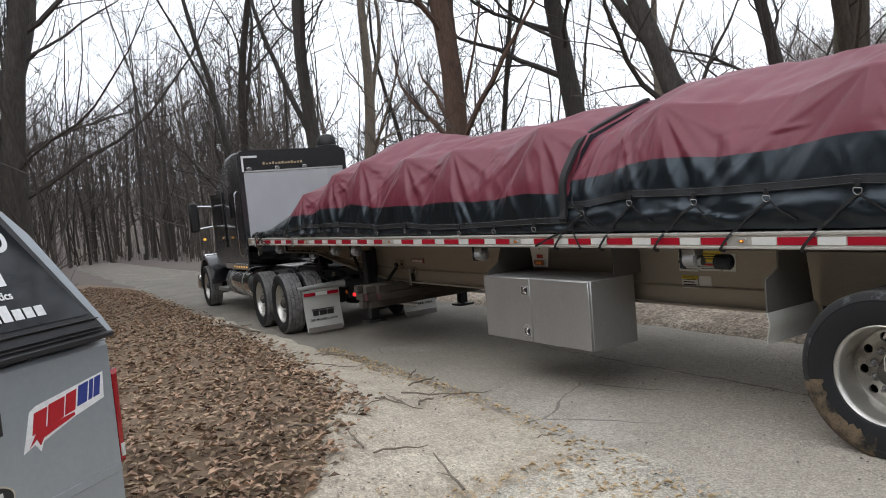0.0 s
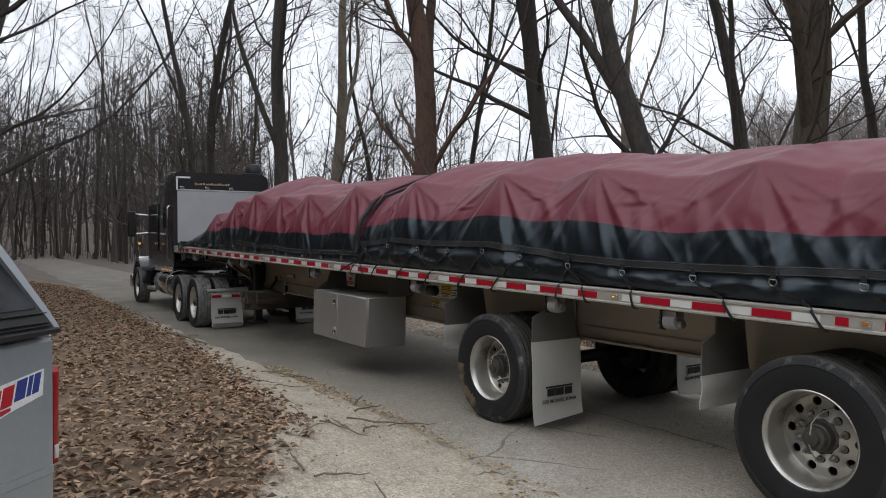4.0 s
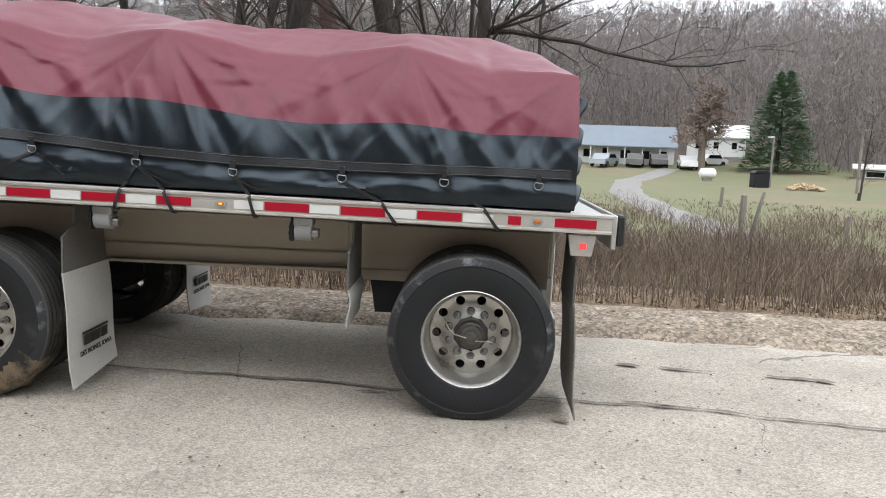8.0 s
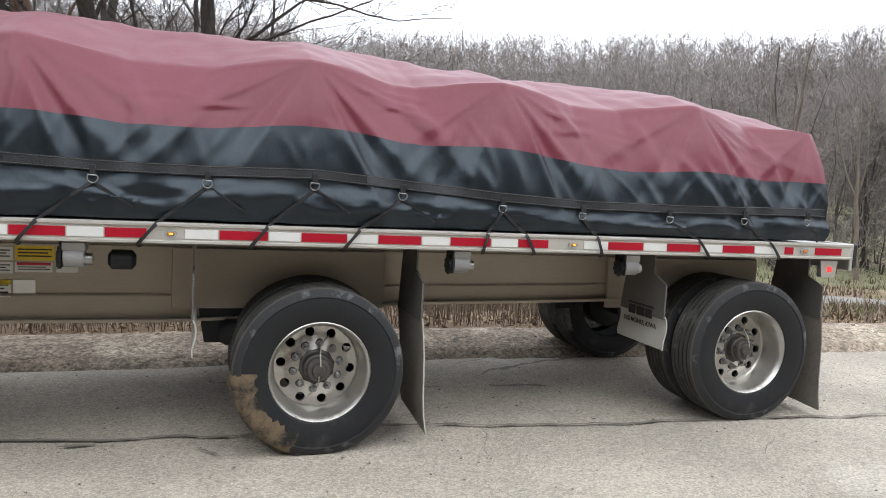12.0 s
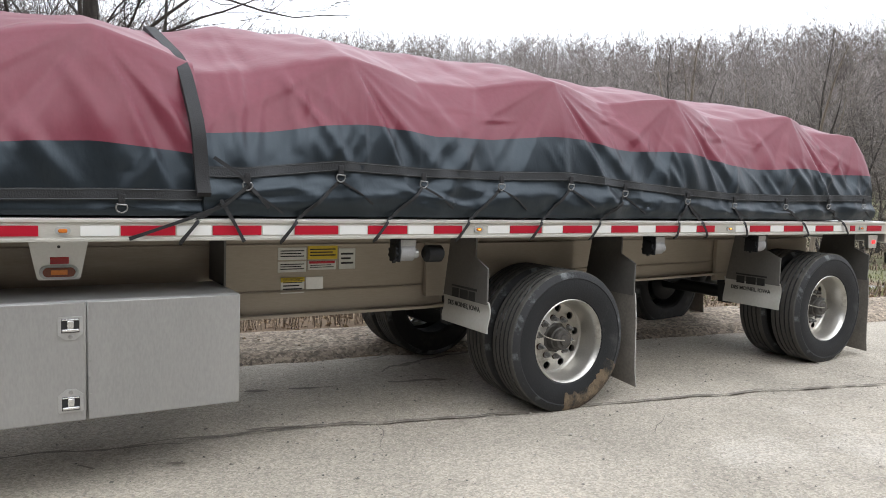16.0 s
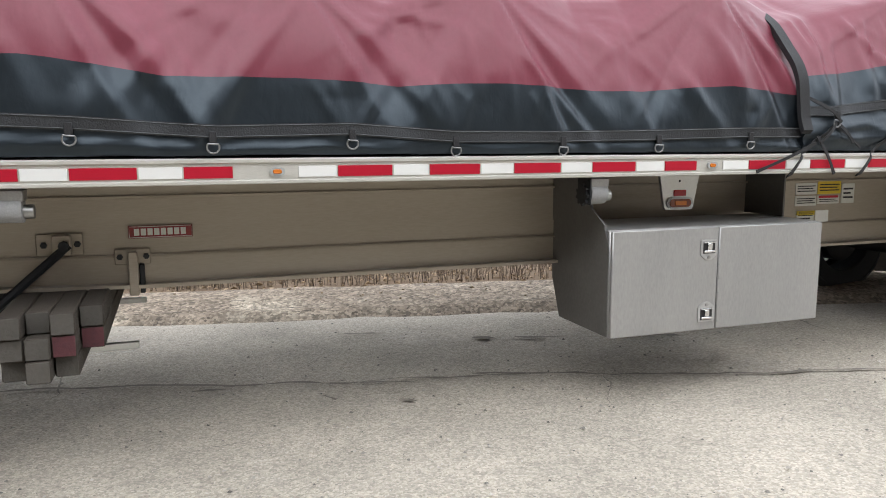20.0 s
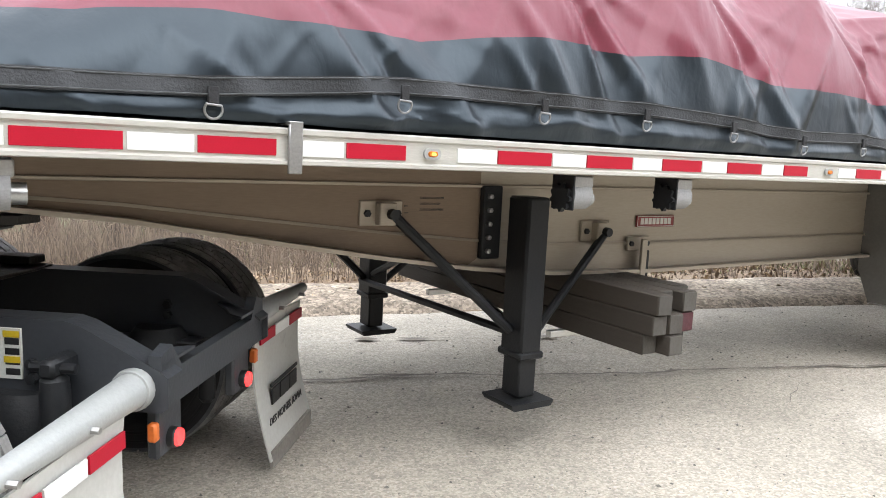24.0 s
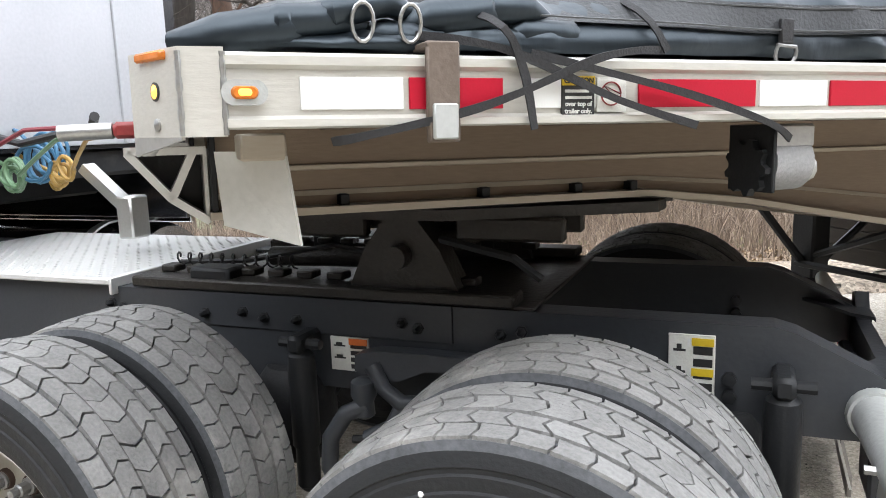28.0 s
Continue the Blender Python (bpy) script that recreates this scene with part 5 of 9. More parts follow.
# main beams with a gooseneck
BELLY = [(0.3, 0.985), (1.5, 0.985), (1.85, 0.945), (2.35, 0.86), (2.9, 0.77), (3.4, 0.7), (3.9, 0.655), (4.6, 0.635), (9.9, 0.635), (10.3, 0.65), (11.4, 0.745), (12.2, 0.755), (14.35, 0.8)]
for side in (-1, 1):
    y = 0.6 * side
    web = Shape().slab([(0.3, 1.26)] + BELLY + [(14.35, 1.26)], "y", y - 0.007, y + 0.007)
    beam = part("main_beam", web, M_ALU_BEAM, trailer, "weathered aluminium main beam", angle=20)
    fl, rib = Shape(), Shape()
    for (xa, za), (xb, zb) in zip(BELLY, BELLY[1:]):
        fl.loft([[(xa, y - 0.075, za), (xa, y + 0.075, za), (xa, y + 0.075, za + 0.018), (xa, y - 0.075, za + 0.018)], [(xb, y - 0.075, zb), (xb, y + 0.075, zb), (xb, y + 0.075, zb + 0.018), (xb, y - 0.075, zb + 0.018)]])
        t = lambda z: z + (1.12 - z) * 0.32
        rib.loft([[(xa, y - 0.026, t(za)), (xa, y + 0.026, t(za)), (xa, y + 0.02, t(za) + 0.012), (xa, y - 0.02, t(za) + 0.012)], [(xb, y - 0.026, t(zb)), (xb, y + 0.026, t(zb)), (xb, y + 0.02, t(zb) + 0.012), (xb, y - 0.02, t(zb) + 0.012)]])
    part("flange", fl, M_ALU_BEAM, beam)
    part("rib", rib, M_ALU_BEAM, beam)
    part("upper_rib", Shape().box(0.3, 14.35, y - 0.026, y + 0.026, 1.09, 1.104, 0.003), M_ALU_BEAM, beam)
    # neck sheet: real stains plus deep shade painted into the brown
    neck = [(x, z) for x, z in BELLY if x < 3.45]
    part("stained_neck", Shape().slab([(0.3, 1.255)] + [(x, z + 0.02) for x, z in neck] + [(3.45, 0.75), (3.45, 1.255)], "y", y + side * 0.0105 - 0.003, y + side * 0.0105 + 0.003), M_ALU_DIRTY_SHADED, beam, "rust-stained lower web of the gooseneck, darkened for shade", angle=20)
    if side < 0:
        for x in (0.62, 1.0, 1.28, 1.46):
            part("bolt", Shape().box(x - 0.012, x + 0.012, y - 0.05, y - 0.007, 1.0, 1.03, 0.003), M_BLACK_STEEL, beam)

WHEELS = []
for x, dz in ((13.83, 0.0), (10.76, -0.06)):
    for right in (False, True):
        mud = (radians(-85), radians(-12)) if x < 12 and not right else None
        WHEELS.append((dual_wheel(trailer, x, 1.125 if right else -1.125, 0.5 + dz, right, mud), right))
    ax = Shape().tube([(x, -0.75, 0.5 + dz), (x, 0.75, 0.5 + dz)], 0.065, 12)
    axle = part("axle", ax, M_BLACK_STEEL, trailer)
    for side in (-1, 1):
        part("trailing_arm", Shape().loft([[(x - 0.55, side * 0.5 - 0.04, 0.62), (x - 0.55, side * 0.5 + 0.04, 0.62), (x - 0.55, side * 0.5 + 0.04, 0.75), (x - 0.55, side * 0.5 - 0.04, 0.75)], [(x + 0.35, side * 0.5 - 0.04, 0.42), (x + 0.35, side * 0.5 + 0.04, 0.42), (x + 0.35, side * 0.5 + 0.04, 0.52), (x + 0.35, side * 0.5 - 0.04, 0.52)]]), M_BLACK_STEEL, axle)
        part("air_spring", Shape().lathe([(0.09, 0.52), (0.12, 0.56), (0.125, 0.62), (0.1, 0.65), (0.125, 0.68), (0.12, 0.74), (0.09, 0.77)], 18, (x + 0.25, side * 0.5, 0), axis="z"), M_TYRE, axle)
        part("hanger", Shape().slab([(x - 0.65, 0.5), (x - 0.45, 0.5), (x - 0.38, 0.8), (x - 0.7, 0.8)], "y", side * 0.6 - 0.05, side * 0.6 + 0.05), M_BLACK_STEEL, axle)
    part("axle_plate", Shape().box(x - 0.85, x + 0.5, -0.66, -0.62, 0.72, 1.1, 0.004), M_ALU_BEAM, trailer)


def mud_flap(x, low, tilt, white_front, white_back, sign):
    """A mud guard across the wheel: a bracket plate above and a flap below it."""
    for side in (-1, 1):
        top = Shape().slab([(side * 0.78, 1.17), (side * 1.1, 1.17), (side * 1.1, 1.04), (side * 1.25, 0.98), (side * 1.25, 0.74), (side * 0.7, 0.74)], "x", x - 0.006, x + 0.006)
        ob = part("mud_guard", top, M_FENDER, trailer, "grey mud guard bracket")
        lean = 0.12 if low < 0.3 else 0.02
        v = []
        for i in range(7):
            t = i / 6
            z = 0.76 + (low - 0.76) * t
            xx = x + lean * (t ** 2) * 0.6 + 0.015 * math.sin(5 * t)
            for o in (0, 0.008):
                v.append([(xx + o, side * 0.68, z - 0.0), (xx + o, side * 1.26, z - tilt * t)])
        rings = []
        for i in range(7):
            a, b = v[2 * i], v[2 * i + 1]
            rings.append([a[0], a[1], b[1], b[0]])
        fl = part("flap", Shape().loft(rings), M_FLAP if (white_front or white_back) else M_FLAP_GREY, ob)
        if white_front != white_back:
            back = 0.0095 if white_front else -0.0015
            part("dirty_face", Shape().loft([[(r[0][0] + back, r[0][1], r[0][2]), (r[0][0] + back, r[1][1], r[1][2]), (r[0][0] + back + 0.001, r[1][1], r[1][2]), (r[0][0] + back + 0.001, r[0][1], r[0][2])] for r in rings]), M_FLAP_GREY, ob)
        if sign:
            f = 1 if sign > 0 else -1
            zt = low + 0.2
            xs = x + (0.012 if f > 0 else -0.004) + (lean * 0.6 * ((0.76 - zt) / (0.76 - low)) ** 2 + 0.012 if low < 0.3 else 0.0)
            bar = Shape()
            for k, (u, wd) in enumerate([(-0.1, 0.08), (0.0, 0.1), (0.11, 0.085)]):
                bar.box(xs - 0.004, xs + 0.004, side * 0.97 + u - wd / 2, side * 0.97 + u + wd / 2, zt - 0.01, zt + 0.055, 0.002)
            bar.box(xs - 0.004, xs + 0.004, side * 0.97 - 0.16, side * 0.97 + 0.16, zt + 0.063, zt + 0.078, 0.002)
            part("emblem", bar, M_INK, ob)
            words("lettering", "DES MOINES, IOWA", 0.046, M_INK, ob, Matrix.Translation((xs + 0.004 * f, side * 0.97, zt - 0.055)) @ pose(0, 0, 0, 90, 0, 90 * f))
    return ob


mud_flap(10.04, 0.55, 0.0, True, True, -1)
mud_flap(11.36, 0.09, 0.05, False, True, 1)
mud_flap(13.08, 0.53, 0.0, True, True, -1)
mud_flap(14.42, 0.08, 0.03, False, False, 0)


def tool_box():
    x0, x1, y0, y1, z0, z1 = 6.96, 8.42, -1.25, -0.7, 0.296, 0.895
    body = part("tool_box", Shape().box(x0, x1, y0 + 0.012, y1, z0, z1, 0.008), M_ALU_BOX, trailer, "aluminium tool box with two doors")
    part("door", Shape().box(x0 + 0.004, 7.66, y0 - 0.012, y0 + 0.012, z0 + 0.004, z1 - 0.004, 0.005), M_ALU_BOX, body)
    part("door", Shape().box(7.665, x1 - 0.004, y0 - 0.012, y0 + 0.012, z0 + 0.004, z1 - 0.004, 0.005), M_ALU_BOX, body)
    for z, f in ((0.765, 1), (0.405, -1)):
        o = [(7.535, z - f * 0.03), (7.535, z + f * 0.05), (7.54, z + f * 0.056), (7.64, z + f * 0.056), (7.645, z + f * 0.05), (7.645, z - f * 0.03), (7.61, z - f * 0.058), (7.57, z - f * 0.058)]
        pl = part("latch", Shape().slab(o, "y", y0 - 0.018, y0 - 0.012), M_LATCH, body, "chrome paddle latch")
        part("latch_pan", Shape().box(7.55, 7.63, y0 - 0.0195, y0 - 0.0175, z - 0.034 + 0.012 * f, z + 0.034 + 0.012 * f, 0.001), M_BLACK_TRIM, pl)
        part("latch_handle", Shape().box(7.552, 7.628, y0 - 0.034, y0 - 0.02, z - 0.028 + 0.012 * f, z - 0.014 + 0.012 * f, 0.005).box(7.575, 7.605, y0 - 0.03, y0 - 0.02, z - 0.014 + 0.012 * f, z + 0.026 + 0.012 * f, 0.006).box(7.552, 7.628, y0 - 0.026, y0 - 0.02, z + 0.026 + 0.012 * f, z + 0.033 + 0.012 * f, 0.002), M_CHROME, pl)
        part("lock", Shape().lathe([(0.011, 0), (0.01, -0.006), (0, -0.007)], 12, (7.59, y0 - 0.018, z - f * 0.043)), M_STEEL, pl)
    for k in range(7):
        part("rivet", Shape().lathe([(0.006, 0), (0.006, -0.004), (0, -0.005)], 8, (7.675, y0 - 0.012, z0 + 0.05 + k * 0.083)), M_STEEL, body)
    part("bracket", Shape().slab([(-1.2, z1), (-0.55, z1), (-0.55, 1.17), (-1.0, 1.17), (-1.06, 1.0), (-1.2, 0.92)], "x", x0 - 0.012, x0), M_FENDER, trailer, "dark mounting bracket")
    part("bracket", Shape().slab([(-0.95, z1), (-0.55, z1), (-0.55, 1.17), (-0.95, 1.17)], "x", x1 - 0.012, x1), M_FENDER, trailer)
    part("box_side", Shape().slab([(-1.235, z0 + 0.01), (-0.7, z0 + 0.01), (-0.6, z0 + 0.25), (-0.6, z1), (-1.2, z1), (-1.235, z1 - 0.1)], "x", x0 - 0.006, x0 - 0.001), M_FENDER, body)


tool_box()


def turn_lamp():
    o = [(7.42, 1.186), (7.7, 1.186), (7.66, 0.985), (7.65, 0.972), (7.47, 0.972), (7.46, 0.985)]
    b = part("lamp_bracket", Shape().slab(o, "y", -1.02, -1.0), M_ALU, trailer)
    part("lamp_bezel", Shape().slab(oval(7.56, 1.012, 0.09, 0.034, 32), "y", -1.032, -1.018), M_TUBE, b)
    part("lamp_body", Shape().slab(oval(7.56, 1.012, 0.074, 0.024, 28), "y", -1.038, -1.03), M_LENS_BROWN, b)
    part("lens", Shape().box(7.522, 7.598, -1.044, -1.036, 0.999, 1.025, 0.008), M_AMBER_OFF, b)
    part("reflector", Shape().box(7.52, 7.605, -1.026, -1.019, 1.053, 1.088, 0.003), M_LENS_RED, b)
    for x in (7.48, 7.64):
        part("screw", Shape().lathe([(0.006, 0), (0.005, -0.004), (0, -0.005)], 8, (x, -1.032, 1.012)), M_STEEL, b)
    # black disc painted in place of the shade inside a bolt hole
    part("bolt_hole", Shape().lathe([(0.008, 0), (0, -0.002)], 10, (7.56, -1.02, 1.14)), M_INK, b)


turn_lamp()


def winch(x):
    y = -1.2
    b = part("strap_winch", Shape().tube([(x - 0.048, y, 1.1), (x + 0.05, y, 1.1)], 0.06, 18), M_WEB_GREY, trailer, "strap winch with a grey strap wound on it")
    part("winch_frame", Shape().box(x - 0.06, x + 0.06, y - 0.05, y + 0.05, 1.13, 1.18, 0.006), M_STEEL, b)
    teeth = [(y + (0.06 if (k // 2) % 2 else 0.048) * math.cos(2 * math.pi * k / 36), 1.09 + (0.06 if (k // 2) % 2 else 0.048) * math.sin(2 * math.pi * k / 36)) for k in range(36)]
    g = Shape().slab(teeth, "x", x - 0.08, x - 0.062)
    part("ratchet", g, M_BLACK_STEEL, b)
    part("winch_plate", Shape().box(x - 0.066, x - 0.056, y - 0.065, y + 0.065, 1.04, 1.18, 0.01), M_BLACK_STEEL, b)
    part("winch_end", Shape().tube([(x + 0.05, y, 1.085), (x + 0.09, y, 1.085)], 0.03, 10), M_STEEL, b)


for x in (1.43, 3.5, 4.12, 6.88, 9.44, 11.6, 12.8):
    winch(x)


def landing_gear():
    for side in (-1, 1):
        y = 0.765 * side
        leg = part("landing_leg", Shape().box(3.565, 3.695, y - 0.08, y + 0.08, 0.3, 1.06, 0.012), M_BLACK_STEEL, trailer, "black landing gear leg")
        part("inner_leg", Shape().box(3.577, 3.683, y - 0.065, y + 0.065, 0.1, 0.3, 0.008), M_BLACK_STEEL, leg)
        part("foot_plate", Shape().slab([(3.505, 0.08), (3.52, 0.06), (3.74, 0.06), (3.755, 0.08), (3.755, 0.09), (3.505, 0.09)], "y", y - 0.12, y + 0.12), M_BLACK_STEEL, leg)
        part("collar", Shape().box(3.557, 3.703, y - 0.09, y + 0.09, 0.29, 0.325, 0.01), M_BLACK_STEEL, leg)
        part("mounting_plate", Shape().box(3.45, 3.56, side * 0.63 - 0.02, side * 0.63 + 0.02, 0.75, 1.1, 0.006), M_BLACK_STEEL, leg)
        for k in range(5):
            part("bolt", Shape().lathe([(0.012, 0), (0.012, -0.02), (0, -0.022)], 6, (3.48, side * 0.63 - 0.02, 0.79 + 0.065 * k)), M_STEEL, leg)
        part("brace", Shape().tube([(2.95, y * 0.86, 0.97), (3.56, y, 0.42)], 0.024, 8), M_BLACK_STEEL, leg)
        part("brace", Shape().tube([(4.26, y * 0.86, 0.87), (3.7, y, 0.38)], 0.022, 8), M_BLACK_STEEL, leg)
        for xb, zb in ((2.92, 0.97), (4.22, 0.87)):
            bb = part("brace_bracket", Shape().box(xb - 0.11, xb + 0.1, side * 0.617 - 0.008, side * 0.617 + 0.008, zb - 0.055, zb + 0.055, 0.006).box(xb - 0.035, xb + 0.05, min(side * 0.62, side * 0.67), max(side * 0.62, side * 0.67), zb - 0.05, zb + 0.05, 0.006), M_ALU_BEAM, leg)
            for dx in (-0.075, 0.075):
                part("bolt", Shape().lathe([(0.017, 0), (0.016, -0.012), (0, -0.014)], 6), M_BLACK_STEEL, bb, at=pose(xb + dx, side * 0.625, zb, 0, 0, 0 if side < 0 else 180))
            part("bolt", Shape().tube([(xb + 0.02, y * 0.92, zb), (xb + 0.02, side * 0.64, zb)], 0.024, 8), M_BLACK_STEEL, leg)
    part("cross_brace", Shape().tube([(3.6, -0.78, 0.4), (3.55, 0.78, 0.4)], 0.022, 6), M_BLACK_STEEL, trailer)
    part("cross_brace", Shape().tube([(3.6, -0.78, 0.42), (3.5, 0.1, 0.75)], 0.02, 6), M_BLACK_STEEL, trailer)
    part("cross_brace", Shape().tube([(3.6, 0.78, 0.42), (3.5, -0.1, 0.75)], 0.02, 6), M_BLACK_STEEL, trailer)


landing_gear()

# plates and labels on the beam
plate = part("name_plate", Shape().box(4.53, 4.84, -0.622, -0.61, 0.885, 0.95, 0.004), M_BRAND_RED, trailer, "dark red maker's plate")
for k in range(8):
    part("emblem_bar", Shape().box(4.558 + k * 0.032, 4.583 + k * 0.032, -0.6245, -0.6215, 0.9, 0.935, 0.001), M_PAPER, plate)
part("plate_rim", Shape().tube([(4.535, -0.6225, 0.89), (4.835, -0.6225, 0.89), (4.835, -0.6225, 0.945), (4.535, -0.6225, 0.945), (4.535, -0.6225, 0.89)], 0.0022, 4), M_PAPER, plate)
for x0, x1, z0, z1, mt in [(3.02, 3.07, 0.95, 1.02, M_ALU_BEAM), (3.1, 3.26, 0.95, 1.07, M_ALU_BEAM), (8.84, 9.03, 1.0, 1.08, M_PAPER), (9.04, 9.25, 1.0, 1.09, M_YELLOW), (8.84, 9.03, 0.92, 0.99, M_PAPER), (9.04, 9.24, 0.93, 0.99, M_PAPER), (9.26, 9.38, 0.93, 1.07, M_PAPER), (8.86, 9.02, 0.78, 0.88, M_PAPER), (8.86, 9.02, 0.855, 0.885, M_YELLOW), (9.03, 9.15, 0.79, 0.885, M_ALU)]:
    lift = 0.004 if mt is M_YELLOW and z0 > 0.85 and z0 < 0.9 else 0
    lb = part("label_plate", Shape().box(x0, x1, -0.612 - lift, -0.605 - lift, z0, z1, 0.002), mt, trailer)
    if mt is not M_ALU:
        tx = Shape()
        for k in range(3):
            zz = z0 + (z1 - z0) * (0.25 + 0.22 * k)
            tx.box(x0 + 0.015, x1 - 0.015 - 0.02 * (k % 2), -0.6135 - lift, -0.6115 - lift, zz, zz + (z1 - z0) * 0.09, 0.0005)
        part("print_block", tx, M_INK, lb)
part("red_band", Shape().box(9.05, 9.23, -0.6145, -0.6115, 0.972, 0.988, 0.0005), M_RED_INK, trailer)


def rail_fittings():
    for x, w, mt in ((0.637, 0.056, M_CLIP), (2.235, 0.045, M_STEEL)):
        c = Shape().box(x - w / 2, x + w / 2, SIDE - 0.02, SIDE - 0.006, 1.16, 1.315, 0.005)
        c.box(x - w / 2, x + w / 2, SIDE - 0.02, SIDE + 0.1, 1.308, 1.32, 0.004)
        part("strap_clip", c, mt, trailer, "worn steel clip over the rail")
    part("clip_tongue", Shape().box(0.616, 0.658, SIDE - 0.03, SIDE - 0.018, 1.165, 1.222, 0.006), M_TUBE, trailer)
    part("round_label", Shape().box(0.93, 0.99, SIDE - 0.003, SIDE + 0.003, 1.206, 1.266, 0.001), M_PAPER, trailer)
    part("warning_ring", Shape().tube([(0.958 + 0.02 * math.cos(a), SIDE - 0.004, 1.238 + 0.02 * math.sin(a)) for a in np.linspace(0, 2 * math.pi, 25)] + [(0.943, SIDE - 0.004, 1.252), (0.973, SIDE - 0.004, 1.224)], 0.0016, 4), M_BRAND_RED, trailer)
    lab = part("warning_label", Shape().box(0.86, 0.925, SIDE - 0.003, SIDE + 0.003, 1.2, 1.268, 0.001), M_INK, trailer)
    part("label_head", Shape().box(0.86, 0.925, SIDE - 0.0045, SIDE, 1.252, 1.268, 0.0005), M_YELLOW, lab)
    t = Shape()
    for k in (2, 3):
        t.box(0.866, 0.919 - 0.006 * (k % 2), SIDE - 0.0045, SIDE - 0.002, 1.207 + 0.011 * k, 1.212 + 0.011 * k, 0.0003)
    words("lettering", "CAUTION", 0.013, M_INK, lab, pose(0.8925, SIDE - 0.0048, 1.26, 90, 0, 0))
    words("lettering", "over top of", 0.0115, M_PAPER, lab, pose(0.8925, SIDE - 0.0035, 1.2205, 90, 0, 0))
    words("lettering", "trailer only.", 0.0115, M_PAPER, lab, pose(0.8925, SIDE - 0.0035, 1.208, 90, 0, 0))
    part("print_block", t, M_PAPER, lab)
    hang = part("splash_plate", Shape().loft([[(0.29, -1.09, 1.15), (0.395, -1.2, 1.15), (0.4, -1.195, 1.15), (0.295, -1.085, 1.15)], [(0.3, -1.09, 1.02), (0.415, -1.2, 0.99), (0.42, -1.195, 0.99), (0.305, -1.085, 1.02)]]), M_FLAP, trailer, "pale splash plate hanging under the rail")
    part("plate_bracket", Shape().box(0.325, 0.4, -1.2, -1.1, 1.135, 1.18, 0.004), M_ALU_BEAM, hang)
    lightbox = part("nose_lamp", Shape().lathe([(0.011, 0.012), (0.011, -0.004), (0.0, -0.008)], 14), M_AMBER, trailer, at=pose(0.2045, -1.222, 1.245, 0, 0, -66))
    part("lamp_ring", Shape().lathe([(0.014, 0.004), (0.0145, -0.003), (0.011, -0.004)], 16, cap=False), M_BLACK_TRIM, lightbox)
    part("nose_lamp", Shape().lathe([(0.01, 0.012), (0.01, -0.004), (0.0, -0.008)], 14), M_STEEL, trailer, at=pose(0.2045, -1.222, 1.195, 0, 0, -66))
    part("top_marker", Shape().box(-0.046, 0.046, -0.012, 0.006, 1.29, 1.304, 0.006), M_AMBER_OFF, trailer, at=pose(0.204, -1.218, 0, 0, 0, -66))
    # open triangular nose bracket
    for side in (-1, 1):
        br = part("nose_bracket", Shape().box(0.29, 0.305, side * 0.6 - 0.03, side * 0.6 + 0.03, 0.975, 1.15, 0.004), M_ALU, trailer)
        for a, b in (((0.13, 1.143), (0.22, 1.035)), ((0.22, 1.035), (0.3, 0.98)), ((0.125, 1.145), (0.3, 1.145)), ((0.27, 1.14), (0.22, 1.035))):
            n = Vector((a[1] - b[1], 0, b[0] - a[0])).normalized() * 0.009
            q = [[(p[0] + s * n.x, side * 0.6 + w, p[1] + s * n.z) for s, w in ((-1, -0.045), (1, -0.045), (1, 0.045), (-1, 0.045))] for p in (a, b)]
            part("bracket_bar", Shape().loft(q), M_ALU, br)
        part("bracket_web", Shape().slab([(0.13, 1.14), (0.225, 1.035), (0.3, 0.985), (0.3, 1.14)], "y", side * 0.56 - 0.004, side * 0.56 + 0.004), M_BLACK_STEEL, br)
        part("neck_end", Shape().box(0.305, 0.32, side * 0.6 - 0.06, side * 0.6 + 0.06, 0.985, 1.26, 0.003), M_BLACK_STEEL, trailer)
    glad = part("air_coupling", Shape().box(0.1, 0.165, -0.52, -0.46, 1.175, 1.215, 0.012), M_BRAND_RED, trailer, "red air line coupling")
    part("coupling_body", Shape().tube([(0.1, -0.49, 1.195), (-0.02, -0.47, 1.19)], 0.02, 10), M_STEEL, glad)
    # tail: lamp boxes, under-ride guard
    for side in (-1, 1):
        p = part("tail_post", Shape().box(14.3, 14.38, side * 0.5 - 0.05, side * 0.5 + 0.05, 0.5, 1.12, 0.008), M_ALU, trailer)
        lb = part("tail_bracket", Shape().slab([(14.36, 1.17), (14.52, 1.17), (14.5, 1.05), (14.38, 1.05)], "y", side * 1.24 - 0.02, side * 1.24 + 0.02), M_ALU, trailer)
        part("lens", Shape().box(14.43, 14.465, side * 1.265 - 0.006, side * 1.265 + 0.006, 1.09, 1.125, 0.008), M_RED_LAMP if side < 0 else M_LENS_RED, lb)
        part("bumper_pad", Shape().box(14.63, 14.68, side * 1.2 - 0.08, side * 1.2 + 0.08, 1.12, 1.3, 0.012), M_BLACK_TRIM, trailer)
    part("underride_bar", Shape().box(14.3, 14.4, -0.7, 0.7, 0.46, 0.54, 0.01), M_ALU, trailer)
    part("brake_chamber", Shape().lathe([(0.06, 10.2), (0.085, 10.24), (0.085, 10.36), (0.05, 10.4)], 16, (0, -0.72, 0.58), axis="x"), M_BLACK_STEEL, trailer)
    part("air_tank", Shape().lathe([(0.02, 9.55), (0.1, 9.6), (0.11, 9.65), (0.11, 10.3), (0.1, 10.35), (0.02, 10.4)], 18, (0, -0.1, 0.78), axis="x"), M_BLACK_STEEL, trailer)
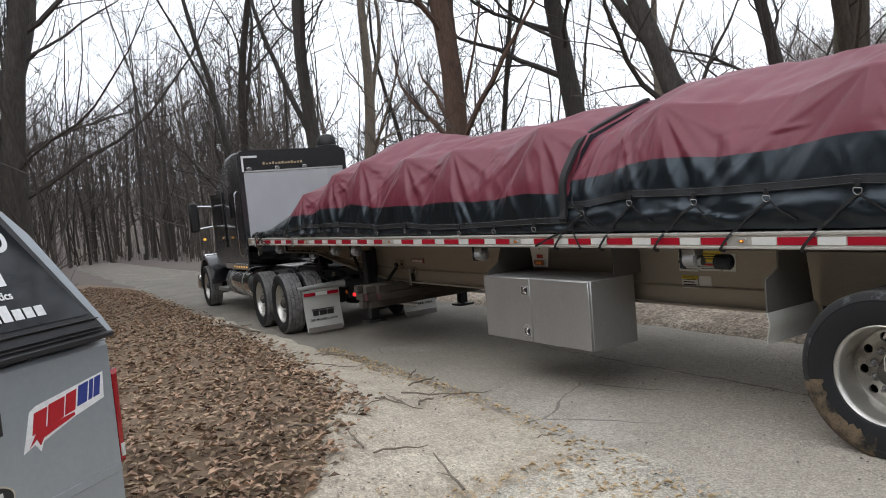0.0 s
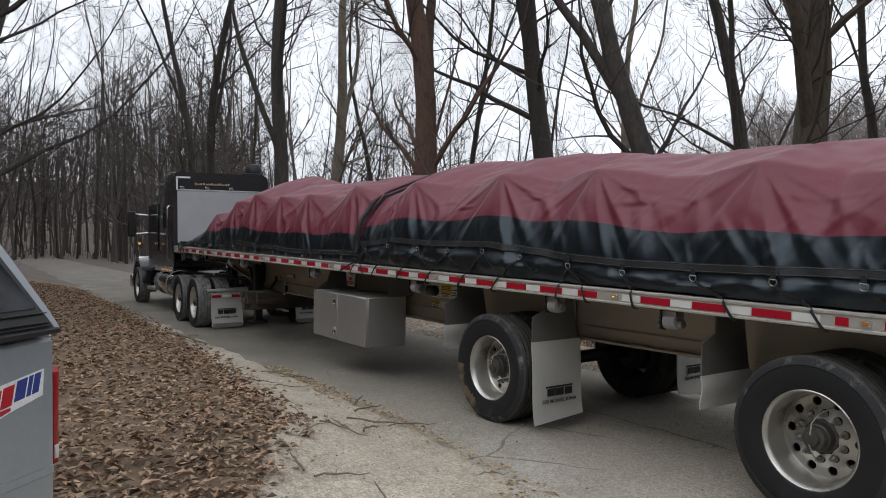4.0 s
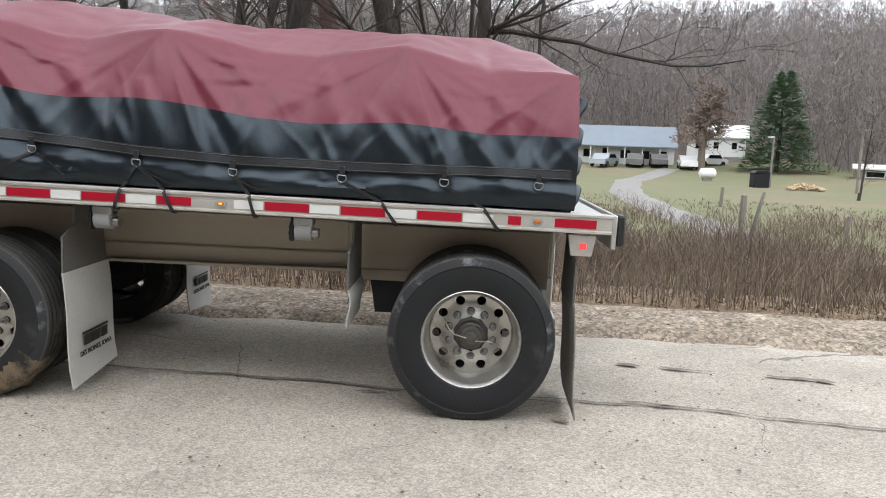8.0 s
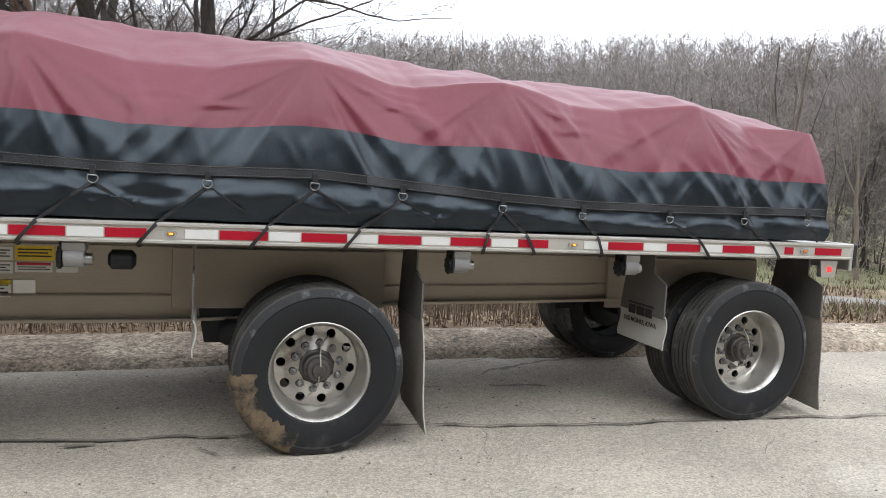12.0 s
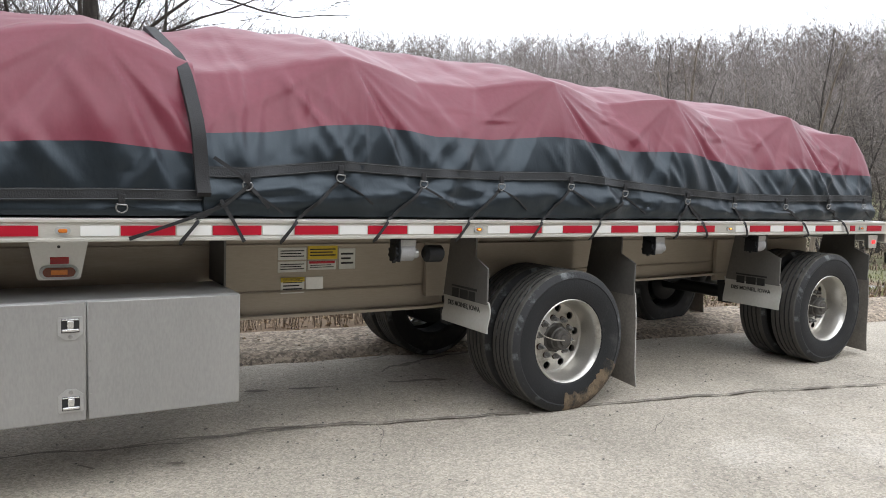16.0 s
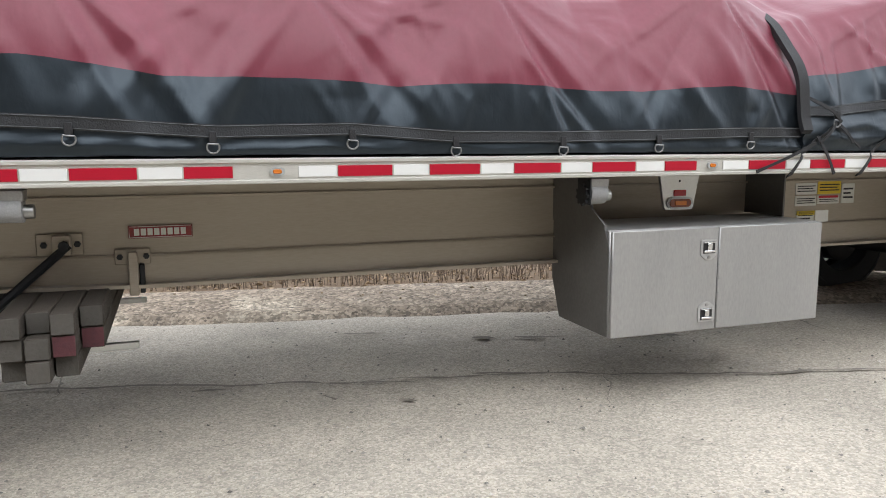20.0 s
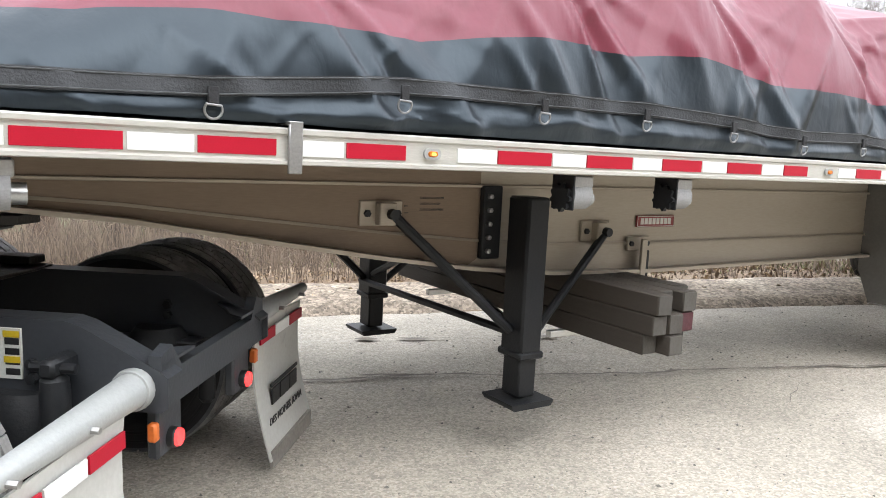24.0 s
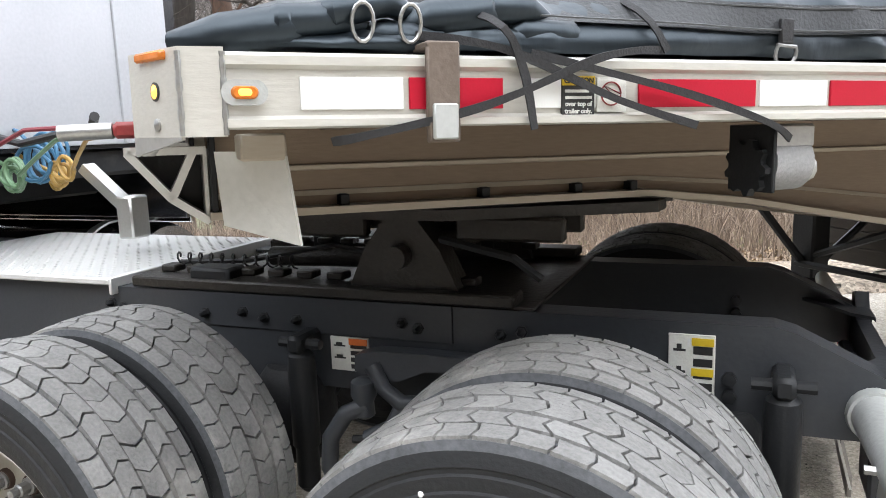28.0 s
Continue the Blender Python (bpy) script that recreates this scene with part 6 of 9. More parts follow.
    part("spare_ratchet", Shape().lathe([(0.03, 9.6), (0.055, 9.62), (0.055, 9.72), (0.03, 9.74)], 12, (0, -1.16, 1.08), axis="x"), M_BLACK_STEEL, trailer)


rail_fittings()


# ---- tarps over the load ----
def crease(x, z, px, pz, slope, width, reach):
    """How far a point is lifted by one crisp fold that runs down from (px, pz), bending steeper on its way."""
    dz = pz - z
    if dz < -0.02 or dz > reach:
        return 0.0
    u = (x - (px + slope * dz * (1 - 0.25 * dz / reach))) / (width * (0.55 + 0.9 * dz / reach))
    u = u if u < 0 else u * 1.7
    if abs(u) > 1:
        return 0.0
    v = max(0.0, dz) / reach
    return ((1 - u * u) ** 2 if u < 0 else (1 - u) ** 1.3) * math.sin(math.pi * min(1.0, v * 1.02)) ** 0.7


def fan(x, z, px, pz, profile, reach):
    """Flat facets and sharp folds that spread like a fan from a point where the load holds the cloth up."""
    dx, dz = x - px, pz - z
    r = math.hypot(dx, dz)
    if r > reach or dz < -0.05:
        return 0.0
    t = math.atan2(dx, max(dz, 0.001))
    return lerp(t, profile) * min(1.0, r / 0.5) * (1 - (r / reach) ** 3)


def pucker(x, z, px, pz, ln, w, tilt):
    """A short lens-shaped wrinkle lying almost level."""
    u, v = (x - px) / ln, (z - pz - tilt * (x - px)) / w
    if abs(u) >= 1 or abs(v) >= 1.6:
        return 0.0
    k = 1 - abs(v) if abs(v) < 1 else 0.0
    return (1 - u * u) * (k if v > 0 else k - 0.6 * max(0.0, 1 - abs(v + 0.8) / 0.8))


def tarp(name, label, x0, x1, shoulder, ridge, peaks, colour_at, ring_z, seed, end_drop, folds_amp=0.04):
    rnd = random.Random(seed)
    fans, folds = [], []
    for px in peaks:
        # a flat gore under the point, a hard fold at each side of it, hollows and lesser folds beyond
        a, b, k = rnd.uniform(-0.52, -0.34), rnd.uniform(0.36, 0.55), rnd.uniform(0.8, 1.15)
        profile = [(-1.57, 0.0), (a - 0.85, -0.2), (a - 0.6, 0.2 * k), (a - 0.52, -0.25), (a - 0.2, -0.75 * k), (a - 0.03, 0.45 * k), (a + 0.05, 0.4), (b - 0.09, 0.5),
                   (b, 0.85 * k), (b + 0.06, -0.15), (b + 0.17, -0.7 * k), (b + 0.3, 0.3), (b + 0.34, 0.25 * k), (b + 0.42, -0.25), (b + 0.62, -0.35), (b + 0.72, 0.15 * k), (b + 0.8, -0.1), (1.57, 0.0)]
        fans.append((px, lerp(px, shoulder), profile, rnd.uniform(1.0, 1.3)))
    puckers = []
    for p, q in zip(peaks, peaks[1:]):
        for k in range(4):
            x = p + (q - p) * rnd.uniform(0.3, 0.7)
            puckers.append((x, lerp(x, shoulder) - rnd.uniform(0.1, 0.34), rnd.uniform(0.12, 0.24), rnd.uniform(0.022, 0.04), rnd.uniform(-0.3, 0.15), rnd.uniform(0.004, 0.009)))
    x = x0 + 0.1
    while x < x1 - 0.15:
        way = 1 if noise.noise((x * 0.45, seed, 3)) > -0.25 else -1
        folds.append((x, lerp(x, shoulder) - rnd.uniform(0.05, 0.4), way * rnd.uniform(0.45, 1.1), rnd.uniform(0.09, 0.17), rnd.uniform(0.5, 0.95), rnd.uniform(0.2, 0.7)))
        x += rnd.uniform(0.22, 0.6)
    # upright pleats where the edge of the rear tarp is pulled in by its strap
    for k in range(9 if x0 > 8 else 0):
        x = x0 + 0.08 + 0.11 * k
        folds.append((x, lerp(x, shoulder) + rnd.uniform(-0.12, 0.05), rnd.uniform(-0.35, 0.12), rnd.uniform(0.05, 0.08), rnd.uniform(0.5, 0.8), rnd.uniform(0.3, 0.7)))
    # fine creases everywhere
    for k in range(int((x1 - x0) * 9)):
        x = rnd.uniform(x0, x1)
        folds.append((x, lerp(x, shoulder) - rnd.uniform(-0.02, 0.5), rnd.uniform(-1.5, 1.5), rnd.uniform(0.04, 0.065), rnd.uniform(0.16, 0.42), rnd.uniform(0.08, 0.24)))
    # short pleats that run up from each ring
    for px, pz in ring_z:
        for k in range(3):
            sl = rnd.uniform(-0.9, 0.9)
            folds.append((px - sl * 0.26, pz + 0.28, sl, rnd.uniform(0.06, 0.08), 0.3, rnd.uniform(0.15, 0.3)))
    nx = int((x1 - x0) / 0.017)
    low = 1.312
    nside, nslope, jc = 46, 22, 22
    s = Shape()
    rows, cols = [], []
    for i in range(nx + 1):
        x = x0 + (x1 - x0) * i / nx
        near = min((abs(x - p) for p in peaks), default=1)
        tent = max(0.0, 1 - near / 0.55)
        zs = lerp(x, shoulder) - 0.075 * (1 - tent) ** 1.5
        ys = 1.05 - 0.15 * (1 - tent)
        zr = lerp(x, ridge) + 0.02 * noise.noise((x * 2, 0, seed))
        rz = lerp(x, ring_z)
        cut = min(0.95, lerp(x, colour_at))
        col, lifted = [], {}
        for side in (-1, 1):
            pts = []
            for j in range(nside + 1):
                v = cut * j / jc if j <= jc else cut + (1 - cut) * (j - jc) / (nside - jc)
                z = low + (zs - low) * v
                y = 1.262 - (1.262 - ys) * v ** 2.3
                d = 0.0
                if side < 0:
                    for px, pz, sl, w, reach, a in folds:
                        if abs(x - px) < 1.0:
                            d += a * crease(x, z, px, pz, sl, w, reach)
                    for px, pz, profile, reach in fans:
                        if abs(x - px) < reach:
                            d += fan(x, z, px, pz, profile, reach)
                    for px, pz, ln, w, tilt, a in puckers:
                        if abs(x - px) < ln:
                            d += a * pucker(x, z, px, pz, ln, w, tilt) / folds_amp
                    lifted[j] = d
                else:
                    d = lifted[j]
                d = folds_amp * d - 0.012 * (1 - v)
                d += 0.012 * noise.noise((x * 2.1, z * 3, seed + 3)) + 0.004 * noise.noise((x * 6 - z * 4, z * 5, seed + 5)) * (1.5 - v)
                # loose gathered hem below the rings
                if z < rz + 0.02:
                    t = max(0.0, min(1.0, (z - low) / max(0.05, rz - low)))
                    bulge = math.sin(math.pi * t) * min(1.0, (rz - low) / 0.17)
                    d += 0.04 * bulge * (0.7 + 0.7 * noise.noise((x * 2.6, t * 1.5, seed + 9))) + 0.02 * bulge * (1 - 2 * abs(noise.noise((x * 3.3 + 2.2 * t, t * 2.1 - x, seed + 4))))
                    d -= 0.028 * abs(noise.noise((x * 4 + t * 3, t * 3 + x * 2, seed + 2))) * bulge
                k = end_drop(x)
                pts.append((x, side * (y + d), low + (z + 0.004 * noise.noise((x * 5, z * 5, 7)) - low) * k, v))
            for j in range(1, nslope + 1):
                v = j / nslope
                y = ys * (1 - v)
                z = zs + (zr - zs) * (1 - (1 - v) ** 1.35)
                z += 0.03 * tent * math.sin(math.pi * v) * 0.4 + 0.014 * noise.noise((x * 2.5, y * 2.5, seed)) - 0.03 * (1 - tent) * math.sin(math.pi * v)
                z += 0.012 * noise.noise((x * 7, y * 5, seed + 1))
                k = end_drop(x)
                d0 = pts[nside][1] * side - ys
                pts.append((x, side * (y + d0 * (1 - v)), low + (z - low) * k, 1 + v))
            col.append(pts)
        line = col[0] + col[1][-2::-1]
        rows.append(line)
    n = len(rows[0])
    red, black = Shape(), Shape()
    allv = [p[:3] for r in rows for p in r]
    rf, bf = [], []
    for i in range(nx):
        nose = lerp(x0 + (x1 - x0) * i / nx, colour_at) > 0.96
        for j in range(n - 1):
            a = i * n + j
            q = (a, a + n, a + n + 1, a + 1)
            (bf if nose or j < jc or j >= n - 1 - jc else rf).append(q)
    ob = thing(name, label, "tarp", "tarps on the trailer")
    for faces, nm, mt in ((rf, "red_panel", M_TARP_RED), (bf, "black_skirt", M_TARP_BLACK)):
        used = sorted({k for f in faces for k in f})
        at = {k: m for m, k in enumerate(used)}
        sh = Shape()
        sh.v, sh.f, sh.m = [allv[k] for k in used], [tuple(at[k] for k in f) for f in faces], [0] * len(faces)
        part(nm, sh, mt, ob, angle=75, fix=False)
    # end sheets
    for i, nm in ((0, "front_sheet"), (nx, "rear_sheet")):
        e = Shape()
        line = [Vector(p[:3]) for p in rows[i]]
        c = Vector((line[0].x, 0, low))
        v, f = [], []
        m = len(line)
        for k in range(6):
            for p in line:
                q = p.lerp(Vector((p.x, p.y * (1 - 0.0), low)), 0) if k == 0 else p.lerp(c, k / 5)
                off = 0.03 * math.sin(math.pi * k / 5) * (1 + noise.noise((p.y * 4, p.z * 4, k)))
                v.append((q.x + (off if i else -off), q.y, q.z))
        for k in range(5):
            for j in range(m - 1):
                a = k * m + j
                f.append((a, a + 1, a + 1 + m, a + m))
        e.add(v, f)
        part(nm, e, M_TARP_BLACK, ob, angle=75, fix=False)
    # stitched webbing along the ring line, D-rings and hooks
    def skin(x, z):
        g = min(nx - 1e-6, max(0.0, (x - x0) / (x1 - x0) * nx))
        i, f = int(g), g - int(g)
        col = [tuple(p + (q - p) * f for p, q in zip(u, w)) for u, w in zip(rows[i][: nside + 1], rows[i + 1][: nside + 1])]
        for lo, hi in zip(col, col[1:]):
            if lo[2] <= z <= hi[2]:
                e = (z - lo[2]) / max(1e-6, hi[2] - lo[2])
                return tuple(p + (q - p) * e for p, q in zip(lo, hi))
        return min(col, key=lambda p: abs(p[2] - z))
    web = Shape()
    band = []
    for i in range(0, nx + 1, 3):
        x = x0 + (x1 - x0) * i / nx
        p, q = skin(x, lerp(x, ring_z) + 0.085), skin(x, lerp(x, ring_z) + 0.025)
        band.append([(p[0], p[1] - 0.009, p[2]), (q[0], q[1] - 0.009, q[2]), (q[0], q[1] + 0.004, q[2]), (p[0], p[1] + 0.004, p[2])])
    web.loft(band)
    wb = part("webbing", web, M_WEB, ob, "stitched black webbing")
    for k in (0, 1):
        st = [(r[k][0], r[k][1] - 0.003, r[k][2] + (-0.007 if k == 0 else 0.007)) for r in band]
        part("stitching", Shape().tube(st, 0.0022, 4), M_STITCH, wb)
    return ob, skin, rows


def d_ring(ob, skin, x, z):
    y = min(skin(x + dx, z + dz)[1] for dx in (-0.03, 0, 0.03) for dz in (-0.045, -0.02, 0.01, 0.04)) - 0.012
    r = part("d_ring", Shape().tube([(x + 0.026 * math.cos(a), y - 0.004 * math.sin(a), z - 0.012 + 0.026 * math.sin(a)) for a in np.linspace(-math.pi - 0.5, 0.5, 13)] + [(x - 0.023, y, z + 0.004)], 0.004, 6), M_RING, ob)
    part("tab", Shape().box(x - 0.016, x + 0.016, y - 0.004, y + 0.008, z + 0.005, z + 0.055, 0.003), M_STRAP, r)


def bungee(ob, pts, r=0.0095):
    """A flat rubber strap laid along points, its broad side out."""
    pts = [Vector(p) for p in pts]
    line = []
    for i in range(len(pts) - 1):
        a, b, c, d = pts[max(0, i - 1)], pts[i], pts[i + 1], pts[min(len(pts) - 1, i + 2)]
        for k in range(4):
            t = k / 4
            line.append(0.5 * (2 * b + (c - a) * t + (2 * a - 5 * b + 4 * c - d) * t * t + (3 * b - a - 3 * c + d) * t ** 3))
    line.append(pts[-1])
    rings = []
    for i, p in enumerate(line):
        d = (line[min(i + 1, len(line) - 1)] - line[max(i - 1, 0)]).normalized()
        w = d.cross(Vector((0, 1, 0.12)))
        w = w.normalized() * r * (1 + 0.12 * math.sin(i * 0.9))
        n = d.cross(w).normalized() * 0.0022
        rings.append([p - w - n, p + w - n, p + w + n, p - w + n])
    part("rubber_strap", Shape().loft(rings), M_STRAP, ob)


SH_R = [(8.15, 2.16), (9.1, 2.25), (10.67, 2.26), (11.9, 2.24), (13.3, 2.21), (13.9, 2.16), (14.4, 2.09)]
RG_R = [(8.15, 2.45), (8.6, 2.53), (9.3, 2.53), (10, 2.52), (11.2, 2.5), (11.75, 2.43), (12.5, 2.42), (13.85, 2.42), (14.2, 2.33), (14.4, 2.17)]
RINGS_R = [(8.44, 1.49), (8.97, 1.55), (9.53, 1.53), (10.1, 1.53), (10.68, 1.545), (11.2, 1.51), (11.83, 1.465), (12.39, 1.44), (13.03, 1.44), (13.62, 1.45), (14.16, 1.46)]
tarp_rear, skin_r, rows_r = tarp("rear_tarp", "wrinkled dark red tarp with a black skirt over the rear load", 8.22, 14.38, SH_R, RG_R, [9.12, 10.67, 11.9, 13.36, 14.34], [(8.2, 0.56), (9.5, 0.58), (11, 0.59), (12, 0.54), (13, 0.49), (14.4, 0.53)], RINGS_R, 4, lambda x: 1.0)
SH_F = [(0.3, 1.42), (0.9, 1.58), (2.0, 1.9), (3.2, 2.14), (4.2, 2.26), (5.2, 2.2), (6.4, 2.2), (7.7, 2.26), (8.3, 2.2)]
RG_F = [(0.3, 1.5), (1.0, 1.75), (2.0, 2.12), (3.2, 2.45), (4.3, 2.62), (5.2, 2.45), (5.9, 2.41), (7.0, 2.44), (7.7, 2.46), (8.3, 2.44)]
RINGS_F = [(0.3, 1.36), (1.38, 1.33), (1.99, 1.35), (2.63, 1.41), (3.23, 1.41), (3.81, 1.415), (4.37, 1.395), (4.93, 1.36), (5.55, 1.375), (6.06, 1.34), (6.64, 1.34), (7.22, 1.35), (7.82, 1.365)]
tarp_front, skin_f, rows_f = tarp("front_tarp", "wrinkled dark red tarp with a black skirt over the front load", 0.3, 8.235, SH_F, RG_F, [2.2, 3.3, 4.2, 5.3, 6.3, 7.72], [(0.3, 1.25), (0.95, 0.96), (1.6, 0.7), (2.2, 0.5), (3.0, 0.47), (4.3, 0.43), (5, 0.39), (8.3, 0.38)], RINGS_F, 8, lambda x: 1.0, 0.04)
for x, z in RINGS_R:
    d_ring(tarp_rear, skin_r, x, z)
    y = skin_r(x, z)[1] - 0.02
    for dx in ((-0.34,) if x < 11.5 else (-0.12, 0.22) if x < 12 else (0.14,) if x < 12.5 else (0.32,) if x < 13.9 else ()):
        way = []
        for k in range(8):
            u = k / 7
            zz = z - 0.03 + (1.3 - z + 0.03) * u
            xx = x + dx * 0.72 * u
            way.append((xx, min(skin_r(xx, max(zz, 1.315))[1] - 0.013, -1.29 if u > 0.8 else 0), zz))
        bungee(tarp_rear, way + [(x + dx * 0.8, -1.312, 1.27), (x + dx, -1.312, 1.185), (x + dx + 0.01, -1.27, 1.168)])
    bungee(tarp_rear, [(x, y, z - 0.03), (x + 0.1, skin_r(x + 0.1, z - 0.09)[1] - 0.01, z - 0.09), (x + 0.2, skin_r(x + 0.2, z - 0.14)[1] - 0.01, max(1.33, z - 0.16))], 0.006)
for x, z in RINGS_F[1:]:
    d_ring(tarp_front, skin_f, x, z)
# dark strap along the front edge of the rear tarp, and the tie-down bundle at its foot
edge = []
line = [(min(p[1], q[1]), max(p[2], q[2])) for p, q in zip(rows_r[2][5:68], rows_f[-2][5:68])]
for i in range(0, len(line), 2):
    n = min(6, i, len(line) - 1 - i)
    near = line[i - n:i + n + 1]
    y, z = sum(p[0] for p in near) / len(near) - 0.02, sum(p[1] for p in near) / len(near) + 0.012
    o = 0.06 * (z - 1.4)
    edge.append([(8.18 - o, y - 0.012, z + 0.01), (8.25 - o, y - 0.012, z + 0.01), (8.25 - o, y + 0.012, z - 0.012), (8.18 - o, y + 0.012, z - 0.012)])
part("edge_strap", Shape().loft(edge), M_STRAP, tarp_rear, "dark webbing strap along the edge")
for a, b in (((8.28, 1.62), (8.45, 1.48)), ((8.45, 1.48), (8.3, 1.36)), ((8.45, 1.48), (8.55, 1.36)), ((8.3, 1.36), (7.85, 1.2)), ((8.3, 1.4), (8.42, 1.18))):
    bungee(tarp_rear, [(a[0], skin_r(a[0], a[1])[1] - 0.02, a[1]), ((a[0] + b[0]) / 2, -1.315, (a[1] + b[1]) / 2), (b[0], -1.315, b[1])], 0.009)
# straps crossing the nose
for pts in ([(0.69, skin_f(0.69, 1.44)[1] - 0.02, 1.44), (0.73, -1.29, 1.36), (0.775, -1.312, 1.29), (0.8, -1.312, 1.178)],
            [(0.46, -1.28, 1.165), (0.5, -1.31, 1.172), (0.66, -1.313, 1.205), (0.775, -1.314, 1.24), (0.905, -1.318, 1.292), (1.0, -1.3, 1.312), (1.09, -1.27, 1.318)],
            [(0.61, -1.255, 1.335), (0.7, -1.29, 1.322), (0.785, -1.312, 1.297), (0.965, -1.315, 1.226), (1.135, -1.312, 1.18)],
            [(0.8, -1.3, 1.305), (0.905, -1.318, 1.28), (1.12, -1.314, 1.235), (1.305, -1.312, 1.182), (1.4, -1.27, 1.15)],
            [(1.0, skin_f(1.0, 1.5)[1] - 0.02, 1.5), (1.05, skin_f(1.05, 1.39)[1] - 0.018, 1.39), (1.09, -1.28, 1.315)]):
    bungee(tarp_front, pts, 0.0068)

# spare cloth bunched on the nose of the deck
RNDN = random.Random(23)
for k in range(7):
    x, z, r = 0.36 + 0.085 * k, 1.325 + 0.02 * (k % 3), RNDN.uniform(0.022, 0.042)
    pts = [(x - 0.13, -1.2 + 0.03 * RNDN.random(), z), (x - 0.05, -1.24 + 0.03 * RNDN.random(), z + 0.03 * RNDN.random()), (x + 0.04, -1.23, z + 0.035 * RNDN.random()), (x + 0.14, -1.18, z - 0.005)]
    part("bunched_fold", Shape().tube(pts, [r * 0.4, r, r * 0.9, r * 0.3], 10), M_TARP_BLACK, tarp_front)
for x in (0.52, 0.6):
    part("hook", Shape().tube([(x + 0.018 * math.cos(a), -1.262 - 0.004 * math.sin(a), 1.352 + 0.03 * math.sin(a)) for a in np.linspace(0, 2 * math.pi, 15)], 0.0035, 6), M_STEEL, tarp_front)

# gathered cloth at the rear corner
for k in range(4):
    rr = random.Random(40 + k)
    z0 = 1.36 + 0.17 * k
    pts = [(14.36, -1.21 + 0.03 * k, z0 - 0.06), (14.38 + 0.015 * rr.random(), -1.16 + 0.03 * k, z0), (14.395 + 0.02 * rr.random(), -1.04, z0 + 0.06), (14.39, -0.85, z0 + 0.1), (14.38, -0.6, z0 + 0.07)]
    part("gathered_fold", Shape().tube(pts, [0.004, 0.026, 0.034 + 0.01 * rr.random(), 0.028, 0.004], 14), M_TARP_BLACK, tarp_rear, angle=80)

timber = thing("timber_stack", "stack of weathered grey square timbers in a rack under the trailer", "timber")
for r in range(3):
    for c in range(4 if r else 3):
        if r == 0 and c == 3:
            continue
        x = 4.03 + c * 0.102
        yo = -1.25 + 0.1 * random.Random(r * 7 + c).random() + (0.12 if c == 3 else 0)
        red = (r == 1 and c >= 2)
        b = part("beam", Shape().box(x, x + 0.097, yo, yo + 2.3, 0.35 + r * 0.1, 0.447 + r * 0.1, 0.006), M_TIMBER, timber)
        part("beam_end", Shape().box(x + 0.004, x + 0.093, yo - 0.003, yo + 0.004, 0.354 + r * 0.1, 0.443 + r * 0.1, 0.002), M_TIMBER_RED if red else M_TIMBER_END, b)
rack = part("timber_rack", Shape().box(3.95, 4.55, -0.62, -0.58, 0.31, 0.345, 0.004), M_ALU, trailer)
part("rack_hanger", Shape().box(4.525, 4.57, -0.68, -0.66, 0.6, 0.825, 0.005), M_ALU_BEAM, rack)
part("hanger_back", Shape().box(4.575, 4.6, -0.67, -0.63, 0.61, 0.76, 0.005), M_BLACK_STEEL, rack)
rb = part("rack_bracket", Shape().box(4.46, 4.63, -0.632, -0.612, 0.755, 0.835, 0.005), M_ALU_BEAM, rack)
for x in (4.485, 4.61):
    part("bolt", Shape().lathe([(0.016, 0), (0.015, -0.012), (0, -0.014)], 6, (x, -0.632, 0.795)), M_BLACK_STEEL, rb)
part("timber_rack", Shape().box(3.95, 4.55, 0.58, 0.62, 0.31, 0.345, 0.004), M_ALU, trailer)


# ---- the tractor: x runs to its rear, the origin lies under its coupling ----
tractor = thing("truck_tractor", "black long-nose sleeper truck coupled to the trailer", "truck")


def drive_tyre():
    """A drive tyre with rows of zigzag tread blocks."""
    r, half = 0.467, 0.14
    s = Shape()
    prof = [(0.29, -half * 0.75), (0.31, -half * 0.9), (0.335, -half * 0.98), (0.34, -half * 1.0), (0.362, -half * 1.01), (0.366, -half * 1.035), (0.376, -half * 1.035), (0.38, -half * 1.015), (r - 0.062, -half * 1.03), (r - 0.058, -half * 1.005), (r - 0.05, -half * 1.005), (r - 0.046, -half * 1.03), (r - 0.02, -half * 0.99), (r - 0.004, -half * 0.95), (r - 0.004, 0)]
    prof += [(p, -q) for p, q in prof[-2::-1]]
    prof = prof + [prof[0]]
    s.lathe(prof, 72, cap=False)
    s.m = [1 if min(prof[i // 72][0], prof[i // 72 + 1][0]) > r - 0.035 else 0 for i in range(len(s.f))]
    return s


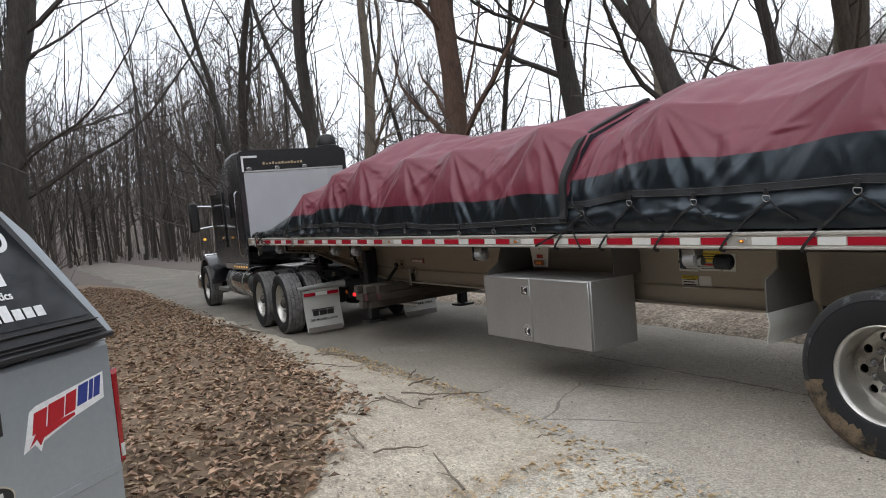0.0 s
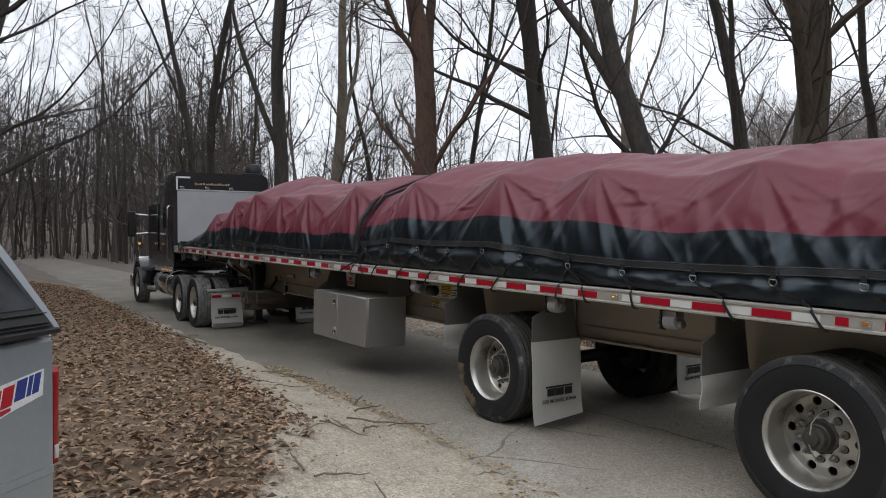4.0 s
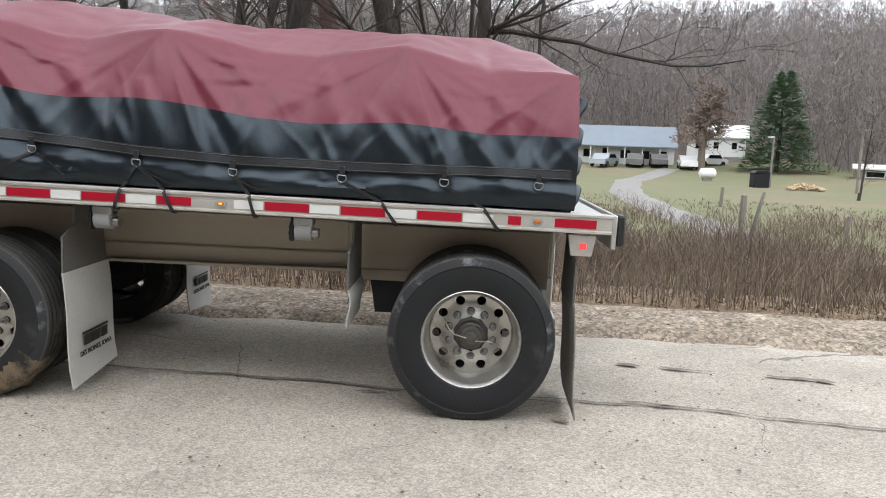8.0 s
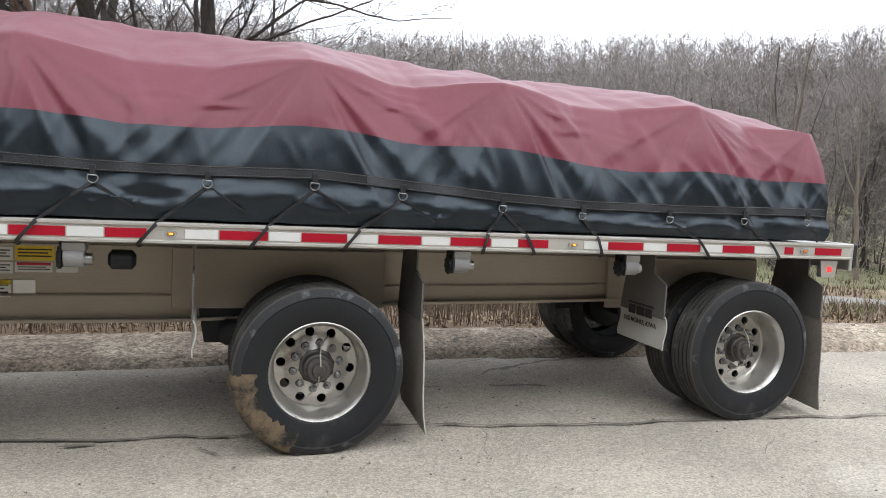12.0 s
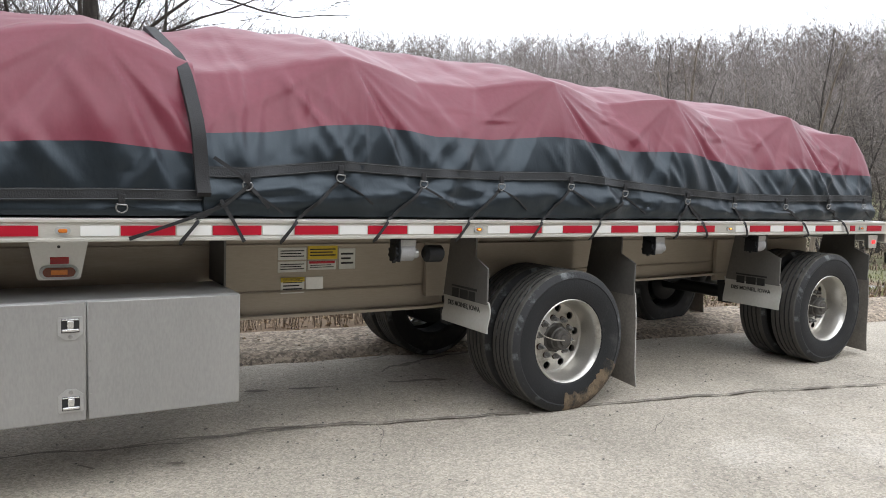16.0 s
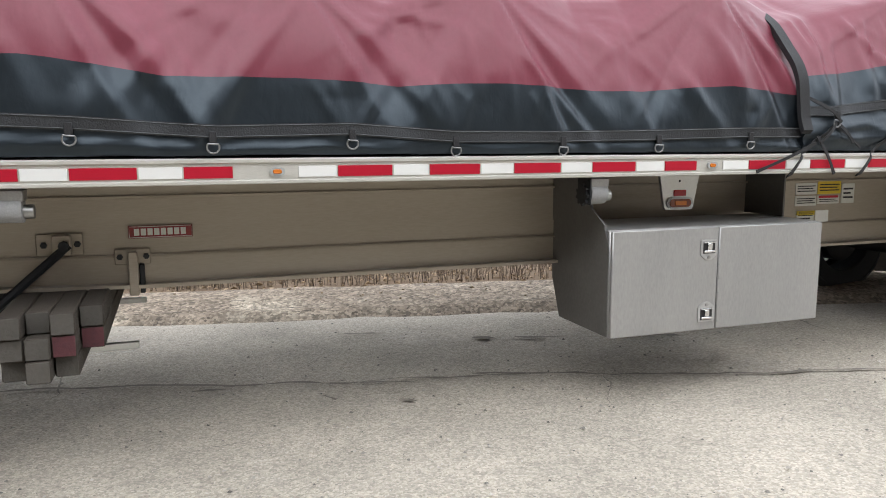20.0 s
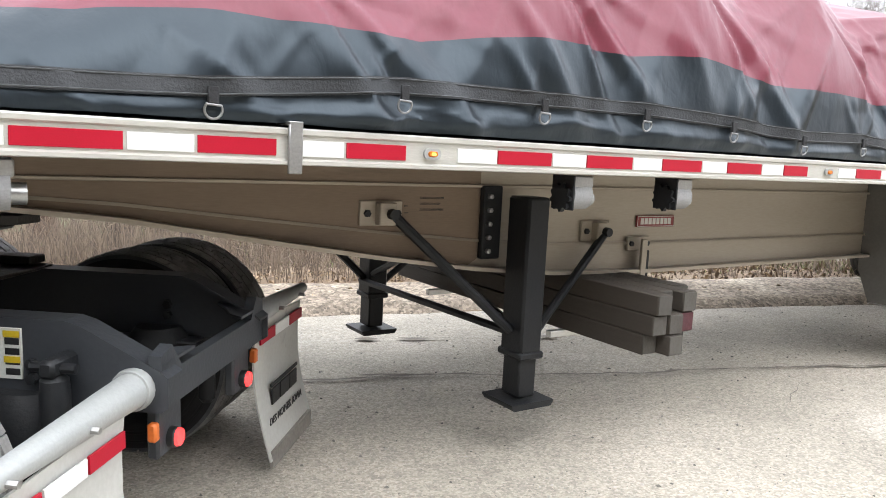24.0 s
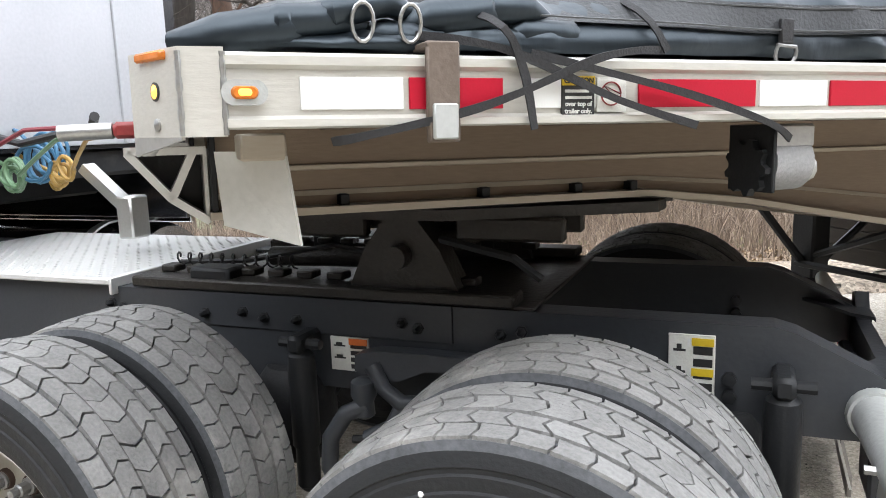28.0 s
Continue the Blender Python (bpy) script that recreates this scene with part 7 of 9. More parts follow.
def tread_blocks():
    """Ribs of bent blocks, each scored by narrow sipes."""
    r0, r1 = 0.459, 0.479
    s = Shape()
    bounds = [-0.135, -0.088, -0.033, 0.033, 0.088, 0.135]
    n = 46
    rnd = random.Random(6)
    for k in range(5):
        a, b = bounds[k] + 0.0022, bounds[k + 1] - 0.0022
        ph, edge = 0.37 * k, k in (0, 4)
        for i in range(n):
            u0, u1 = i + ph, i + ph + 0.955
            cuts = 1
            for c in range(cuts):
                t0 = 2 * math.pi * (u0 + (u1 - u0) * c / cuts) / n
                t1 = 2 * math.pi * (u0 + (u1 - u0) * (c + 1) / cuts - (0.035 if c < cuts - 1 else 0)) / n
                sk = 0.026 * (1 if k % 2 else -1) * (0.35 if edge else 1)
                v = []
                jag = rnd.uniform(-0.5, 0.5)
                for rr, g in ((r0, 0.0), (r1 - 0.0015 * rnd.random(), 0.0018)):
                    for t, y, w, e in ((t0, a + g, -1, 1), (t0, (a + b) / 2, 0.6, 1), (t0, b - g, -0.2, 1), (t1, b - g, -0.2, -1), (t1, (a + b) / 2, 0.6, -1), (t1, a + g, -1, -1)):
                        fall = 0.009 * (abs(y) / 0.135) ** 3
                        q = t + sk * (w + 0.3 * jag) + e * g * 1.5
                        y += 0.0035 * math.sin(50 * t + k * 2) * (abs(y) < 0.12)
                        v.append(((rr - fall) * math.cos(q), y, (rr - fall) * math.sin(q)))
                s.add(v, [(6, 7, 10, 11), (7, 8, 9, 10), (0, 1, 7, 6), (1, 2, 8, 7), (2, 3, 9, 8), (3, 4, 10, 9), (4, 5, 11, 10), (5, 0, 6, 11)])
    return s


ME_DRIVE_TYRE = drive_tyre().mesh("tyre", [M_TYRE, M_SHOULDER], angle=30)
ME_TREAD = tread_blocks().mesh("tread", M_TREAD, smooth=False)
ME_SPOT = Shape().lathe([(0.006, 0.0), (0.005, -0.002), (0, -0.0025)], 7, (-0.12, -0.1435, 0.36)).mesh("paint_dot", M_WHITE_INK)
TRACTOR_WHEELS = []


def tractor_wheel(x, y, right, dual=True):
    w = part("wheel", ME_RIM, None, tractor, "polished aluminium wheel", at=pose(x, y, 0.472, 0, 0, 180 if right else 0))
    for k, o in enumerate((0.0, 0.34) if dual else (0.0,)):
        t = part("tyre" if k == 0 else "inner_tyre", ME_DRIVE_TYRE, None, w, at=(0, o, 0))
        part("tread", ME_TREAD, None, t)
        if k == 0 and not right and x > 0:
            part("paint_dot", ME_SPOT, None, t)
    part("hub", ME_HUB, None, w, at=(0, 0.03, 0))
    part("brake_drum", ME_DRUM, None, w, at=(0, 0.1, 0))
    for k in range(10):
        a = 2 * math.pi * k / 10
        part("lug_nut", ME_NUT, None, w, at=(0.146 * math.cos(a), -0.012, 0.146 * math.sin(a)))
    TRACTOR_WHEELS.append((w, right))


DRIVE_X = (0.718, -0.545)
for x in DRIVE_X:
    for right in (False, True):
        tractor_wheel(x, 1.16 if right else -1.16, right)
for right in (False, True):
    tractor_wheel(-5.75, 1.08 if right else -1.08, right, False)


def chassis():
    for side in (-1, 1):
        y = side * 0.43
        out = [(-6.6, 0.65), (1.1, 0.654), (1.45, 0.657), (1.472, 0.672), (1.472, 0.765), (1.45, 0.782), (1.2, 0.908), (1.15, 0.922), (-6.6, 0.93)]
        rail = part("frame_rail", Shape().slab(out, "y", y - 0.005, y + 0.005), M_FRAME, tractor, "dark painted frame rail", angle=20)
        lip = Shape()
        top = [(-6.6, 0.93), (1.15, 0.922), (1.2, 0.908), (1.45, 0.782), (1.472, 0.765)]
        for (xa, za), (xb, zb) in zip(top, top[1:]):
            lip.loft([[(xa, y, za - 0.01), (xa, y - side * 0.09, za - 0.01), (xa, y - side * 0.09, za), (xa, y, za)], [(xb, y, zb - 0.01), (xb, y - side * 0.09, zb - 0.01), (xb, y - side * 0.09, zb), (xb, y, zb)]])
        lip.box(-6, 1.2, min(y, y - side * 0.09), max(y, y - side * 0.09), 0.644, 0.654, 0.002)
        part("flange", lip, M_FRAME, rail)
        part("reinforcement", Shape().box(-1.02, 0.315, y + side * 0.007 - 0.005, y + side * 0.007 + 0.005, 0.815, 0.926, 0.003), M_FRAME, rail)
        for k, x in enumerate((-0.95, -0.9, -0.55, -0.4, -0.32, -0.2, 0.16, 0.21, 0.46, 0.52)):
            z = 0.855 if k % 3 else 0.868
            part("bolt", Shape().lathe([(0.018, 0), (0.018, -0.004), (0.013, -0.006), (0.013, -0.02), (0.006, -0.03), (0, -0.031)], 6, (0, 0, 0)), M_BLACK_STEEL, rail, at=pose(x, y + side * 0.012, z, 0, 0, 0 if side < 0 else 180))
        for z in (0.785, 0.74):
            part("bolt", Shape().lathe([(0.018, 0), (0.018, -0.02), (0, -0.022)], 6, (1.05, y - 0.006, z)), M_BLACK_STEEL, rail)
        # shock absorbers
        for x in (-0.145, 1.17):
            z1 = 0.79
            sh = part("shock_absorber", Shape().lathe([(0.02, z1), (0.04, z1 - 0.02), (0.043, z1 - 0.06), (0.043, z1 - 0.3), (0.036, z1 - 0.31), (0.036, 0.36), (0.02, 0.34)], 16, (x, side * 0.517, 0), axis="z"), M_BLACK_STEEL, tractor)
            part("shock_mount", Shape().tube([(x - 0.07, side * 0.517, z1 + 0.015), (x + 0.07, side * 0.517, z1 + 0.015)], 0.016, 8), M_BLACK_STEEL, sh)
            part("mount_boss", Shape().box(x - 0.025, x + 0.025, min(side * 0.43, side * 0.56), max(side * 0.43, side * 0.56), z1 - 0.01, z1 + 0.045, 0.012), M_BLACK_STEEL, sh)
        # suspension arm, rod and air line
        arm = part("suspension_arm", Shape().loft([[(x, side * 0.49 - 0.035, z0), (x, side * 0.49 + 0.035, z0), (x, side * 0.49 + 0.03, z1), (x, side * 0.49 - 0.03, z1)] for x, z0, z1 in ((0.04, 0.74, 0.785), (0.1, 0.71, 0.8), (0.18, 0.72, 0.802), (0.26, 0.755, 0.803), (0.5, 0.765, 0.8), (0.85, 0.68, 0.74))]), M_FRAME, tractor)
        part("link", Shape().tube([(0.1, side * 0.53, 0.76), (0.14, side * 0.54, 0.7), (0.2, side * 0.55, 0.665), (0.28, side * 0.55, 0.675)], [0.024, 0.022, 0.026, 0.02], 10), M_FRAME, arm)
        part("link", Shape().tube([(0.2, side * 0.55, 0.665), (0.17, side * 0.56, 0.6), (0.1, side * 0.57, 0.555)], [0.02, 0.022, 0.03], 10), M_FRAME, arm)
        part("valve_body", Shape().lathe([(0.02, 0.73), (0.036, 0.72), (0.038, 0.68), (0.028, 0.66), (0.03, 0.62), (0.015, 0.61)], 12, (0.08, side * 0.55, 0), axis="z"), M_FRAME, arm)
        part("link_pin", Shape().tube([(0.05, side * 0.57, 0.55), (0.15, side * 0.57, 0.56)], 0.013, 8), M_BLACK_STEEL, arm)
        part("air_line", Shape().tube([(0.09, side * 0.55, 0.65), (0.03, side * 0.57, 0.625), (-0.02, side * 0.58, 0.55), (-0.03, side * 0.58, 0.46), (0.01, side * 0.57, 0.36), (0.06, side * 0.5, 0.3)], 0.026, 12), M_FRAME, arm)
        for x in DRIVE_X:
            part("air_spring", Shape().lathe([(0.09, 0.4), (0.12, 0.44), (0.125, 0.55), (0.12, 0.66), (0.09, 0.7)], 18, (x + 0.3, side * 0.4, 0), axis="z"), M_TYRE, arm)
    for x in DRIVE_X:
        part("drive_axle", Shape().lathe([(0.06, -0.8), (0.07, -0.3), (0.16, -0.15), (0.19, 0.0), (0.16, 0.15), (0.07, 0.3), (0.06, 0.8)], 16, (x, 0, 0.49)), M_BLACK_STEEL, tractor)
    rc = Shape().slab([(0.43, 0.66), (0.43, 0.83), (0.36, 0.85), (0.3, 0.77), (-0.3, 0.77), (-0.36, 0.85), (-0.43, 0.83), (-0.43, 0.66)], "x", 1.41, 1.45)
    part("rear_crossmember", rc, M_FRAME, tractor)
    for side in (-1, 1):
        part("gusset", Shape().slab([(1.26, side * 0.425), (1.45, side * 0.425), (1.45, side * 0.2), (1.39, side * 0.24), (1.33, side * 0.34)], "z", 0.795, 0.805), M_FRAME, tractor)
        # flap hangers
        tube = part("flap_hanger", Shape().tube([(1.37, side * 0.437, 0.73), (1.372, side * 0.6, 0.73), (1.383, side * 1.2, 0.726)], [0.056, 0.05, 0.027], 20), M_TUBE, tractor, "bare steel flap hanger tube")
        if side < 0:
            part("hanger_flange", Shape().lathe([(0.062, 0), (0.066, 0.02), (0.06, 0.05)], 20, (1.37, side * 0.45 - 0.02, 0.73)), M_TUBE, tube)
        # black disc on the closed tube end, for the shade within its mouth
        hole = Shape().lathe([(0.022, 0.0), (0.0, 0.001)], 18, (1.383, side * 1.2015, 0.726))
        part("tube_mouth", hole, M_INK, tube)
        for o in (0.74, 1.05):
            part("hanger_bolt", Shape().tube([(1.31, side * o, 0.722), (1.44, side * o, 0.722)], 0.01, 6), M_STEEL, tube)
        rings = []
        for i in range(6):
            t = i / 5
            z, xx = 0.7 - 0.62 * t, 1.385 + 0.05 * t * t - 0.02 * math.sin(4 * t)
            rings.append([(xx - 0.005, side * 0.53, z), (xx + 0.005, side * 1.12, z - 0.02), (xx + 0.014, side * 1.12, z - 0.02), (xx + 0.004, side * 0.53, z)])
        fl = part("mud_flap", Shape().loft(rings), M_FLAP, tractor, "pale mud flap with a company emblem and a red and white strip")
        face = Matrix.Translation((1.396, side * 0.83, 0)) @ pose(0, 0, 0, 0, 0, -side * 1.0) @ Matrix.Translation((-1.475, -side * 0.92, -0.07))
        for k in range(3):
            a = side * (0.64 + 0.19 * k)
            b = side * (0.64 + 0.19 * k + 0.18)
            part("reflective_tape", Shape().box(1.476, 1.484, min(a, b), max(a, b), 0.665, 0.715, 0.001), M_TAPE_WHITE if k == 1 else M_TAPE_RED, fl, at=face)
        em = Shape()
        for u, wd in ((-0.12, 0.09), (0, 0.12), (0.12, 0.1)):
            em.box(1.488, 1.496, side * 0.92 + u - wd / 2, side * 0.92 + u + wd / 2, 0.36, 0.435, 0.002)
        em.box(1.488, 1.496, side * 0.92 - 0.18, side * 0.92 + 0.18, 0.445, 0.462, 0.002)
        part("emblem", em, M_INK, fl, at=face)
        words("lettering", "DES MOINES, IOWA", 0.05, M_INK, fl, face @ Matrix.Translation((1.503, side * 0.92, 0.295)) @ pose(0, 0, 0, 90, 0, 90))
        part("lower_band", Shape().box(1.522, 1.54, min(side * 0.64, side * 1.19), max(side * 0.64, side * 1.19), 0.112, 0.19, 0.002), M_FLAP_GREY, fl, at=face)
        # tail lamps
        lb = part("tail_lamp", Shape().lathe([(0.034, 0.0), (0.034, 0.03), (0.03, 0.035)], 18, (1.4, side * 0.3, 0.53), axis="x"), M_BLACK_TRIM, tractor)
        part("lens", Shape().lathe([(0.03, 1.435), (0.027, 1.445), (0, 1.45)], 18, (0.0, side * 0.3, 0.53), axis="x"), M_RED_LAMP, lb)
        part("lamp_bracket", Shape().box(1.37, 1.41, side * 0.3 - 0.08, side * 0.3 + 0.08, 0.48, 0.68, 0.01), M_FRAME, lb)
        part("side_marker", Shape().box(1.4, 1.43, side * 0.42 - 0.015, side * 0.42 + 0.015, 0.56, 0.62, 0.008), M_ORANGE, lb)


chassis()


def fifth_wheel():
    out = [(-0.35, -0.3), (-0.2, -0.43), (0.3, -0.46), (0.85, -0.2), (0.86, -0.1), (0.4, -0.045), (0.4, 0.045), (0.86, 0.1), (0.85, 0.2), (0.3, 0.46), (-0.2, 0.43), (-0.35, 0.3)]
    fw = part("fifth_wheel", Shape().slab(out, "z", 1.17, 1.2), M_GREASE, tractor, "greasy black coupling plate", angle=20)
    for side in (-1, 1):
        part("pedestal", Shape().slab([(-0.04, 0.93), (0.34, 0.93), (0.27, 1.08), (0.2, 1.17), (0.1, 1.17), (0.03, 1.08)], "y", side * 0.36 - 0.05, side * 0.36 + 0.05), M_GREASE, fw)
        part("slide_rail", Shape().box(-0.85, 0.5, side * 0.4 - 0.05, side * 0.4 + 0.05, 0.93, 0.965, 0.006), M_GREASE, fw)
        for k in range(11):
            part("rack_tooth", Shape().box(-0.8 + k * 0.11, -0.74 + k * 0.11, side * 0.33 - 0.03, side * 0.33 + 0.03, 0.965, 0.99, 0.005), M_GREASE, fw)
        part("stop_block", Shape().box(-0.62, -0.46, side * 0.38 - 0.05, side * 0.38 + 0.05, 0.93, 1.0, 0.01), M_BLACK_STEEL, fw)
    part("base_plate", Shape().box(-0.8, 0.55, -0.42, 0.42, 0.915, 0.93, 0.004), M_GREASE, fw)
    for x0, x1, y0, y1, z0, z1 in ((-0.25, 0.0, -0.34, -0.3, 1.1, 1.17), (0.3, 0.62, -0.36, -0.32, 1.1, 1.17), (-0.3, 0.6, -0.02, 0.02, 1.08, 1.17), (0.02, 0.3, -0.3, 0.3, 1.06, 1.12), (-0.2, -0.14, -0.3, 0.3, 1.09, 1.17), (0.42, 0.48, -0.3, 0.3, 1.09, 1.17)):
        part("rib", Shape().box(x0, x1, y0, y1, z0, z1, 0.01), M_GREASE, fw)
    part("pivot_pin", Shape().tube([(0.15, -0.46, 1.06), (0.15, 0.46, 1.06)], 0.035, 12), M_GREASE, fw)
    part("slide_cylinder", Shape().tube([(-0.5, -0.12, 0.99), (0.0, -0.12, 1.0)], 0.035, 12), M_GREASE, fw)
    part("air_line", Shape().tube([(-0.85, -0.2, 0.97), (-0.5, -0.28, 1.0), (-0.2, -0.2, 1.05), (0.1, -0.3, 1.03)], 0.009, 6), M_BLACK_TRIM, fw)
    coil = [(-0.78 + 0.5 * k / 90, -0.3 + 0.02 * math.cos(k * 0.75), 1.005 + 0.02 * math.sin(k * 0.75)) for k in range(91)]
    part("coiled_cable", Shape().tube(coil, 0.0036, 6), M_BLACK_TRIM, tractor)
    part("release_handle", Shape().tube([(0.3, -0.46, 1.12), (0.55, -0.6, 1.1), (0.62, -0.6, 1.05)], 0.012, 6), M_BLACK_STEEL, fw)


fifth_wheel()


def deck_plate():
    d = part("deck_plate", Shape().box(-2.26, -0.93, -0.47, 0.47, 0.932, 0.957, 0.006), M_PLATE, tractor, "aluminium tread plate behind the sleeper")
    bumps = Shape()
    rnd = random.Random(1)
    for i in range(45):
        for j in range(31):
            x, y = -2.24 + i * 0.029, -0.45 + j * 0.03
            a = radians(45 if (i + j) % 2 else -45)
            c, s = 0.011 * math.cos(a), 0.011 * math.sin(a)
            n, m = 0.003 * -math.sin(a), 0.003 * math.cos(a)
            bumps.add([(x - c, y - s, 0.957), (x - n, y - m, 0.96), (x + c, y + s, 0.957), (x + n, y + m, 0.96)], [(0, 1, 2), (0, 2, 3)])
    part("tread_pattern", bumps, M_PLATE, d, fix=False)
    part("plate_edge", Shape().box(-0.935, -0.92, -0.47, 0.47, 0.9, 0.959, 0.004), M_PLATE, d)
    st = part("hose_stand", Shape().box(-1.25, -1.17, -0.1, 0.0, 1.03, 1.2, 0.008), M_ALU, tractor)
    part("stand_brace", Shape().loft([[(-1.45, -0.08, 1.3), (-1.45, -0.02, 1.3), (-1.42, -0.02, 1.33), (-1.42, -0.08, 1.33)], [(-1.2, -0.08, 1.1), (-1.2, -0.02, 1.1), (-1.17, -0.02, 1.13), (-1.17, -0.08, 1.13)]]), M_ALU, st)
    # loosely coiled hoses hang between the sleeper and the trailer's couplings
    for word, mt, (xa, ya, za), (xb, yb, zb), rad, turns, (xe, ye, ze) in (
            ("blue", M_HOSE_BLUE, (-1.78, 0.1, 1.36), (-1.6, -0.16, 1.35), 0.085, 6, (-2.1, 0.1, 1.5)),
            ("green", M_HOSE_GREEN, (-1.78, -0.1, 1.28), (-1.5, -0.34, 1.31), 0.05, 7, (-0.95, -0.43, 1.45)),
            ("yellow", M_HOSE_YELLOW, (-1.7, 0.02, 1.27), (-1.4, -0.18, 1.32), 0.045, 7, (-0.96, -0.38, 1.44)),
            ("red", M_HOSE_RED, (-1.95, -0.2, 1.34), (-1.78, -0.32, 1.36), 0.06, 4, (-0.98, -0.47, 1.47))):
        pts = [(-2.16, 0.05 + ya, 1.45)]
        n = turns * 16
        for i in range(n + 1):
            t = i / n
            w = 2 * math.pi * i / 16
            rr = rad * (1 + 0.18 * math.sin(i * 0.21))
            pts.append((xa + (xb - xa) * t + rr * math.cos(w), ya + (yb - ya) * t + 0.3 * rr * math.sin(w * 0.5), za + (zb - za) * t + rr * math.sin(w) + 0.012 * math.sin(i * 0.5)))
        m = Vector(pts[-1])
        e = Vector((xe, ye, ze))
        pts += [m.lerp(e, 0.25) + Vector((0, -0.01, 0.02)), m.lerp(e, 0.55) + Vector((0, -0.01, 0.045)), m.lerp(e, 0.85) + Vector((0, 0, 0.015)), tuple(e)]
        part("coiled_air_hose", Shape().tube(pts, 0.0085, 7), mt, tractor, word + " coiled air hose")
    part("cable", Shape().tube([(-2.16, -0.05, 1.5), (-1.6, -0.2, 1.42), (-1.0, -0.4, 1.47), (-0.88, -0.5, 1.5)], 0.016, 8), M_BLACK_TRIM, tractor)


deck_plate()


def body():
    x1 = -1.72
    # sleeper with rounded upper edges
    def ring(x, w, top, low=0.95, r=0.16):
        pts = [(x, -w, low), (x, -w, top - r), (x, -w + r * 0.3, top - r * 0.3), (x, -w + r, top)]
        return pts + [(p[0], -p[1], p[2]) for p in pts[::-1]]
    sl = part("sleeper", Shape().loft([ring(x1, 1.09, 3.2, 1.38, 0.1), ring(-2.2, 1.1, 3.24, 1.38, 0.12), ring(-3.1, 1.08, 3.22, 1.38), ring(-3.5, 1.04, 3.08, 1.38)]), M_PAINT_BLACK, tractor, "glossy black sleeper cab", angle=30)
    part("rear_panel", Shape().box(x1 - 0.002, x1 + 0.02, -1.0, 1.0, 1.4, 2.78, 0.02), M_SLEEPER_BACK, sl, "grey metal rear panel of the sleeper")
    part("panel_edge", Shape().box(x1 + 0.0, x1 + 0.03, 0.62, 0.66, 1.4, 2.78, 0.006), M_SLEEPER_BACK, sl)
    part("floor_frame", Shape().box(-3.4, x1 - 0.06, -0.85, 0.85, 1.24, 1.385, 0.02), M_BLACK_STEEL, sl, "dark frame under the sleeper floor")
    part("cross_member", Shape().box(-2.3, -2.2, -0.9, 0.9, 1.12, 1.25, 0.015), M_BLACK_STEEL, sl)
    part("panel_head", Shape().box(x1, x1 + 0.03, -0.98, 1.0, 2.785, 2.815, 0.006), M_ALU, sl, "pale strip over the rear panel")
    for y in (-0.9, -0.35, 0.2):
        part("work_lamp", Shape().box(x1 + 0.02, x1 + 0.07, y - 0.05, y + 0.05, 2.82, 2.88, 0.012), M_CHROME, sl)
    lt = part("locker_latch", Shape().box(x1 + 0.02, x1 + 0.03, 0.72, 0.82, 2.14, 2.26, 0.01), M_STEEL, sl)
    part("latch_handle", Shape().box(x1 + 0.03, x1 + 0.04, 0.745, 0.795, 2.16, 2.23, 0.006), M_CHROME, lt)
    cr = Shape().box(x1 + 0.02, x1 + 0.026, -1.03, -0.72, 3.06, 3.1, 0.002).box(x1 + 0.02, x1 + 0.026, -1.03, -0.99, 2.8, 3.1, 0.002)
    part("corner_stripe", cr, M_WHITE_INK, sl)
    for k in range(13):
        hgt = (0.05, 0.03, 0.04)[k % 3]
        part("script_bar", Shape().box(x1 + 0.021, x1 + 0.025, -0.62 + k * 0.062, -0.58 + k * 0.062, 2.92, 2.92 + hgt, 0.001), M_CHIP, sl)
    for side in (-1, 1):
        part("sleeper_window", Shape().box(-2.75, -2.35, side * 1.1 - 0.008, side * 1.1 + 0.008, 1.95, 2.45, 0.06), M_GLASS_DARK, sl)
        part("grab_rail", Shape().tube([(-2.0, side * 1.11, 1.2), (-2.0, side * 1.16, 1.25), (-2.0, side * 1.16, 2.4), (-2.0, side * 1.11, 2.45)], 0.016, 8), M_CHROME, sl, "long chrome grab rail")
        for k in range(6):
            part("skirt_light", Shape().box(-1.84 - k * 0.2, -1.79 - k * 0.2, side * 1.11 - 0.012, side * 1.11 + 0.012, 0.97, 1.0, 0.008), M_AMBER, sl)
        part("lower_panel", Shape().box(-3.5, x1, side * 1.07 - 0.015, side * 1.07 + 0.015, 0.96, 1.385, 0.01), M_PAINT_BLACK, sl)
        part("side_skirt", Shape().box(-3.6, x1, side * 1.1 - 0.015, side * 1.1 + 0.015, 0.93, 1.05, 0.01), M_CHROME, sl)
        tank = part("fuel_tank", Shape().lathe([(0.05, -3.6), (0.28, -3.57), (0.3, -3.52), (0.3, -1.75), (0.28, -1.7), (0.05, -1.67)], 28, (0, side * 0.87, 0.66), axis="x"), M_CHROME, tractor, "polished cylindrical fuel tank")
        for x in (-3.2, -2.1):
            part("tank_strap", Shape().lathe([(0.303, x - 0.03), (0.308, x - 0.028), (0.308, x + 0.028), (0.303, x + 0.03)], 28, (0, side * 0.87, 0.66), axis="x"), M_STEEL, tank)
        part("step", Shape().box(-4.5, -3.75, side * 0.75, side * 1.15, 0.42, 0.5, 0.012) if side > 0 else Shape().box(-4.5, -3.75, -1.15, -0.75, 0.42, 0.5, 0.012), M_STEEL, tractor)
        door = part("door", Shape().box(-4.75, -3.62, side * 1.04 - 0.02, side * 1.04 + 0.02, 1.0, 2.55, 0.05), M_PAINT_BLACK, tractor)
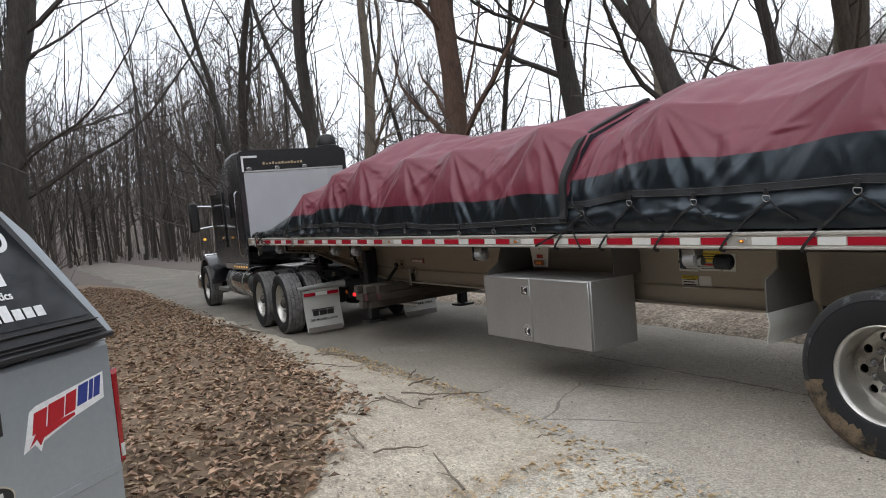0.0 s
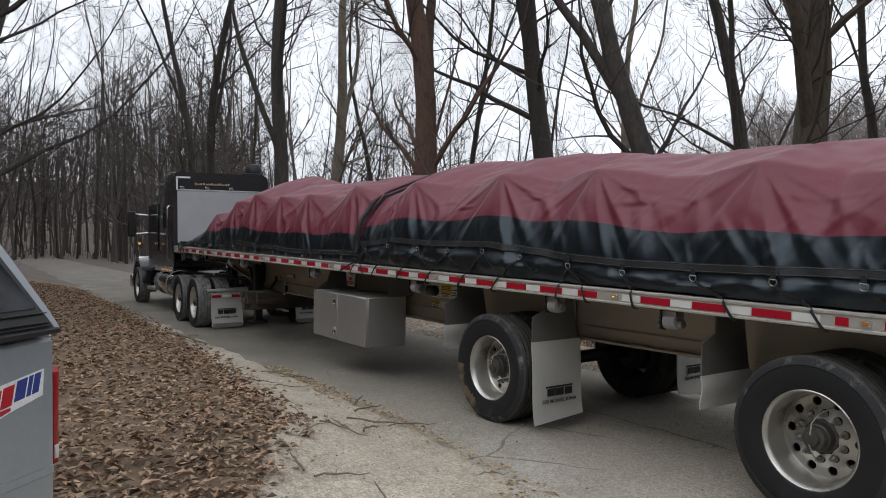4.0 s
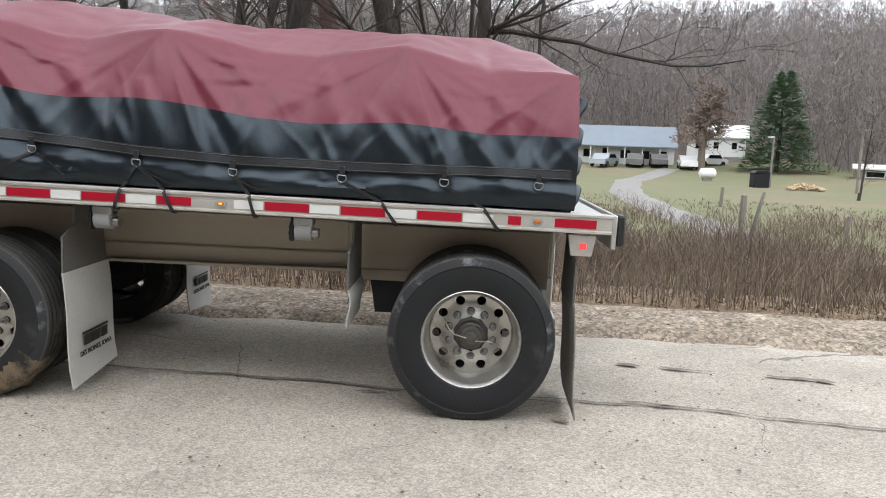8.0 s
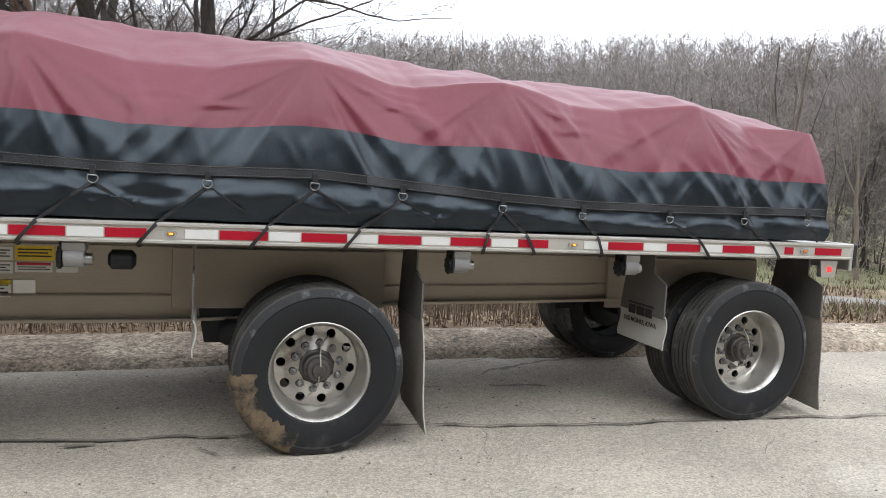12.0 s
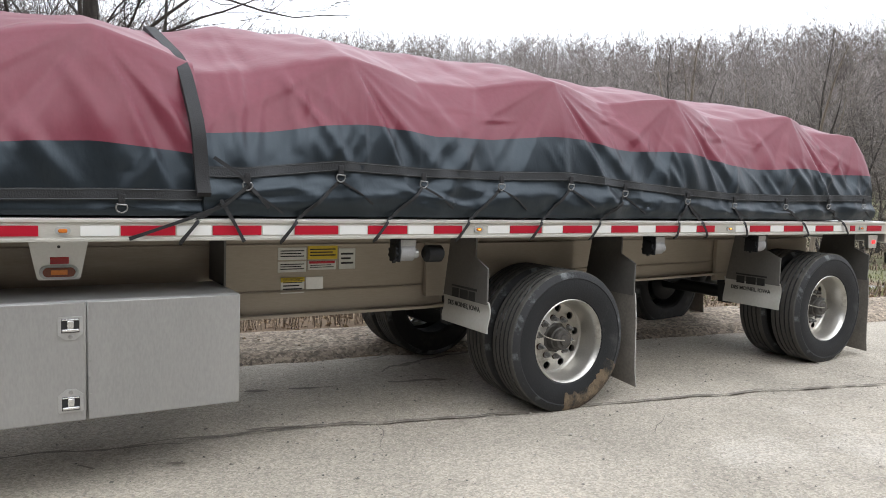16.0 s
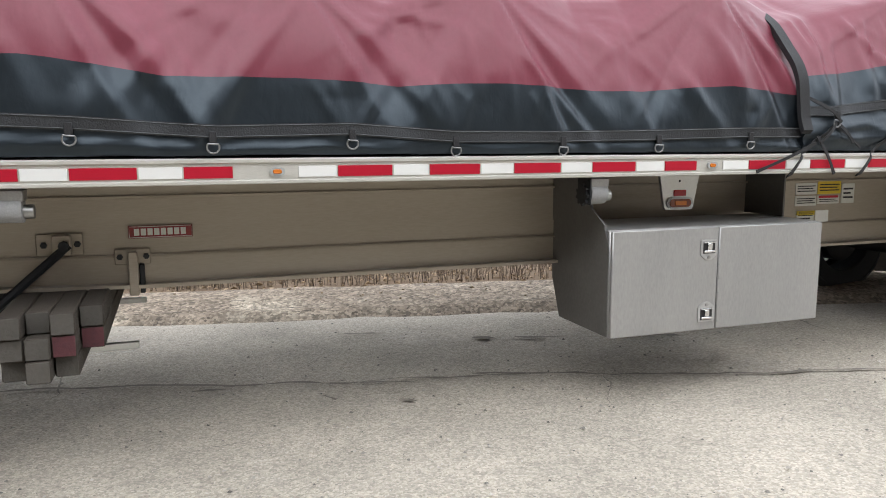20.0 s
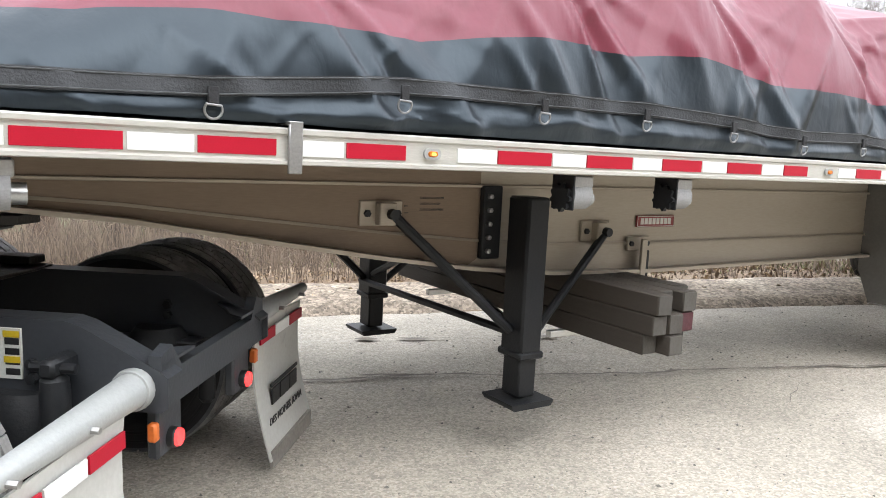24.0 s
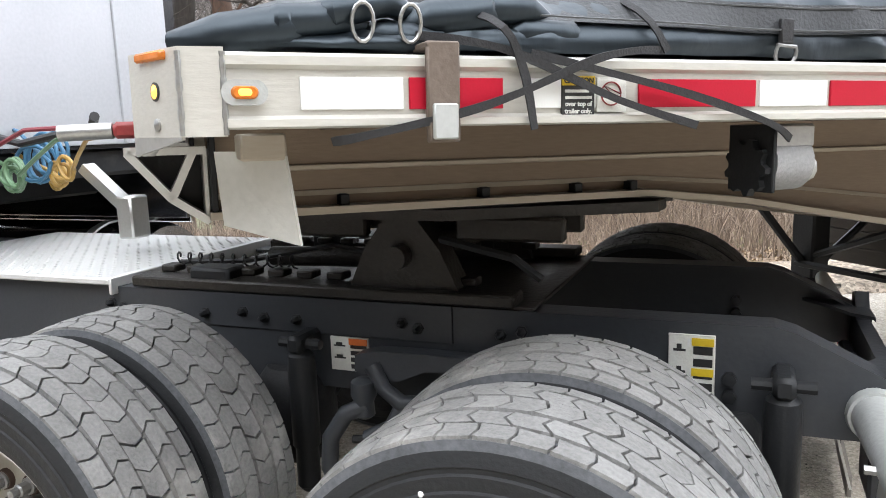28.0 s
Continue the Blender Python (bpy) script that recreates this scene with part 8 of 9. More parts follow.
        part("door_window", Shape().box(-4.62, -3.75, side * 1.058 - 0.006, side * 1.058 + 0.006, 1.85, 2.45, 0.06), M_GLASS_DARK, door)
        part("door_handle", Shape().box(-3.85, -3.7, side * 1.07 - 0.012, side * 1.07 + 0.012, 1.55, 1.6, 0.008), M_CHROME, door)
        mir = part("mirror", Shape().box(-4.75, -4.6, side * 1.48 - 0.1, side * 1.48 + 0.1, 1.75, 2.4, 0.04), M_BLACK_TRIM, tractor, "black door mirror")
        part("mirror_arm", Shape().tube([(-4.6, side * 1.1, 2.3), (-4.65, side * 1.45, 2.33)], 0.016, 6), M_CHROME, mir)
        part("mirror_arm", Shape().tube([(-4.6, side * 1.1, 1.85), (-4.65, side * 1.45, 1.82)], 0.016, 6), M_CHROME, mir)
        part("fender", Shape().loft([[(-5.55 + 0.66 * math.cos(a), side * 0.8, 0.5 + 0.62 * math.sin(a)), (-5.55 + 0.66 * math.cos(a), side * 1.2, 0.5 + 0.6 * math.sin(a)), (-5.55 + 0.7 * math.cos(a), side * 1.2, 0.54 + 0.64 * math.sin(a)), (-5.55 + 0.7 * math.cos(a), side * 0.8, 0.54 + 0.66 * math.sin(a))] for a in np.linspace(0.1, math.pi - 0.2, 14)]), M_PAINT_BLACK, tractor)
        part("head_lamp", Shape().box(-6.52, -6.4, side * 0.85 - 0.18, side * 0.85 + 0.18, 0.95, 1.2, 0.04), M_CHROME, tractor)
        part("cab_light", Shape().box(-4.68, -4.63, side * 1.3 - 0.03, side * 1.3 + 0.03, 1.55, 1.6, 0.01), M_AMBER, tractor)
    cab = part("cab", Shape().loft([ring(-3.5, 1.03, 2.95), ring(-4.2, 1.03, 2.75), ring(-4.9, 1.02, 2.55, 0.95, 0.12)]), M_PAINT_BLACK, tractor, "glossy black cab", angle=30)
    part("windscreen", Shape().loft([[(-4.92, -0.9, 1.75), (-4.92, 0.9, 1.75), (-4.93, 0.9, 2.45), (-4.93, -0.9, 2.45)], [(-5.05, -0.85, 1.75), (-5.05, 0.85, 1.75), (-4.95, 0.85, 2.45), (-4.95, -0.85, 2.45)]]), M_GLASS_DARK, cab)
    part("hood", Shape().loft([ring(-4.9, 0.85, 1.78, 0.8, 0.15), ring(-5.8, 0.72, 1.66, 0.75, 0.15), ring(-6.45, 0.6, 1.5, 0.7, 0.15)]), M_PAINT_BLACK, tractor, "long black hood", angle=30)
    part("grille", Shape().box(-6.52, -6.45, -0.5, 0.5, 0.75, 1.42, 0.04), M_CHROME, tractor)
    part("bumper", Shape().box(-6.75, -6.55, -1.2, 1.2, 0.35, 0.7, 0.06), M_CHROME, tractor)
    dome = part("roof_dome", Shape().lathe([(0.19, 3.2), (0.2, 3.3), (0.19, 3.4), (0.14, 3.48), (0.0, 3.51)], 20, (-2.1, 0.86, 0), axis="z"), M_BLACK_TRIM, tractor, "black roof dome")
    part("dome_base", Shape().lathe([(0.25, 3.2), (0.25, 3.25), (0.2, 3.27)], 20, (-2.1, 0.86, 0), axis="z"), M_BLACK_TRIM, dome)


before = set(tractor.children)
body()
# cab and sleeper sit further forward on the frame
for ob in tractor.children:
    if ob not in before:
        ob.matrix_basis = Matrix.Translation((-0.19, 0, 0)) @ ob.matrix_basis

# stickers on the frame rail
for x, z, w, h, heads in ((0.96, 0.813, 0.112, 0.157, 2), (-0.022, 0.758, 0.13, 0.105, 1)):
    lb = part("warning_sticker", Shape().box(x - w / 2, x + w / 2, -0.4395 - 0.002, -0.434, z - h / 2, z + h / 2, 0.001), M_PAPER, tractor)
    tx = Shape()
    for k in range(4):
        tx.box(x + 0.004, x + w / 2 - 0.006, -0.4432, -0.441, z - h * 0.42 + k * h * 0.2, z - h * 0.42 + k * h * 0.2 + h * 0.13, 0.0004)
    tx.box(x - w / 2 + 0.012, x - 0.014, -0.4432, -0.441, z - h * 0.14, z - h * 0.1, 0.0004).box(x - w / 2 + 0.02, x - 0.024, -0.4432, -0.441, z - h * 0.1, z - h * 0.03, 0.0004).box(x - w / 2 + 0.012, x - 0.014, -0.4432, -0.441, z + h * 0.22, z + h * 0.26, 0.0004).box(x - w / 2 + 0.02, x - 0.024, -0.4432, -0.441, z + h * 0.26, z + h * 0.34, 0.0004)
    part("print_block", tx, M_INK, lb)
    for k in range(heads):
        zz = z + h * 0.4 - k * h * 0.5
        part("sticker_head", Shape().box(x, x + w / 2 - 0.003, -0.4445, -0.4425, zz - 0.012, zz + 0.008, 0.0004), M_YELLOW if heads == 2 else M_ORANGE, lb)


# ---- the parked pickup ----
def pickup():
    car = thing("pickup_truck", "silver pickup with a fibreglass canopy, parked on the leafy bank", "pickup truck", at=Matrix.Translation((-3.49, -0.305, 0.0)) @ pose(0, 0, 0, 0, 0, 132.2))
    # x to its right, y forward; the tailgate lies at y = 0
    def ring(y, w, low, mid, top, wt, r=0.08):
        pts = [(-w + 0.03, y, low), (-w, y, low + 0.1), (-w, y, mid), (-wt - 0.04, y, top - r), (-wt + r, y, top)]
        return pts + [(-p[0], p[1], p[2]) for p in pts[::-1]]
    part("bed", Shape().loft([ring(0.05, 0.8, 0.45, 1.24, 1.27, 0.78, 0.01), ring(0.12, 0.845, 0.45, 1.26, 1.29, 0.84, 0.01), ring(2.1, 0.95, 0.5, 1.27, 1.3, 0.9, 0.01)]), M_SILVER, car, angle=30)
    gate = part("tailgate", Shape().box(-0.765, 0.765, -0.012, 0.06, 0.48, 1.265, 0.02), M_SILVER, car, "silver tailgate with decals")
    part("gate_crease", Shape().box(-0.75, 0.75, -0.018, 0.0, 0.66, 0.7, 0.015), M_SILVER, gate)
    h = part("gate_handle", Shape().box(-0.11, 0.12, -0.03, -0.01, 1.02, 1.17, 0.025), M_BLACK_TRIM, gate)
    part("handle_lever", Shape().box(-0.07, 0.09, -0.042, -0.028, 1.09, 1.145, 0.012), M_BLACK_TRIM, h)
    part("handle_bowl", Shape().box(-0.06, 0.08, -0.034, -0.029, 1.035, 1.085, 0.012), M_INK, h)
    ov = Shape()
    for r, y, m in ((1.0, -0.016, 0), (0.9, -0.022, 1)):
        v = [(0.13 * r * math.cos(a) + 0.02, y, 0.785 + 0.062 * r * math.sin(a)) for a in np.linspace(0, 2 * math.pi, 28, endpoint=False)]
        w = [(p[0], -0.01, p[2]) for p in v]
        ov.loft([w, v], mat=m)
    part("oval_badge", ov, [M_CHROME, M_INK], gate, "dark oval maker's badge")
    bd = Shape()
    for k in range(4):
        bd.box(-0.04 + k * 0.035, -0.018 + k * 0.035, -0.026, -0.021, 0.77, 0.8 + (0.012 if k in (0, 3) else 0), 0.002)
    part("badge_bars", bd, M_PAPER, gate)
    # slanted sticker: a white field with red and blue blocks
    sl = lambda u, z: (u, z + 0.13 * (u - 0.46))
    def para(u0, u1, z0, z1, y, mt, nm, par):
        o = [sl(u0 - 0.02, z0), sl(u1 - 0.02, z0), sl(u1, z1), sl(u0, z1)]
        part(nm, Shape().slab(o, "y", y, y + 0.004), mt, par)
    field = [(0.215, 0.915), (0.265, 1.07), (0.3, 1.085), (0.695, 1.135), (0.685, 1.02), (0.5, 0.985), (0.32, 0.935), (0.3, 0.9), (0.275, 0.935)]
    part("decal", Shape().slab(field, "y", -0.0145, -0.0105), M_WHITE_INK, gate, "white sticker with red and blue blocks")
    for k, (u0, u1) in enumerate(((0.285, 0.355), (0.365, 0.455), (0.465, 0.525))):
        para(u0, u1, 1.0 + 0.004 * k, 1.082 + 0.004 * k, -0.0165, M_RED_INK, "decal_block", gate)
    part("decal_block", Shape().slab([(0.245, 0.93), (0.29, 0.985), (0.5, 1.005), (0.5, 0.992), (0.32, 0.95), (0.3, 0.925), (0.285, 0.955)], "y", -0.0165, -0.0125), M_RED_INK, gate)
    for u0, u1 in ((0.54, 0.598), (0.608, 0.632), (0.64, 0.678)):
        para(u0, u1, 1.015, 1.097, -0.0165, M_BLUE_INK, "decal_block", gate)
    for side in (-1, 1):
        t = part("tail_light", Shape().loft([[(side * 0.783, y, z0), (side * (0.805 + o), y, z0), (side * (0.812 + o), y, z1), (side * 0.783, y, z1)] for y, o, z0, z1 in ((0.012, 0.0, 0.7, 1.1), (0.03, 0.03, 0.68, 1.12), (0.14, 0.045, 0.68, 1.12))]), M_LENS_RED, car, "red tail light")
        part("reverse_lens", Shape().box(side * 0.8 - 0.012, side * 0.8 + 0.012, 0.006, 0.02, 0.71, 0.77, 0.005), M_PAPER, t)
        part("wheel_arch", Shape().loft([[(side * 0.93, 1.15 + 0.46 * math.cos(a), 0.4 + 0.46 * math.sin(a)), (side * 0.97, 1.15 + 0.46 * math.cos(a), 0.4 + 0.46 * math.sin(a)), (side * 0.97, 1.15 + 0.41 * math.cos(a), 0.4 + 0.41 * math.sin(a)), (side * 0.93, 1.15 + 0.41 * math.cos(a), 0.4 + 0.41 * math.sin(a))] for a in np.linspace(0, math.pi, 14)]), M_SILVER, car)
        for y in (1.15, 4.6):
            w = part("wheel", Shape().lathe([(0.0, -0.06), (0.2, -0.06), (0.22, -0.1), (0.23, -0.1), (0.23, 0.08)], 28, axis="x"), M_WHEEL, car, at=(side * 0.82, y, 0.39))
            part("tyre", Shape().lathe([(0.22, -0.11), (0.3, -0.13), (0.37, -0.11), (0.39, -0.08), (0.39, 0.08), (0.37, 0.11), (0.3, 0.13), (0.22, 0.11)], 36, axis="x", cap=False), M_TYRE, w)
    bp = part("bumper", Shape().box(-0.9, 0.9, -0.08, 0.05, 0.26, 0.42, 0.04), M_BLACK_TRIM, car, "dark step bumper")
    part("step_pad", Shape().box(-0.85, 0.85, -0.07, 0.02, 0.418, 0.428, 0.004), M_BLACK_TRIM, bp)
    part("cab", Shape().loft([ring(2.12, 0.95, 0.5, 1.28, 1.86, 0.68), ring(2.6, 0.96, 0.48, 1.28, 1.92, 0.7), ring(3.7, 0.96, 0.48, 1.25, 1.88, 0.68), ring(4.3, 0.95, 0.5, 1.2, 1.25, 0.85, 0.02), ring(5.5, 0.9, 0.55, 1.1, 1.15, 0.8, 0.02)]), M_SILVER, car, angle=30)
    # canopy
    def hoop(y, w, low, top, wt):
        pts = [(-w, y, low), (-w + 0.02, y, low + 0.08), (-wt - 0.09, y + 0.0, top - 0.16), (-wt - 0.02, y, top - 0.06), (-wt + 0.09, y, top)]
        return pts + [(-p[0], p[1], p[2]) for p in pts[::-1]]
    def lean(r, d, low=1.3, high=1.92):
        return [(p[0], p[1] + d * (p[2] - low) / (high - low), p[2]) for p in r]
    can = part("canopy", Shape().loft([lean(hoop(-0.02, 0.79, 1.3, 1.94, 0.52), 0.3), lean(hoop(0.06, 0.84, 1.3, 1.97, 0.58), 0.3), hoop(1.0, 0.88, 1.3, 1.99, 0.62), hoop(2.08, 0.88, 1.3, 1.97, 0.62)]), M_SILVER, car, "silver canopy over the bed", angle=30)
    def pane(u0, u1, z0, z1, t0, t1, y, nm, mt, par, th=0.008):
        f = lambda z: y + 0.3 * (z - 1.3) / 0.62
        v = [(u0, f(z0), z0), (u1, f(z0), z0), (t1, f(z1), z1), (t0, f(z1), z1)]
        w = [(a, b + th, c) for a, b, c in v]
        return part(nm, Shape().loft([v, w]), mt, par)
    pane(-0.75, 0.75, 1.3, 1.87, -0.5, 0.5, -0.032, "hatch_frame", M_BLACK_TRIM, can)
    pane(-0.68, 0.68, 1.4, 1.84, -0.47, 0.47, -0.038, "hatch_glass", M_GLASS_DARK, can)
    part("hatch_handle", Shape().box(-0.06, 0.1, -0.07, -0.02, 1.325, 1.365, 0.015), M_BLACK_TRIM, can)
    part("hatch_lip", Shape().box(-0.76, 0.76, -0.05, -0.015, 1.285, 1.31, 0.01), M_BLACK_TRIM, can)
    for z in (1.32, 1.335, 1.375):
        part("hatch_ridge", Shape().box(-0.72, 0.72, -0.045 + 0.48 * (z - 1.3), -0.03 + 0.48 * (z - 1.3), z, z + 0.005, 0.002), M_BLACK_TRIM, can)
    tilt = math.degrees(math.atan2(0.3, 0.62))
    def glassy(u, z, off=0.0045):
        return Matrix.Translation((u, -0.0385 - off + 0.3 * (z - 1.3) / 0.62, z)) @ pose(0, 0, 0, 90 - tilt, 0, 0)
    words("lettering", "E UP TO", 0.165, M_WHITE_INK, can, glassy(0.15, 1.76))
    words("lettering", "e First In Synthetics", 0.05, M_WHITE_INK, can, glassy(0.14, 1.535))
    for u0, u1, z0, z1, mt, o in ((-0.36, 0.24, 1.575, 1.7, M_WHITE_INK, 0.042), (-0.33, -0.24, 1.598, 1.688, M_RED_INK, 0.046), (-0.225, -0.12, 1.598, 1.688, M_RED_INK, 0.046), (-0.105, -0.02, 1.598, 1.688, M_RED_INK, 0.046), (0.0, 0.08, 1.598, 1.688, M_BLUE_INK, 0.046), (0.095, 0.125, 1.598, 1.688, M_BLUE_INK, 0.046), (0.14, 0.205, 1.598, 1.688, M_BLUE_INK, 0.046)):
        pane(u0 + 0.1, u1 + 0.1, z0, z1, u0 + 0.1, u1 + 0.1, -o, "decal", mt, can, 0.002)
    for k in range(14):
        u = -0.33 + k * 0.057
        pane(u, u + 0.045, 1.435, 1.478 + (0.022 if k in (0, 2, 5, 6, 10) else 0), u, u + 0.045, -0.042, "decal_bar", M_WHITE_INK, can, 0.002)
    rack = part("roof_box", Shape().box(-0.4, 0.35, 1.2, 1.9, 1.98, 2.1, 0.02), M_PAPER, can)


pickup()


# ---- the farm across the field ----
def house(name, label, at, turn, w, d, wall, roof, mw, mr, windows, porch=False):
    h = thing(name, label, "house", at=Matrix.Translation(at) @ pose(0, 0, 0, 0, 0, turn))
    part("wall", Shape().box(-w / 2, w / 2, -d / 2, d / 2, -0.6, wall, 0.02), mw, h)
    rf = Shape().slab([(-d / 2 - 0.4, wall - 0.08), (0, roof), (d / 2 + 0.4, wall - 0.08), (d / 2 + 0.4, wall + 0.04), (0, roof + 0.13), (-d / 2 - 0.4, wall + 0.04)], "x", -w / 2 - 0.3, w / 2 + 0.3)
    part("roof", rf, mr, h)
    part("gable", Shape().slab([(-d / 2, wall), (0, roof), (d / 2, wall)], "x", -w / 2 + 0.02, w / 2 - 0.02), mw, h)
    for x, z0, z1, ww in windows:
        wf = part("window", Shape().box(x - ww / 2, x + ww / 2, -d / 2 - 0.04, -d / 2 + 0.02, z0, z1, 0.02), M_SIDING, h)
        part("pane", Shape().box(x - ww / 2 + 0.07, x + ww / 2 - 0.07, -d / 2 - 0.05, -d / 2 - 0.03, z0 + 0.07, z1 - 0.07, 0.01), M_GLASS_DARK, wf)
    if porch:
        pr = part("porch_roof", Shape().box(-w / 2 - 0.3, w / 2 * 0.75, -d / 2 - 1.8, -d / 2, wall - 0.1, wall + 0.02, 0.02), mr, h)
        for k in range(6):
            x = -w / 2 + k * (w * 0.85) / 5
            part("porch_post", Shape().box(x - 0.06, x + 0.06, -d / 2 - 1.7, -d / 2 - 1.58, -0.6, wall - 0.1, 0.01), M_SIDING, pr)
    return h


house("farmhouse", "long low white farmhouse with a blue-grey metal roof", (17.7, 88.5, height(17.7, 86)), -10, 11, 6, 2.0, 4.2, M_SIDING, M_ROOF, [(-4, 0.6, 1.6, 1.0), (-2, 0.0, 1.8, 0.8), (0.2, 0.6, 1.6, 1.2), (2.4, 0.6, 1.6, 1.0), (4.3, 0.6, 1.6, 0.9)], True)
house("white_house", "small white gabled house behind the farm", (29.5, 92, height(29.5, 92) - 0.2), -18, 6.5, 5, 2.0, 3.4, M_SIDING, M_SIDING, [(-2, 0.6, 1.5, 0.7), (0, 0.6, 1.5, 0.7), (2, 0.6, 1.5, 0.7)])
house("shed", "low grey open shed at the wood's edge", (37.5, 71, height(37.5, 71)), -25, 3.2, 2.2, 0.9, 1.2, M_POST, M_PAPER, [(0, 0.1, 0.7, 1.6)])
house("garden_hut", "small dark hut near the field edge", (31.5, 42.5, height(31.5, 42.5)), -35, 1.5, 1.3, 0.8, 1.2, M_POST, M_BLACK_TRIM, [])


def conifer(at, seed, label, size=1.0, low=0.7):
    rnd = random.Random(seed)
    ob = thing("pine_tree", label, "tree", at=(*at, height(*at)))
    part("trunk", Shape().tube([(0, 0, -0.3), (0, 0, 9.6 * size)], [0.25, 0.04], 8), M_BARK, ob)
    s = Shape()
    # whorls of boughs, each hung with sprays of needles
    for k in range(150):
        t = (k + rnd.random()) / 150
        z = low + 9.2 * size * t
        a = k * 2.4 + rnd.uniform(-0.4, 0.4)
        reach = (4.1 * (1 - t) ** 0.8 + 0.25) * rnd.uniform(0.72, 1.1)
        rise = 0.1 + 0.5 * t
        for j in range(int(10 + 22 * (1 - t))):
            q = reach * (0.25 + 0.75 * rnd.random() ** 0.7)
            c = a + rnd.gauss(0, 0.16)
            p = Vector((math.cos(c) * q, math.sin(c) * q, z + rise * q * 0.4 - 0.05 * q * q + rnd.uniform(-0.22, 0.22)))
            for i in range(4):
                d = Vector((math.cos(c) + rnd.uniform(-1, 1), math.sin(c) + rnd.uniform(-1, 1), rnd.uniform(-0.2, 0.6))) * rnd.uniform(0.25, 0.5)
                e = Vector((-d.y, d.x, rnd.uniform(-0.2, 0.2))) * 0.16
                s.add([p, p + d * 0.5 + e, p + d, p + d * 0.5 - e], [(0, 1, 2, 3)])
    part("crown", s, M_NEEDLES, ob, smooth=False, fix=False)


conifer((31.3, 78.0), 6, "dense dark green pine in the farmyard")
conifer(polar(187.0, 25), 8, "dark evergreen at the edge of the wood", 1.2, 4.2)
TWIG["least"] = 0.026
tree(61, (23.8, 78.6), 8.6, 0.3, (0.02, 0), M_BARK_PALE, twig=M_YARD_TWIG, kids=(34, 13, 9), label="round bare shade tree in the farmyard", spread=2.0, group="", low=0.22).scale = (1.5, 1.5, 1.0)
TWIG["least"] = 0.0045
tree(62, (24, 47), 5, 0.08, kids=(14, 8, 5), label="small bare field tree", spread=1.6)


def pole(name, label, at, top, r, arm=False):
    z = height(*at)
    ob = thing(name, label, "pole", at=(*at, z))
    part("post", Shape().tube([(0, 0, -0.4), (0, 0, top)], [r, r * 0.75], 8), M_POST, ob)
    if arm:
        part("crossarm", Shape().box(-0.5, 0.5, -0.05, 0.05, top - 0.5, top - 0.4, 0.01), M_POST, ob)
        part("transformer", Shape().lathe([(0.13, top - 1.1), (0.15, top - 1.0), (0.15, top - 0.6), (0.1, top - 0.5)], 12, (0.22, 0, 0), axis="z"), M_FENDER, ob)
    else:
        part("lamp_head", Shape().box(-0.45, 0.02, -0.07, 0.07, top - 0.08, top + 0.04, 0.03), M_PAPER, ob)
    return ob


pole("utility_pole", "wooden utility pole with a crossarm in the field", (28.0, 55.2), 5.0, 0.12, True)
pole("yard_lamp_pole", "pale wooden pole with a yard lamp", (23.8, 60.4), 3.9, 0.1)


def post(at, h, r, lean=0):
    ob = thing("fence_post", "weathered wooden fence post in the weeds", "fence post", "fence posts", at=Matrix.Translation((*at, height(*at))) @ pose(0, 0, 0, lean, lean * 0.5, 0))
    part("stake", Shape().lathe([(r, -0.3), (r * 1.02, h * 0.4), (r * 0.9, h - 0.03), (r * 0.5, h)], 9, axis="z"), M_POST, ob)


for at, h, r, l in [((8.1, 22.5), 1.45, 0.1, 0), ((8.5, 22.9), 1.6, 0.06, 14), ((11.6, 23.3), 0.9, 0.07, 3), ((13.0, 23.0), 0.8, 0.07, -2), ((15.2, 24.2), 0.95, 0.08, 2), ((12.6, 38), 1.0, 0.09, 3)]:
    post(at, h, r, l)


def woodpile():
    rnd = random.Random(12)
    ob = thing("wood_pile", "heap of freshly split yellow firewood in the grass", "firewood", at=(24.9, 56.7, height(24.9, 56.7)))
    for k in range(60):
        a, q = rnd.uniform(0, 6.3), 1.5 * rnd.random() ** 0.6
        x, y, z = math.cos(a) * q, math.sin(a) * q * 0.6, 0.12 + 0.55 * (1 - q / 1.5) * rnd.random()
        d = Vector((rnd.uniform(-1, 1), rnd.uniform(-1, 1), rnd.uniform(-0.2, 0.2))).normalized() * 0.2
        part("log", Shape().tube([Vector((x, y, z)) - d, Vector((x, y, z)) + d], 0.09, 6), M_CHIP, ob)


woodpile()
pt = thing("propane_tank", "white propane tank in the yard", "tank", at=(20.6, 66, height(20.6, 66)))
part("tank", Shape().lathe([(0.1, -0.75), (0.4, -0.6), (0.45, -0.45), (0.45, 0.45), (0.4, 0.6), (0.1, 0.75)], 18, (0, 0, 0.65), axis="x"), M_SIDING, pt)
part("saddle", Shape().box(-0.4, 0.4, -0.2, 0.2, -0.1, 0.25, 0.02), M_POST, pt)
st = thing("yard_stove", "dark outdoor stove box in the yard", "stove", at=(22.4, 58.9, height(22.4, 58.9)))
part("box", Shape().box(-0.6, 0.6, -0.5, 0.5, -0.1, 1.1, 0.05), M_BLACK_STEEL, st)
part("lid", Shape().slab([(-0.65, 1.1), (0.65, 1.1), (0.4, 1.3), (-0.4, 1.3)], "y", -0.55, 0.55), M_BLACK_STEEL, st)
fr = thing("play_frame", "blue and white slatted play frame in the grass", "play frame", at=(27.6, 41.8, height(27.6, 41.8)))
